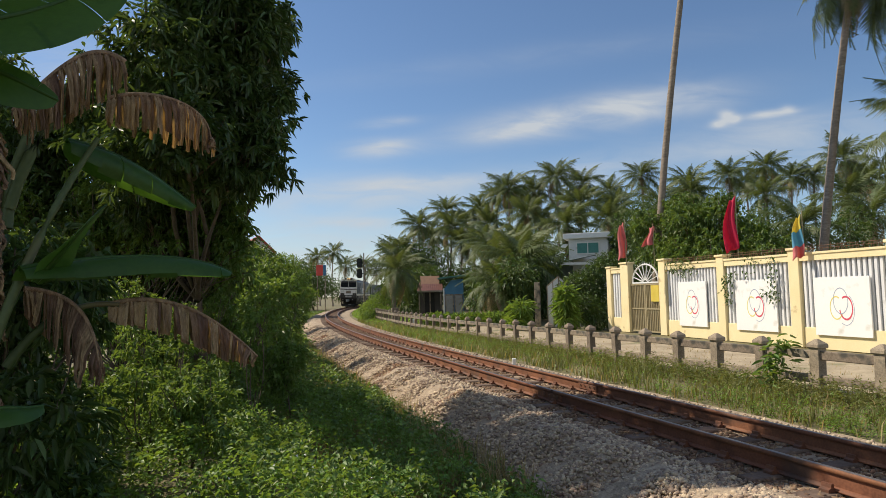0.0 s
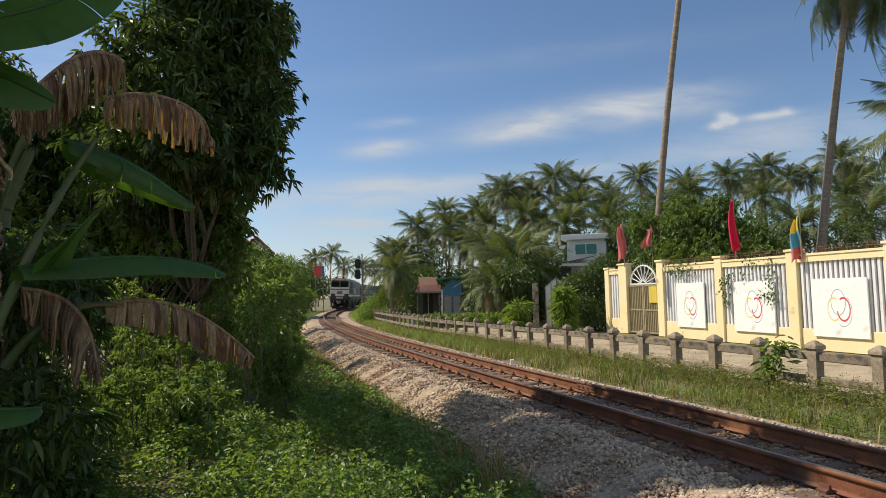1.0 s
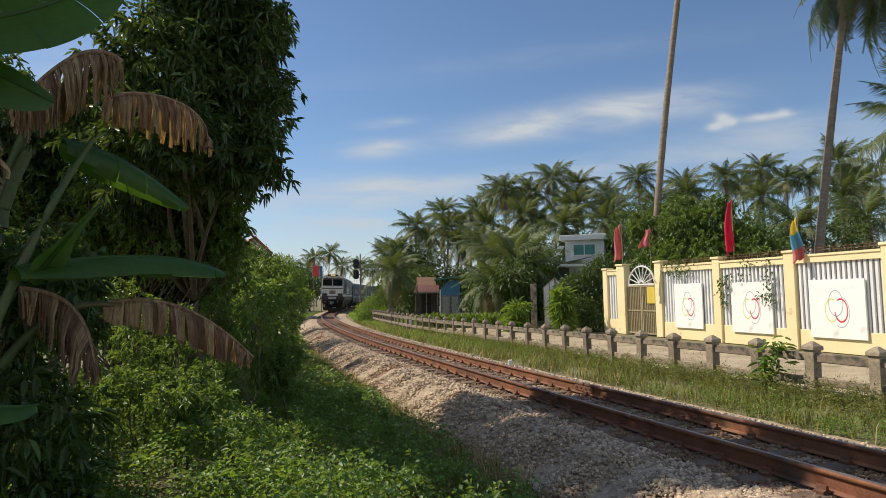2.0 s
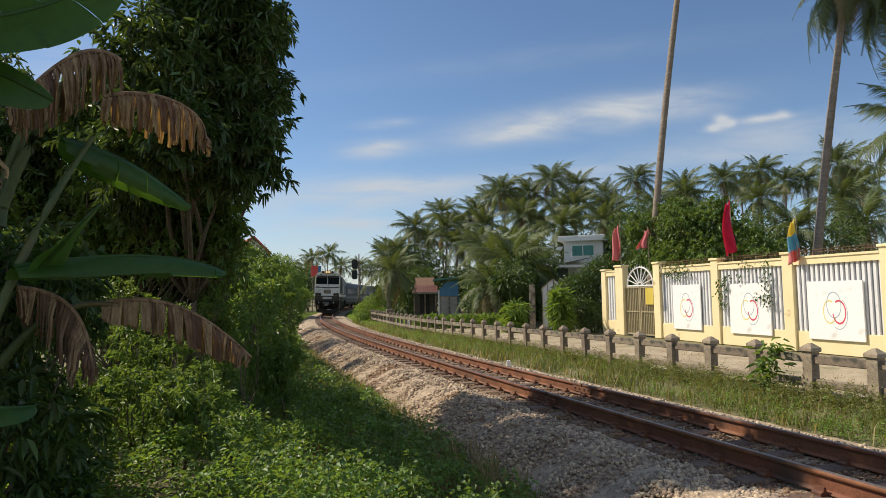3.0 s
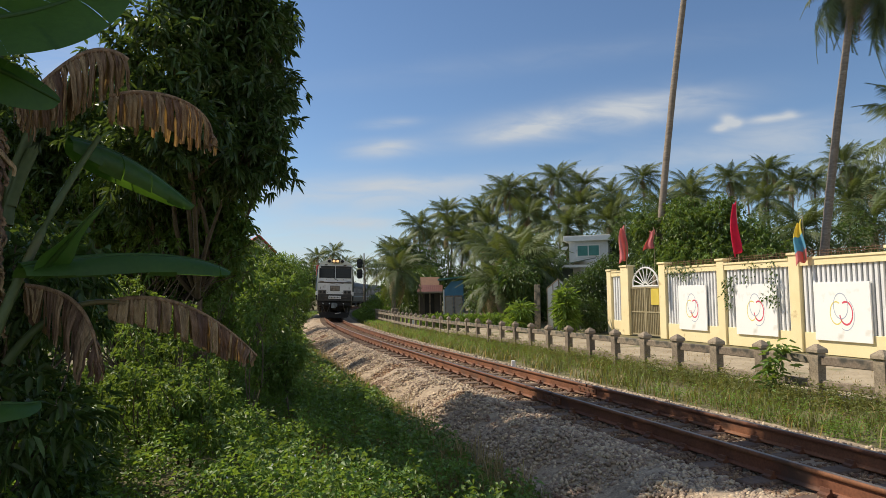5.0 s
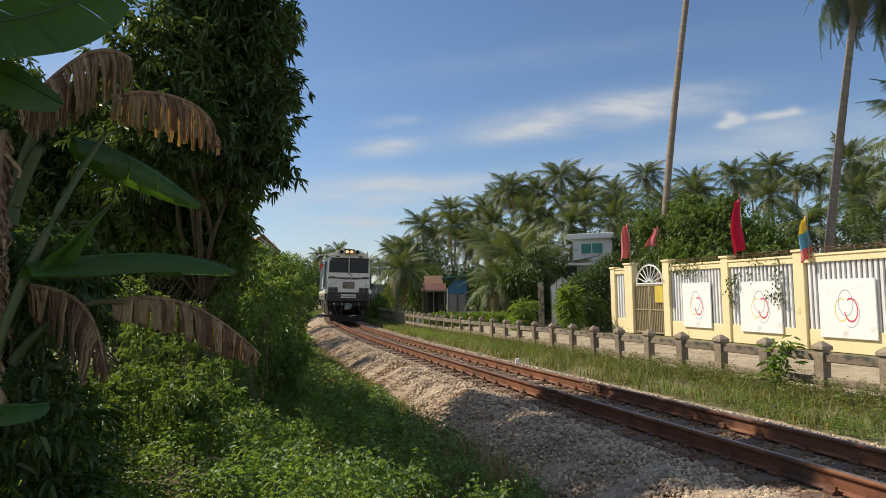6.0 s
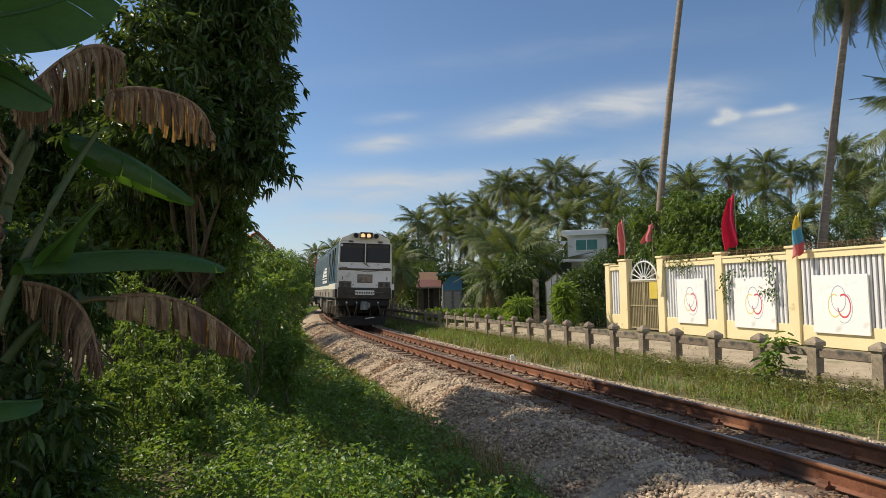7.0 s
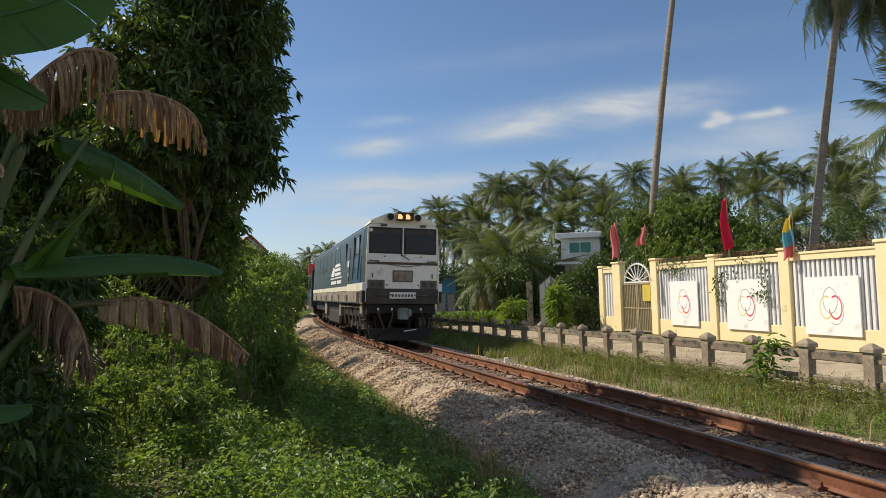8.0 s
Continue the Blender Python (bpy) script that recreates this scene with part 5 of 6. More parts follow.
    x, y = beside(y, rng.uniform(-6.0, -3.0, n))
    P = np.stack([x, y, ground_z(x, y) + mound(x, y) + 0.02], 1)
    V, F = leaf_arrays(P, unit(rng.normal(size=P.shape) + np.array([0, 0, 0.5])), 0.022, 0.022, rng)
    tagged(new("weed_flowers", mesh_of("weed_flowers", V, F, M["white"])), "tiny white weed flowers", "flowers", kind="stuff")
    # dry and green grass at the foot of the ballast
    P = strip_points(9000, -3.6, -2.35, 5, 34, 12)
    V, F = blades(P, rng.uniform(0.10, 0.34, len(P)), 0.006, rng, 0.8)
    tagged(new("bank_grass", mesh_of("bank_grass", V, F, M["grass"])), "thin grass at the foot of the ballast", "grass", kind="stuff")
    P = strip_points(5500, -4.6, -2.4, 8, 30, 13)
    V, F = blades(P, rng.uniform(0.2, 0.62, len(P)), 0.006, rng, 0.9)
    tagged(new("dry_grass", mesh_of("dry_grass", V, F, M["straw"])), "dry straw-coloured grass on the bank", "grass", kind="stuff")
    # between track and fence
    P = strip_points(26000, 1.75, 3.7, 4, 48, 14)
    P = P[np.sin(P[:, 0] * 2.3 + 1.1 * P[:, 1]) * np.cos(P[:, 1] * 1.9 - P[:, 0]) + rng.normal(size=len(P)) * 0.5 > -0.1]
    V, F = blades(P, rng.uniform(0.08, 0.30, len(P)), 0.005 + 0.0003 * P[:, 1], rng, 0.8)
    tagged(new("verge_grass", mesh_of("verge_grass", V, F, M["grass"])), "green grass between rails and fence", "grass", kind="stuff")
    P = strip_points(6500, 1.7, 3.6, 4, 40, 15)
    P = P[np.sin(P[:, 0] * 1.7 + P[:, 1] * 0.8) + rng.normal(size=len(P)) * 0.6 > -0.3]
    S = strip_points(1500, 1.6, 3.6, 4, 40, 25)
    V, F = blades(S, rng.uniform(0.08, 0.38, len(S)), 0.005 + 0.0003 * S[:, 1], rng, 0.9)
    tagged(new("verge_straw", mesh_of("verge_straw", V, F, M["straw"])), "dry straw among the verge grass", "grass", kind="stuff")
    weeds("verge_weeds", P[::2], "weed", 0.045, 0.018, "low green weeds between rails and fence", per=20, height=0.36, seed=4)
    weeds("fence_weeds", strip_points(1500, 2.6, 3.5, 5, 30, 27), "grass", 0.06, 0.020, "knee-high leafy weeds along the fence", per=24, height=0.48, seed=8)
    S = strip_points(8000, 2.0, 3.7, 4, 34, 26)
    S = S[np.sin(S[:, 0] * 3.1 + S[:, 1] * 1.3) * np.sin(S[:, 1] * 2.2) + rng.normal(size=len(S)) * 0.45 > 0.05]
    V, F = blades(S, rng.uniform(0.12, 0.40, len(S)), 0.0045 + 0.00025 * S[:, 1], rng, 0.75)
    tagged(new("tall_grass", mesh_of("tall_grass", V, F, M["grass"])), "tall olive grass along the foot of the fence", "grass", kind="stuff")
    # beyond the fence, thinner
    P = strip_points(1800, 3.6, 7.5, 4, 40, 16)
    V, F = blades(P, rng.uniform(0.05, 0.16, len(P)), 0.010, rng, 0.8)
    tagged(new("yard_grass", mesh_of("yard_grass", V, F, M["grass"])), "sparse low grass before the wall", "grass", kind="stuff")
    P = strip_points(9000, 3.6, 7.5, 4, 34, 17)
    V, F = blades(P, rng.uniform(0.05, 0.20, len(P)), 0.007, rng, 0.9)
    tagged(new("yard_dry_grass", mesh_of("yard_dry_grass", V, F, M["straw"])), "dry grass before the wall", "grass", kind="stuff")
    # far banks
    P = strip_points(9000, -7.0, -2.4, 28, 90, 18, 1.0)
    weeds("far_bank_weeds", P, "shrub", 0.16, 0.08, "green weeds on the far bank", per=4, height=0.5, seed=5)
    P = strip_points(7000, 2.0, 6.0, 38, 110, 19, 1.0)
    weeds("far_verge_weeds", P, "weed", 0.16, 0.07, "green weeds on the far verge", per=4, height=0.25, seed=6)
    # one young bush by the fence
    c = thing("young_bush", pose(5.55, 10.9, -0.17), "young bush with long leaves beside a fence post", "bush")
    P = np.array([[0.02 * k, 0.0, 0.15 + 0.1 * k] for k in range(8)])
    V, F = tube_arrays(P, 0.012 * np.ones(8), 6)
    part_mesh("stem", mesh_of("stem", V, F, M["stem"]), c)
    B = np.repeat(P, 16, axis=0) + rng.normal(size=(128, 3)) * np.array([0.12, 0.12, 0.06])
    V, F = leaf_arrays(B, unit(rng.normal(size=B.shape) * np.array([1, 1, 0.3]) + np.array([0, 0, 0.15])), 0.20, 0.06, rng, slim=True)
    tagged(part_mesh("foliage", mesh_of("foliage", V, F, M["shrub"]), c), kind="stuff")


build_weeds()


# ---- banana plants close to the camera ----
def smooth_line(pts, n):
    P = np.array(pts, float)
    t = np.linspace(0, 1, len(P))
    c = [np.polyfit(t, P[:, i], min(3, len(P) - 1)) for i in range(3)]
    u = np.linspace(0, 1, n)
    return np.stack([np.polyval(k, u) for k in c], 1)


SWAY = []


def banana_leaf(parent, pts, half, material="banana", droop=0.35, seed=0, label="", tears=0.2, side=None, name="leaf"):
    """A blade either side of a midrib; droop: how far the halves hang; tears: how ragged."""
    rng = np.random.default_rng(seed)
    dead = material == "banana_dead"
    n = 96 if dead else 56
    P = smooth_line(pts, n)
    T = unit(np.gradient(P, axis=0))
    S = unit(np.cross(T, np.array([[0, 0, 1.0]]))) if side is None else unit(np.cross(T, np.cross(np.array([side], float), T)))
    u = np.linspace(0, 1, n)
    w = half * np.clip(np.sin(np.clip(u * 0.93 + 0.07, 0, 1) * np.pi), 0, 1) ** 0.45
    pieces = [tube_arrays(P, 0.014 * (1 - 0.8 * u) + 0.003, 6)]
    for sg in (-1, 1):
        i = 0
        while i < n - 1:
            run = int(rng.integers(2, 7)) if dead else (int(rng.integers(6, 16)) if tears else n)
            j = min(n - 1, i + run)
            k = np.arange(i, j + 1)
            wr = w[k] * (rng.uniform(0.82, 1.04) if dead else 1.0)
            hang = droop * (1 + (rng.uniform(-0.15, 0.25) if dead else rng.uniform(-0.1, 0.1) * tears * 5))
            rows = []
            m = 6
            curl = rng.normal() * (0.06 if dead else 0.02)
            pinch, off = rng.uniform(0.05, 0.5), rng.normal() * 0.02
            for q in range(m + 1):
                f = q / m
                a = hang * math.pi / 2 * min(1.0, f * 1.6) if dead else hang * f * 1.3
                tight = (1 - pinch * f) if dead else 1.0
                mid = P[k].mean(axis=0)
                base = mid + (P[k] - mid) * tight if dead else P[k]
                if q == 0:
                    base = P[k]
                flat = f * math.cos(a) if not dead else 0.25 * math.sin(min(1, f * 2) * 1.57)
                rows.append(base + S[k] * (sg * wr * flat)[:, None] + np.array([0, 0, -1.0]) * (wr * (f * math.sin(a) if not dead else f))[:, None] + T[k] * (curl * f * wr)[:, None]
                            + S[k] * ((off * f + 0.012 * math.sin(q * 1.7 + i) * f + 0.010 * np.sin(np.arange(len(k)) * 2.0) if dead else 0.0) * np.ones(len(k)))[:, None])
            R = np.stack(rows, 0)
            c = len(k)
            a_, b_ = np.meshgrid(np.arange(m), np.arange(c - 1), indexing="ij")
            F = np.stack([a_ * c + b_, a_ * c + b_ + 1, (a_ + 1) * c + b_ + 1, (a_ + 1) * c + b_], -1).reshape(-1, 4)
            pieces.append((R.reshape(-1, 3), F))
            i = j
    V, F = joined(pieces)
    root = Vector(P[0])
    ob = part_mesh(name, mesh_of(name, V - P[0], F, M[material], smooth=True), parent, Matrix.Translation(root), label)
    SWAY.append((ob, root, seed))
    return ob


def build_bananas():
    base = Vector((-2.25, 3.25, -0.65))
    b = thing("banana_plant", None, "banana plant with green and withered brown leaves", "banana plant", "banana plants")
    V, F = tube_arrays(smooth_line([(-2.42, 3.25, -0.65), (-2.40, 3.22, 0.8), (-2.32, 3.2, 2.2)], 12), np.linspace(0.13, 0.08, 12), 12)
    part_mesh("pseudostem", mesh_of("pseudostem", V, F, M["sheath"], smooth=True), b)
    for pts, r in (([(-2.22, 3.2, 2.0), (-2.16, 3.3, 2.55), (-2.0, 3.45, 2.86), (-1.91, 3.6, 2.84)], 0.03), ([(-2.21, 3.2, 2.1), (-2.05, 3.3, 2.6), (-1.85, 3.4, 2.9), (-1.73, 3.4, 2.95)], 0.03),
                   ([(-2.25, 3.0, 1.0), (-2.12, 3.0, 1.45), (-2.01, 3.1, 1.89), (-1.97, 3.3, 2.23), (-1.87, 3.4, 2.51)], 0.028), ([(-2.2, 3.2, 1.3), (-2.0, 3.3, 1.55), (-1.74, 3.4, 1.60)], 0.025)):
        V, F = tube_arrays(smooth_line(pts, 12), np.linspace(r, r * 0.5, 12), 8)
        part_mesh("leaf_stalk", mesh_of("leaf_stalk", V, F, M["stem"], smooth=True), b)
    D = "withered brown leaf, torn into hanging strips"
    banana_leaf(b, [(-1.93, 3.6, 2.79), (-1.75, 3.7, 2.85), (-1.59, 3.8, 2.82), (-1.49, 3.9, 2.76), (-1.44, 3.9, 2.62)], 0.27, "banana_dead", 1.0, 1, D)
    banana_leaf(b, [(-1.73, 3.4, 2.93), (-1.83, 3.3, 2.95), (-1.92, 3.2, 2.86), (-2.0, 3.1, 2.71), (-2.07, 3.0, 2.55)], 0.33, "banana_dead", 1.0, 2, D)
    banana_leaf(b, [(-1.80, 3.4, 1.60), (-1.58, 3.5, 1.62), (-1.4, 3.6, 1.54), (-1.24, 3.7, 1.42), (-1.09, 3.7, 1.28)], 0.20, "banana_dead", 1.0, 3, D)
    banana_leaf(b, [(-2.12, 3.2, 1.69), (-1.96, 3.3, 1.63), (-1.84, 3.3, 1.49), (-1.79, 3.3, 1.28)], 0.28, "banana_dead", 1.0, 4, D)
    for i, z in enumerate((2.35, 1.95, 1.6)):
        banana_leaf(b, [(-2.2, 3.1, z + 0.1), (-2.16, 3.02, z), (-2.15, 3.0, z - 0.3), (-2.15, 3.0, z - 0.6)], 0.13, "banana_dead", 0.9, 20 + i, D)
    banana_leaf(b, [(-2.04, 3.4, 2.50), (-1.93, 3.6, 2.48), (-1.79, 3.8, 2.40), (-1.55, 3.95, 2.20)], 0.17, "banana", 0.9, 5, tears=0.3)
    banana_leaf(b, [(-1.98, 2.95, 1.78), (-1.82, 3.2, 1.83), (-1.63, 3.4, 1.86), (-1.43, 3.6, 1.84), (-1.25, 3.7, 1.77)], 0.16, "banana", 0.55, 6, tears=0.25)
    banana_leaf(b, [(-1.94, 3.0, 1.72), (-1.84, 3.0, 1.83), (-1.74, 3.0, 1.95), (-1.66, 3.1, 2.10)], 0.085, "banana", 0.2, 7, tears=0.0, side=(0.5, -0.2, 0.6))
    c = thing("banana_plant", None, "green banana plant with broad leaves overhead", "banana plant", "banana plants")
    V, F = tube_arrays(smooth_line([(-2.3, 1.9, -0.65), (-2.28, 1.95, 0.9), (-2.2, 2.0, 2.1)], 12), np.linspace(0.13, 0.07, 12), 12)
    part_mesh("pseudostem", mesh_of("pseudostem", V, F, M["sheath"], smooth=True), c)
    for pts in ([(-2.2, 2.0, 2.0), (-2.0, 2.1, 2.5), (-1.75, 2.2, 2.66)], [(-2.2, 2.0, 1.9), (-2.0, 2.1, 2.4), (-1.75, 2.2, 2.58)]):
        V, F = tube_arrays(smooth_line(pts, 10), np.linspace(0.03, 0.015, 10), 8)
        part_mesh("leaf_stalk", mesh_of("leaf_stalk", V, F, M["stem"], smooth=True), c)
    banana_leaf(c, [(-1.85, 2.1, 2.58), (-1.62, 2.25, 2.66), (-1.46, 2.4, 2.80), (-1.30, 2.55, 2.98)], 0.25, "banana", 0.12, 8, tears=0.12, side=(0.46, -0.26, -0.34))
    banana_leaf(c, [(-1.95, 2.15, 2.52), (-1.72, 2.25, 2.50), (-1.60, 2.32, 2.46), (-1.49, 2.42, 2.40)], 0.10, "banana", 0.3, 9, tears=0.15, side=(0.2, 0.4, 1.0))
    banana_leaf(c, [(-2.1, 2.3, 1.1), (-1.75, 2.4, 1.21), (-1.63, 2.4, 1.23), (-1.57, 2.5, 1.22)], 0.12, "banana", 0.4, 10, tears=0.1)
    # dark-leaved undergrowth round their feet, added to fill the deep shade
    r = random.Random(4)
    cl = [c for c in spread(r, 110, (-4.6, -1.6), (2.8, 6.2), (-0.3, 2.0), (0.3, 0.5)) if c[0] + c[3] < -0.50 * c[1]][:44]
    leafy("undergrowth", (-3.2, 4.6, -0.68), cl, 5200, 0.11, 0.036, "dark", 90, "dark-leaved undergrowth added to fill the shade below the banana plants", "bushes", trunk=0.03, slim=True, rosette=6)
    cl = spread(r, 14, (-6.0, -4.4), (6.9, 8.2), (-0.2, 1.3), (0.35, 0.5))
    leafy("undergrowth", (-5.2, 7.5, -0.68), cl, 2600, 0.11, 0.036, "dark", 91, "dark leafy shrubs added to fill the shade behind the banana plants", "bushes", trunk=0.03, slim=True, rosette=6)


build_bananas()
build_stones()


# ---- the train ----
LOCO_L, HALF_W = 17.0, 1.32
WHEELS = []


def wheel_pair(parent, y, r=0.46, name="wheelset"):
    bm = bmesh.new()
    for s in (-1, 1):
        rod(bm, (s * 0.47, 0, 0), (s * 0.60, 0, 0), r, sides=24)
        rod(bm, (s * 0.60, 0, 0), (s * 0.63, 0, 0), r * 0.45, sides=12)
        box(bm, s * 0.601, -r * 0.85, -0.04, s * 0.615, r * 0.85, 0.04)
    rod(bm, (-0.5, 0, 0), (0.5, 0, 0), 0.08, sides=10)
    ob = part(name, bm, M["under"], parent, m=pose(0, y, r))
    WHEELS.append((ob, y, r))
    return ob


def bogie(parent, y0, axles):
    a, b = axles[0] - 0.6, axles[-1] + 0.6
    bm = bmesh.new()
    for s in (-1, 1):
        prism(bm, [(a, 0.55), (a + 0.3, 0.42), (b - 0.3, 0.42), (b, 0.55), (b, 0.72), (b - 0.5, 0.80), (a + 0.5, 0.80), (a, 0.72)], "x", s * 0.80 - 0.07, s * 0.80 + 0.07)
        for y in axles:
            box(bm, s * 0.80 - 0.12, y - 0.18, 0.32, s * 0.80 + 0.12, y + 0.18, 0.62, bevel=0.02)
            for d in (-0.32, 0.32):
                rod(bm, (s * 0.82, y + d, 0.45), (s * 0.82, y + d, 0.85), 0.10, sides=10)
    box(bm, -0.75, a + 0.2, 0.62, 0.75, b - 0.2, 0.85)
    part("bogie", bm, M["under"], parent)
    for y in axles:
        wheel_pair(parent, y)


def loft(bm, ring_a, ring_b, caps=(True, True)):
    """Skin between two rings of the same count."""
    a, b = [bm.verts.new(p) for p in ring_a], [bm.verts.new(p) for p in ring_b]
    fs = []
    for i in range(len(a)):
        j = (i + 1) % len(a)
        fs.append(bm.faces.new((a[i], a[j], b[j], b[i])))
    if caps[0]:
        fs.append(bm.faces.new(a[::-1]))
    if caps[1]:
        fs.append(bm.faces.new(b))
    bmesh.ops.recalc_face_normals(bm, faces=fs)
    return bm


def ring(x0, x1, y, z0, z1, lean=0.0, chamfer=0.1):
    """The outline of a body section at y: sides that lean in a little, chamfered shoulders."""
    m = z0 + (z1 - z0) * 0.45
    return [(x0, y, z0), (x0, y, m), (x0 + lean, y, z1 - chamfer), (x0 + lean + chamfer, y, z1),
            (x1 - lean - chamfer, y, z1), (x1 - lean, y, z1 - chamfer), (x1, y, m), (x1, y, z0)]


def build_loco():
    t = thing("locomotive", None, "blue and white diesel locomotive with a flat front", "locomotive")
    W, F, N = HALF_W, 1.21, 0.42          # half width of the body and of the front, length of the tapered nose
    Z0, ZS, ZB, ZT = 1.30, 1.72, 1.98, 3.92   # sill foot, stripe foot, body foot, eaves
    part("body", loft(bmesh.new(), ring(-W, W, N, Z0, ZT, 0.09, 0.16), ring(-W, W, LOCO_L, Z0, ZT, 0.09, 0.16)), M["locodark"], t, "slate blue body side, dusty")
    part("cab_nose", loft(bmesh.new(), ring(-F, F, 0.03, Z0, ZT, 0.05, 0.10), ring(-W, W, N, Z0, ZT, 0.09, 0.16), (True, False)), M["locodark"], t, "tapered slate cab corner")
    for s in (-1, 1):
        x = s * W

        def slab(name, y0, z0, y1, z1, mat, proud=0.012, label="", parent=t, bevel=0.0):
            lean = -0.09 * s * max(0.0, ((z0 + z1) / 2 - 2.6)) / 1.15
            return part(name, boxes((x - s * 0.05 + lean, y0, z0, x + s * proud + lean, y1, z1), bevel=bevel), M[mat], parent, label)

        # bright blue lower cab side, cream band with a step, sill with its black boxes
        bm = bmesh.new()
        k = 0.008
        vs = [(s * (W + k), y, z) for y, z in ((N, ZB), (2.1, ZB), (2.1, 2.45), (N, 2.45))]
        bm.faces.new([bm.verts.new(v) for v in vs])
        vs = [(s * (W + k), N, 2.48), (s * (W + k), 2.1, 2.48), (s * (W - 0.025 + k), 2.1, 2.86), (s * (W - 0.025 + k), N, 2.86)]
        bm.faces.new([bm.verts.new(v) for v in vs])
        bmesh.ops.recalc_face_normals(bm, faces=list(bm.faces))
        bm.normal_update()
        bmesh.ops.solidify(bm, geom=list(bm.faces), thickness=0.005)
        part("cab_side", bm, M["locoblue"], t, "brighter blue lower cab side")
        bm = loft(bmesh.new(), [(s * (F - 0.02), 0.02, ZS), (s * (F + 0.012), 0.02, ZS), (s * (F + 0.012), 0.02, ZB), (s * (F - 0.02), 0.02, ZB)],
                  [(s * (W - 0.02), N, ZS), (s * (W + 0.014), N, ZS), (s * (W + 0.014), N, ZB), (s * (W - 0.02), N, ZB)])
        box(bm, x - s * 0.03, N, ZS, x + s * 0.014, 3.4, ZB)
        box(bm, x - s * 0.03, 3.4, ZS + 0.02, x + s * 0.014, LOCO_L, ZB - 0.06)
        part("side_stripe", bm, M["cream"], t, "cream stripe along the side")
        bm = loft(bmesh.new(), [(s * (F - 0.02), 0.02, Z0), (s * (F + 0.008), 0.02, Z0), (s * (F + 0.008), 0.02, ZS), (s * (F - 0.02), 0.02, ZS)],
                  [(s * (W - 0.02), N, Z0), (s * (W + 0.010), N, Z0), (s * (W + 0.010), N, ZS), (s * (W - 0.02), N, ZS)])
        box(bm, x - s * 0.04, N, Z0 + 0.04, x + s * 0.010, LOCO_L, ZS)
        part("side_sill", bm, M["sill"], t, "dusty beige sill")
        slab("step_recess", N + 0.05, Z0 + 0.05, N + 0.72, ZS - 0.03, "black", 0.016, bevel=0.008)
        for i in range(6):
            slab("jacking_pad", 3.2 + i * 2.3, Z0 + 0.06, 3.5 + i * 2.3, ZS - 0.12, "under", 0.030, bevel=0.01)
        # cab door with its window, rails and steps
        d = slab("cab_door", 1.95, ZB + 0.02, 2.68, 3.62, "locodark", 0.020, bevel=0.008)
        w = slab("door_window", 2.02, 2.86, 2.62, 3.60, "black", 0.030, parent=d, bevel=0.008)
        slab("side_window", 0.92, 2.95, 1.62, 3.62, "black", 0.020, bevel=0.008)
        slab("window_glass", 0.98, 3.0, 1.56, 3.57, "window", 0.028)
        bm = bmesh.new()
        for yy in (1.86, 2.76):
            rod(bm, (x + s * 0.06, yy, 2.1), (x - s * 0.01, yy, 3.3), 0.02, sides=6)
        rod(bm, (x + s * 0.06, 0.72, 2.1), (x + s * 0.0, 0.72, 3.1), 0.024, sides=6)
        rod(bm, (x + s * 0.0, 0.72, 3.1), (x - s * 0.03, 0.95, 3.12), 0.02, sides=6)
        part("grab_rail", bm, M["locogrey"], t)
        for y0, y1, z0, z1 in ((2.95, 3.45, 2.62, 2.86), (2.98, 3.30, 2.25, 2.42)):
            slab("lettering", y0, z0, y1, z1, "locowhite", 0.010)
        # seams and service doors down the side
        for i in range(8):
            y = 4.0 + i * 1.6
            sd = slab("service_door", y, ZB + 0.10, y + 1.52, 3.55, "locodark", 0.010, bevel=0.006)
            if i > 3:
                for q in range(6):
                    slab("louvre", y + 0.15, 2.75 + q * 0.12, y + 1.35, 2.80 + q * 0.12, "locodark", 0.022, parent=sd)
        # pale emblem: sails over waves, and bars of writing
        bm = bmesh.new()
        o = x + s * 0.016

        def flat(*yz):
            bm.faces.new([bm.verts.new((o - s * 0.09 * max(0.0, z - 2.6) / 1.15, y, z)) for y, z in yz])
        for q in range(7):
            a, b = q / 7, (q + 0.7) / 7
            flat((5.2 + 1.9 * a ** 1.6, 2.40 + 1.3 * a), (7.15, 2.40 + 1.3 * a), (7.15, 2.40 + 1.3 * b), (5.2 + 1.9 * b ** 1.6, 2.40 + 1.3 * b))
        flat((7.3, 2.40), (8.4, 2.40), (7.35, 3.3))
        for z0, z1, y0, y1 in ((2.28, 2.34, 4.9, 8.6), (2.06, 2.20, 5.0, 6.4), (2.06, 2.20, 6.7, 8.4)):
            flat((y0, z0), (y1, z0), (y1, z1), (y0, z1))
        part("emblem", bm, M["locowhite"], t, "pale sail emblem over bars of writing")
    # front face
    bm = bmesh.new()
    prism(bm, [(-F, 1.80), (-F, 2.6), (-F + 0.05, ZT - 0.10), (-F + 0.15, ZT + 0.01), (F - 0.15, ZT + 0.01), (F - 0.05, ZT - 0.10), (F, 2.6), (F, 1.80)], "y", -0.02, 0.03)
    part("front_panel", bm, M["locowhite"], t, "grimy white front panel")
    for s in (-1, 1):
        bm = bmesh.new()
        rod(bm, (s * F, -0.02, 1.35), (s * F, -0.02, 2.6), 0.022, sides=6)
        rod(bm, (s * F, -0.02, 2.6), (s * (F - 0.05), -0.02, ZT - 0.10), 0.022, sides=6)
        part("corner_bead", bm, M["cream"], t, "pale edge of the front")
        f = part("windscreen", boxes((s * 0.025, -0.035, 2.94, s * 1.13, -0.015, 3.80), bevel=0.006), M["black"], t)
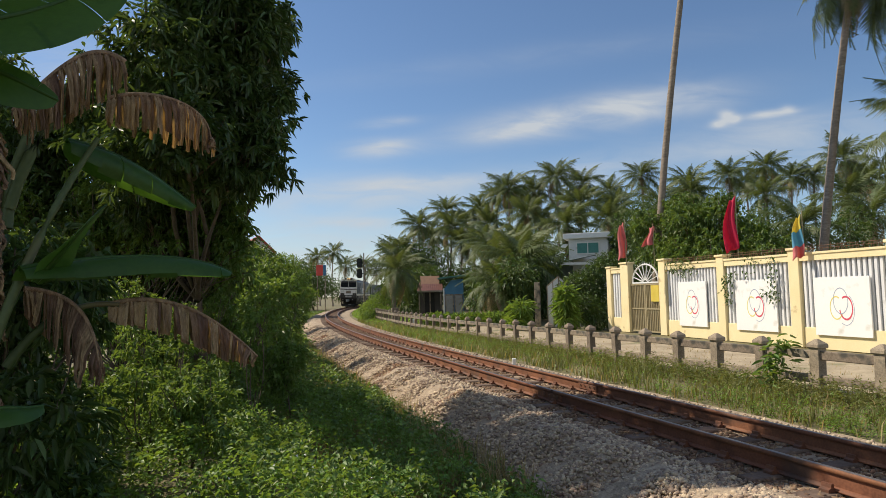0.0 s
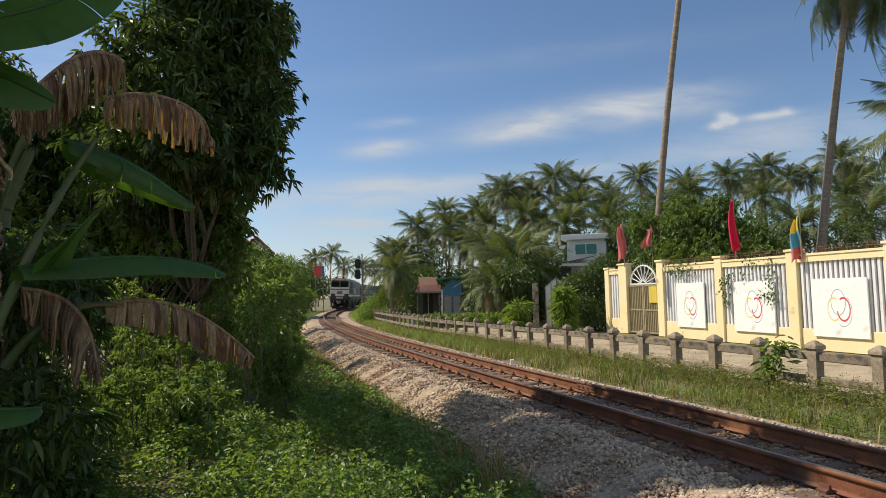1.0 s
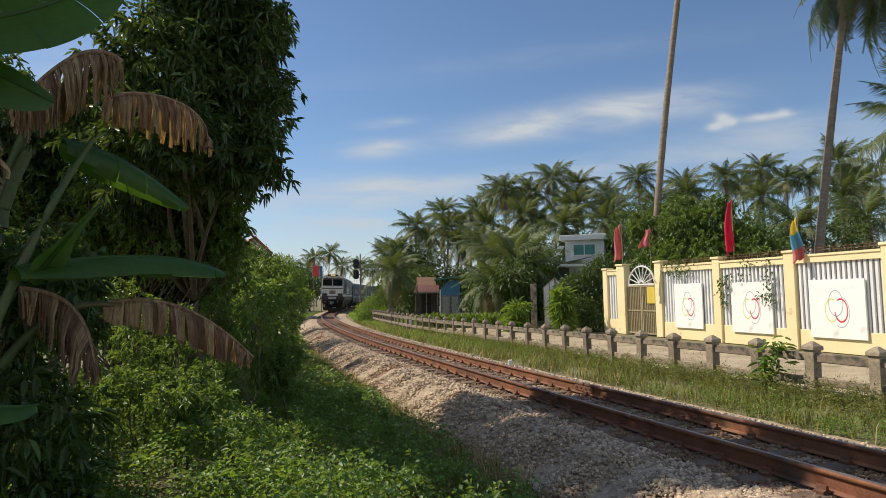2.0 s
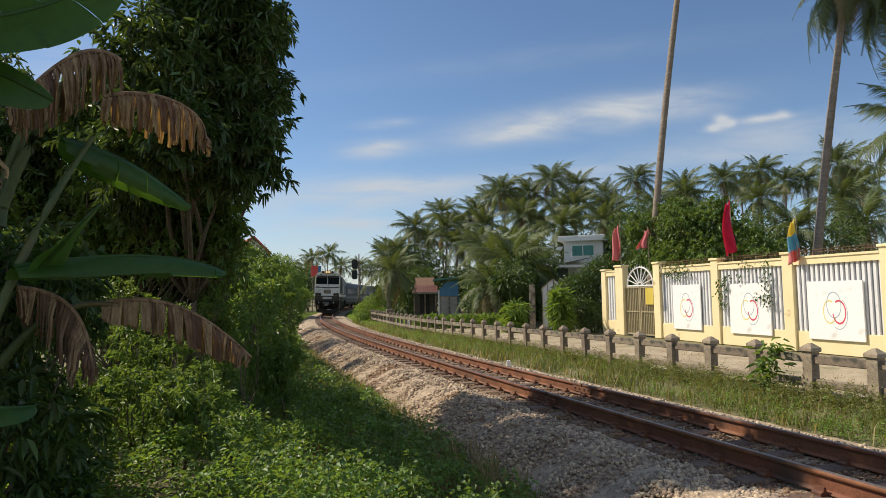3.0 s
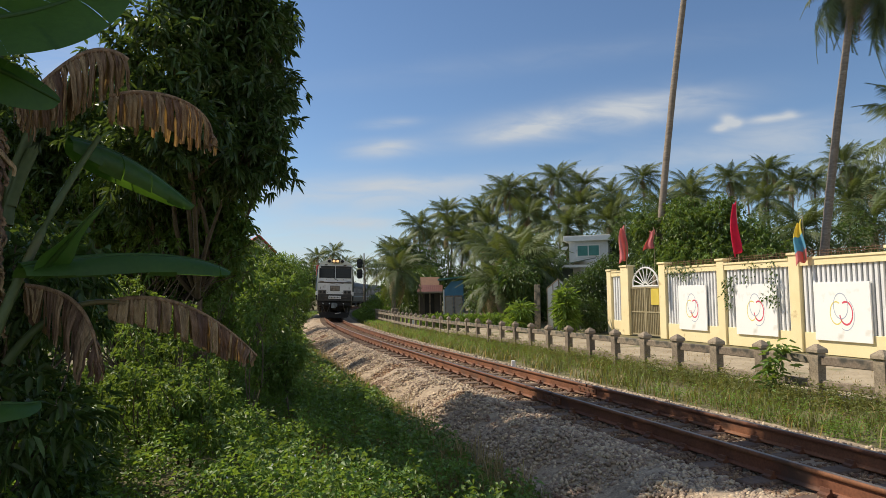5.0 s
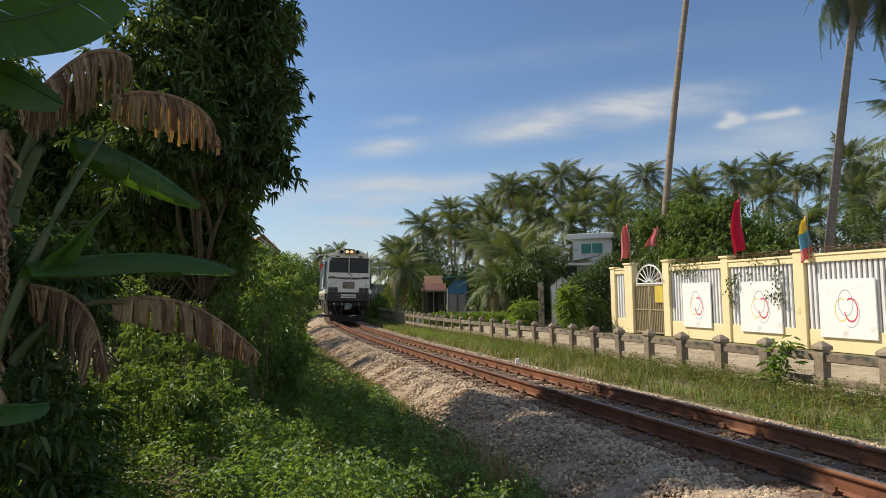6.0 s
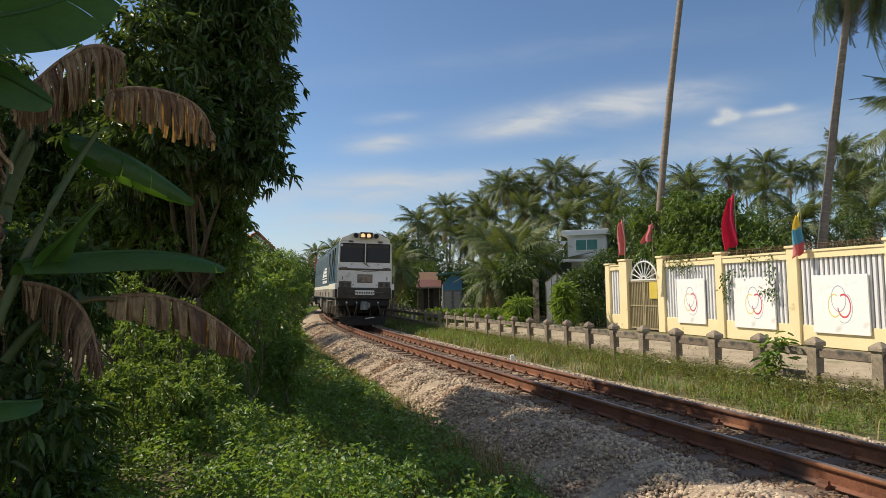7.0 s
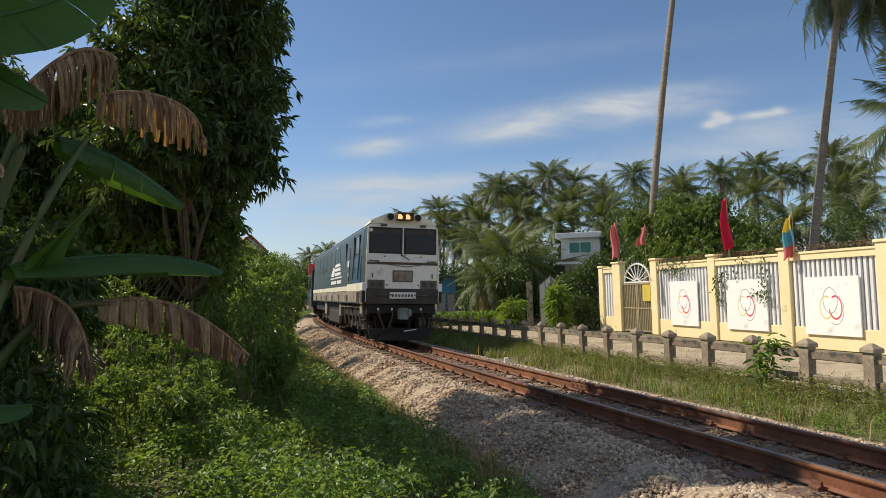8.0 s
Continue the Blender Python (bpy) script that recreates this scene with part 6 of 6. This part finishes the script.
        part("pane", boxes((s * 0.06, -0.042, 2.99, s * 1.09, -0.036, 3.75)), M["window"], f)
        part("sun_visor", boxes((s * 0.10, -0.0445, 3.60, s * 1.06, -0.0425, 3.75)), M["bumper"], f)
        bm = bmesh.new()
        rod(bm, (s * 0.06, -0.06, 2.86), (s * 0.10, -0.06, 3.5), 0.012, sides=5)
        rod(bm, (s * 0.0 - 0.06, -0.06, 2.90), (0.22, -0.07, 2.74), 0.014, sides=5)
        part("wiper", bm, M["black"], t)
        rec = part("lamp_recess", boxes((s * 0.60, -0.035, 1.80, s * 1.16, -0.01, 2.08), bevel=0.008), M["locogrey"], t, "dark lamp recess")
        for k in (0.74, 1.0):
            bm = bmesh.new()
            rod(bm, (s * k, -0.05, 1.94), (s * k, -0.03, 1.94), 0.085, sides=14)
            part("marker_lamp", bm, M["lens"], rec)
        part("corner_block", boxes((s * (F - 0.02), -0.05, 1.72, s * (W + 0.02), 0.30, 1.98), bevel=0.012), M["locowhite"], t, "white corner block")
        part("corner_step", boxes((s * (F + 0.02), -0.04, 1.34, s * (W + 0.016), 0.25, 1.70), bevel=0.01), M["black"], t)
        bm = bmesh.new()
        rod(bm, (s * 0.38, -0.12, 1.60), (s * 0.86, -0.12, 1.58), 0.018, sides=6)
        for k in (0.38, 0.86):
            rod(bm, (s * k, -0.12, 1.59), (s * k, -0.04, 1.59), 0.014, sides=5)
        part("bumper_rail", bm, M["locogrey"], t)
        bm = bmesh.new()
        rod(bm, (s * 1.12, -0.07, 2.70), (s * 0.80, -0.07, 2.69), 0.022, sides=6)
        rod(bm, (s * 1.12, -0.07, 2.70), (s * 1.12, -0.01, 2.70), 0.02, sides=6)
        part("ledge_grip", bm, M["locogrey"], t)
        bm = bmesh.new()
        for a, b in (((1.0, 2.15), (1.0, 2.30)), ((0.55, 1.92), (0.50, 1.92)), ((0.62, 2.84), (0.58, 2.86))):
            rod(bm, (s * a[0], -0.05, a[1]), (s * b[0], -0.03, b[1]), 0.02, sides=6)
        part("lifting_eye", bm, M["locogrey"], t)
        part("eyebrow_lamp", boxes((s * 0.56, -0.12, 3.84, s * 0.76, 0.0, 3.91), bevel=0.02), M["locogrey"], t)
    bm = bmesh.new()
    rod(bm, (-1.08, -0.05, 3.70), (-1.08, -0.03, 3.70), 0.06, sides=14)
    part("clearance_lamp", bm, M["white"], t, "small round white lamp")
    bm = bmesh.new()
    rod(bm, (-0.62, -0.04, 2.60), (0.1, -0.045, 2.52), 0.012, sides=5)
    rod(bm, (0.1, -0.045, 2.52), (0.62, -0.04, 2.58), 0.012, sides=5)
    part("cable", bm, M["locogrey"], t)
    part("waist_ledge", boxes((-F + 0.03, -0.07, 2.66, F - 0.03, -0.02, 2.70), bevel=0.010), M["locowhite"], t)
    # darker grey wedge along the underside of the ledge
    bm = bmesh.new()
    prism(bm, [(-0.07, 2.66), (-0.02, 2.58), (-0.02, 2.66)], "x", -F + 0.03, F - 0.03)
    part("ledge_flange", bm, M["locogrey"], t)
    g = part("front_grille", boxes((-0.34, -0.045, 2.02, 0.34, -0.02, 2.40), bevel=0.008), M["locogrey"], t, "framed ventilation plate")
    part("grille_plate", boxes((-0.30, -0.050, 2.06, 0.30, -0.0455, 2.36)), M["sill"], g, "beige plate")
    part("bumper", boxes((-F - 0.005, -0.045, 1.30, F + 0.005, 0.12, 1.80), bevel=0.015), M["bumper"], t, "dark grimy bumper beam")
    pl = part("number_plate", boxes((-0.44, -0.085, 1.47, 0.44, -0.046, 1.68), bevel=0.02), M["locowhite"], t, "white plate with dark bars")
    part("plate_marks", boxes(*[(-0.36 + k * 0.105, -0.089, 1.53, -0.29 + k * 0.105, -0.0855, 1.62) for k in range(7)]), M["locogrey"], pl)
    # roof, hood, headlights in deep tubes, horns
    bm = bmesh.new()
    prism(bm, [(-W + 0.22, ZT), (-W + 0.55, ZT + 0.10), (W - 0.55, ZT + 0.10), (W - 0.22, ZT)], "y", 0.6, LOCO_L - 0.1)
    part("roof", bm, M["locogrey"], t)
    bm = loft(bmesh.new(), [(-1.12, -0.05, ZT), (-1.08, -0.05, ZT + 0.10), (-0.52, 0.02, ZT + 0.36), (0.52, 0.02, ZT + 0.36), (1.08, -0.05, ZT + 0.10), (1.12, -0.05, ZT)],
              [(-1.1, 1.3, ZT), (-1.05, 1.3, ZT + 0.08), (-0.55, 1.2, ZT + 0.36), (0.55, 1.2, ZT + 0.36), (1.05, 1.3, ZT + 0.08), (1.1, 1.3, ZT)])
    part("headlight_hood", bm, M["cream"], t, "cream hood over the windscreen")
    zc = ZT + 0.24
    hb = part("headlight_box", boxes((-0.27, -0.32, zc + 0.105, 0.27, 0.10, zc + 0.125), (-0.27, -0.32, zc - 0.125, 0.27, 0.10, zc - 0.105), (-0.27, -0.32, zc - 0.105, -0.25, 0.10, zc + 0.105),
                                     (0.25, -0.32, zc - 0.105, 0.27, 0.10, zc + 0.105), (-0.012, -0.31, zc - 0.105, 0.012, 0.0, zc + 0.105), (-0.25, 0.0, zc - 0.105, 0.25, 0.02, zc + 0.105)), M["bumper"], t, "dull headlight box")
    for s in (-1, 1):
        bm = bmesh.new()
        rod(bm, (s * 0.131, -0.04, zc), (s * 0.131, -0.002, zc), 0.095, sides=18)
        part("headlight", bm, M["lamp"], hb, "lit warm headlight")
        bm = bmesh.new()
        rod(bm, (s * 0.46, -0.16, zc - 0.02), (s * 0.46, -0.05, zc - 0.02), 0.115, 0.085, sides=16)
        rod(bm, (s * 0.46, -0.05, zc - 0.02), (s * 0.46, 0.40, zc - 0.02), 0.06, sides=10)
        h = part("horn", bm, M["bumper"], t)
        bm = bmesh.new()
        rod(bm, (s * 0.46, -0.166, zc - 0.02), (s * 0.46, -0.161, zc - 0.02), 0.085, sides=14)
        part("horn_mouth", bm, M["black"], h)
    for k in range(5):
        part("roof_vent", boxes((-0.7, 3.5 + k * 2.5, ZT + 0.08, 0.7, 5.0 + k * 2.5, ZT + 0.20), bevel=0.03), M["locogrey"], t)
    # below the floor
    part("underframe", boxes((-1.12, 0.6, 0.85, 1.12, LOCO_L - 0.1, Z0)), M["black"], t)
    for s in (-1, 1):
        for y, ln, z in ((0.5, 0.45, 0.95), (5.7, 0.5, 0.75), (10.7, 0.8, 0.70)):
            part("equipment_box", boxes((s * 0.98, y, z, s * 1.24, y + ln, Z0), bevel=0.02), M["sill"], t)
        bm = bmesh.new()
        for y in (0.7, 1.5, 2.4, 3.2, 4.1, 5.2):
            rod(bm, (s * 1.10, y, 0.50), (s * 1.16, y + 0.05, 1.28), 0.035, sides=6)
        rod(bm, (s * 1.18, 0.4, 1.18), (s * 1.18, 6.2, 1.15), 0.03, sides=6)
        part("sand_pipe", bm, M["sill"], t)
        bm = bmesh.new()
        rod(bm, (s * 1.05, 0.42, 0.35), (s * 1.15, 0.42, 1.30), 0.03, sides=6)
        rod(bm, (s * 1.05, 0.85, 0.35), (s * 1.15, 0.85, 1.30), 0.03, sides=6)
        for z in (0.45, 0.75, 1.05):
            box(bm, s * 0.98, 0.40, z, s * 1.20, 0.87, z + 0.03)
        part("cab_step", bm, M["under"], t)
    bm = bmesh.new()
    prism(bm, [(-1.0, 0.16), (1.0, 0.16), (1.08, 0.50), (-1.08, 0.50)], "y", 0.20, 0.30)
    prism(bm, [(-0.95, 0.12), (0.95, 0.12), (0.55, 0.36), (-0.55, 0.36)], "y", 0.05, 0.12)
    for x in (-0.8, -0.3, 0.3, 0.8):
        rod(bm, (x, 0.25, 0.45), (x * 1.1, 0.5, 1.2), 0.04, sides=6)
    part("pilot_plate", bm, M["black"], t, "dark pilot plate under the front beam")
    part("front_beam", boxes((-1.15, 0.10, 0.98, 1.15, 0.35, 1.30), bevel=0.02), M["black"], t)
    bm = bmesh.new()
    box(bm, -0.15, -0.30, 0.86, 0.15, 0.12, 1.16, bevel=0.05)
    rod(bm, (-0.06, -0.42, 0.82), (-0.06, -0.42, 1.18), 0.17, 0.15, sides=14)
    box(bm, 0.04, -0.56, 0.88, 0.20, -0.30, 1.14, bevel=0.05)
    part("coupler", bm, M["coupler"], t, "steel-grey knuckle coupler")
    for x0, x1, z1 in ((-0.80, -0.62, 0.48), (0.62, 0.74, 0.62), (-0.35, -0.48, 0.55)):
        bm = bmesh.new()
        rod(bm, (x0, -0.02, 1.15), (x0, -0.22, 0.95), 0.026, sides=6)
        rod(bm, (x0, -0.22, 0.95), (x1, -0.20, z1), 0.026, sides=6)
        h = part("brake_hose", bm, M["bumper"], t)
        bm = bmesh.new()
        rod(bm, (x0, -0.02, 1.15), (x0, -0.08, 1.09), 0.034, sides=8)
        part("hose_cock", bm, M["white"], h, "white hose cock")
    bm = bmesh.new()
    rod(bm, (0.05, -0.10, 0.42), (0.46, -0.12, 0.48), 0.020, sides=6)
    part("coupling_lever", bm, M["locowhite"], t)
    part("fuel_tank", boxes((-1.15, 6.6, 0.36, 1.15, 10.4, 1.0), bevel=0.08), M["under"], t)
    bogie(t, 0, [1.7, 3.3, 4.9])
    bogie(t, 0, [12.1, 13.7, 15.3])
    return t


def build_coach():
    t = thing("railway_coach", None, "dark grey-blue passenger coach with a row of windows", "coach", "coaches of the train")
    W, L = 1.36, 19.6
    sec = [(-W, 1.0), (-W, 3.05), (-W + 0.25, 3.45), (-0.6, 3.72), (0.6, 3.72), (W - 0.25, 3.45), (W, 3.05), (W, 1.0)]
    bm = bmesh.new()
    prism(bm, sec, "y", 0, L)
    part("body", bm, M["coach"], t)
    for s in (-1, 1):
        part("stripe", boxes((s * W - 0.01, 0.02, 1.55, s * W + 0.01, L - 0.02, 1.75)), M["locoblue"], t)
        for k in range(10):
            y = 2.0 + k * 1.62
            w = part("window", boxes((s * W - 0.02, y, 2.05, s * W + 0.016, y + 1.05, 2.85), bevel=0.01), M["black"], t)
            part("pane", boxes((s * W - 0.02, y + 0.06, 2.11, s * W + 0.022, y + 0.99, 2.79)), M["window"], w)
        for y in (0.4, L - 1.1):
            part("door", boxes((s * W - 0.02, y, 1.05, s * W + 0.012, y + 0.7, 2.95), bevel=0.01), M["locodark"], t)
    part("underframe", boxes((-1.25, 0.1, 0.75, 1.25, L - 0.1, 1.0)), M["under"], t)
    part("equipment_box", boxes((-1.1, 6.5, 0.35, 1.1, 9.5, 0.75), bevel=0.04), M["under"], t)
    part("gangway", boxes((-0.5, -0.45, 0.95, 0.5, 0.0, 3.1), bevel=0.05), M["black"], t)
    bogie(t, 0, [1.7, 3.7])
    bogie(t, 0, [15.9, 17.9])
    return t


loco = build_loco()
coaches = [build_coach()]
for _ in range(3):
    base_count = len(WHEELS)
    c = copy_thing(coaches[0], pose(0, 0, 0))
    ws = sorted((o for o in c.children if o.name.startswith("wheelset")), key=lambda o: o.matrix_basis.translation.y)
    for o in ws:
        WHEELS.append((o, o.matrix_basis.translation.y, 0.46))
    coaches.append(c)


def front_s(t):
    """How far along the line the locomotive's front stands."""
    y = 92.46 - 10.2256 * t + 0.15849 * t * t
    return float(np.interp(y, G_Y, G_S))


def on_track(s):
    y = float(np.interp(s, G_S, G_Y))
    return Vector((float(track_x(y)), y, 0.0))


def vehicle_pose(s, a, b):
    """A vehicle whose front is at s and whose bogies run a and b metres behind it."""
    p, q = on_track(s + a), on_track(s + b)
    d = (p - q).normalized()
    o = p + d * a
    return pose(o.x, o.y, 0, 0, math.degrees(float(cant(o.y))), math.degrees(math.atan2(d.x, -d.y)))


def motions():
    times = [k * 0.25 for k in range(33)]
    walk(loco, [(t, vehicle_pose(front_s(t), 3.3, 13.7)) for t in times])
    for i, c in enumerate(coaches):
        o = LOCO_L + 0.9 + i * 20.5
        walk(c, [(t, vehicle_pose(front_s(t) + o, 2.7, 16.9)) for t in times])
    turn = np.interp(np.arange(17) * 0.5, [0, 1.0, 1.5, 3.5, 4.5, 6.0, 6.5, 7.5, 8.0], [0, -1, 0, 3, 1, 8, 11, 12, 5])
    for ob, root, seed in SWAY:
        k0 = 0.8 if seed < 5 or seed > 15 else 1.6
        rows = []
        for k in range(17):
            wave = k0 * math.sin(k * 1.1 + seed * 1.9)
            rows.append((k * 0.5, pose(*root, wave * 0.5, wave * 0.6, float(turn[k]) if seed in (8, 9) else wave)))
        walk(ob, rows)
    fine = [k / 15 for k in range(121)]
    for ob, y, r in WHEELS:
        walk(ob, [(t, pose(0, y, r, math.degrees((front_s(0) - front_s(t)) / r), 0, 0)) for t in fine])
    swing = np.interp(np.arange(17) * 0.5, [0, 0.5, 1.0, 1.5, 3.0, 3.5, 4.5, 6.0, 6.5, 7.0, 7.5, 8.0], [0, 30, 55, 65, 35, 35, 60, 30, 15, 0, 15, 42])
    for i, (c, z) in enumerate(FLAGS):
        if i == 1:
            walk(c, [(k * 0.5, pose(0, 0, z, 3 * math.sin(k * 1.3), 0, 158 + float(swing[k]))) for k in range(17)])
            continue
        walk(c, [(k * 0.5, pose(0, 0, z, 4 * math.sin(k * 1.3 + i), 3 * math.sin(k * 0.9 + i * 2), 158 + 14 * math.sin(k * 0.8 + i * 1.7))) for k in range(17)])


motions()
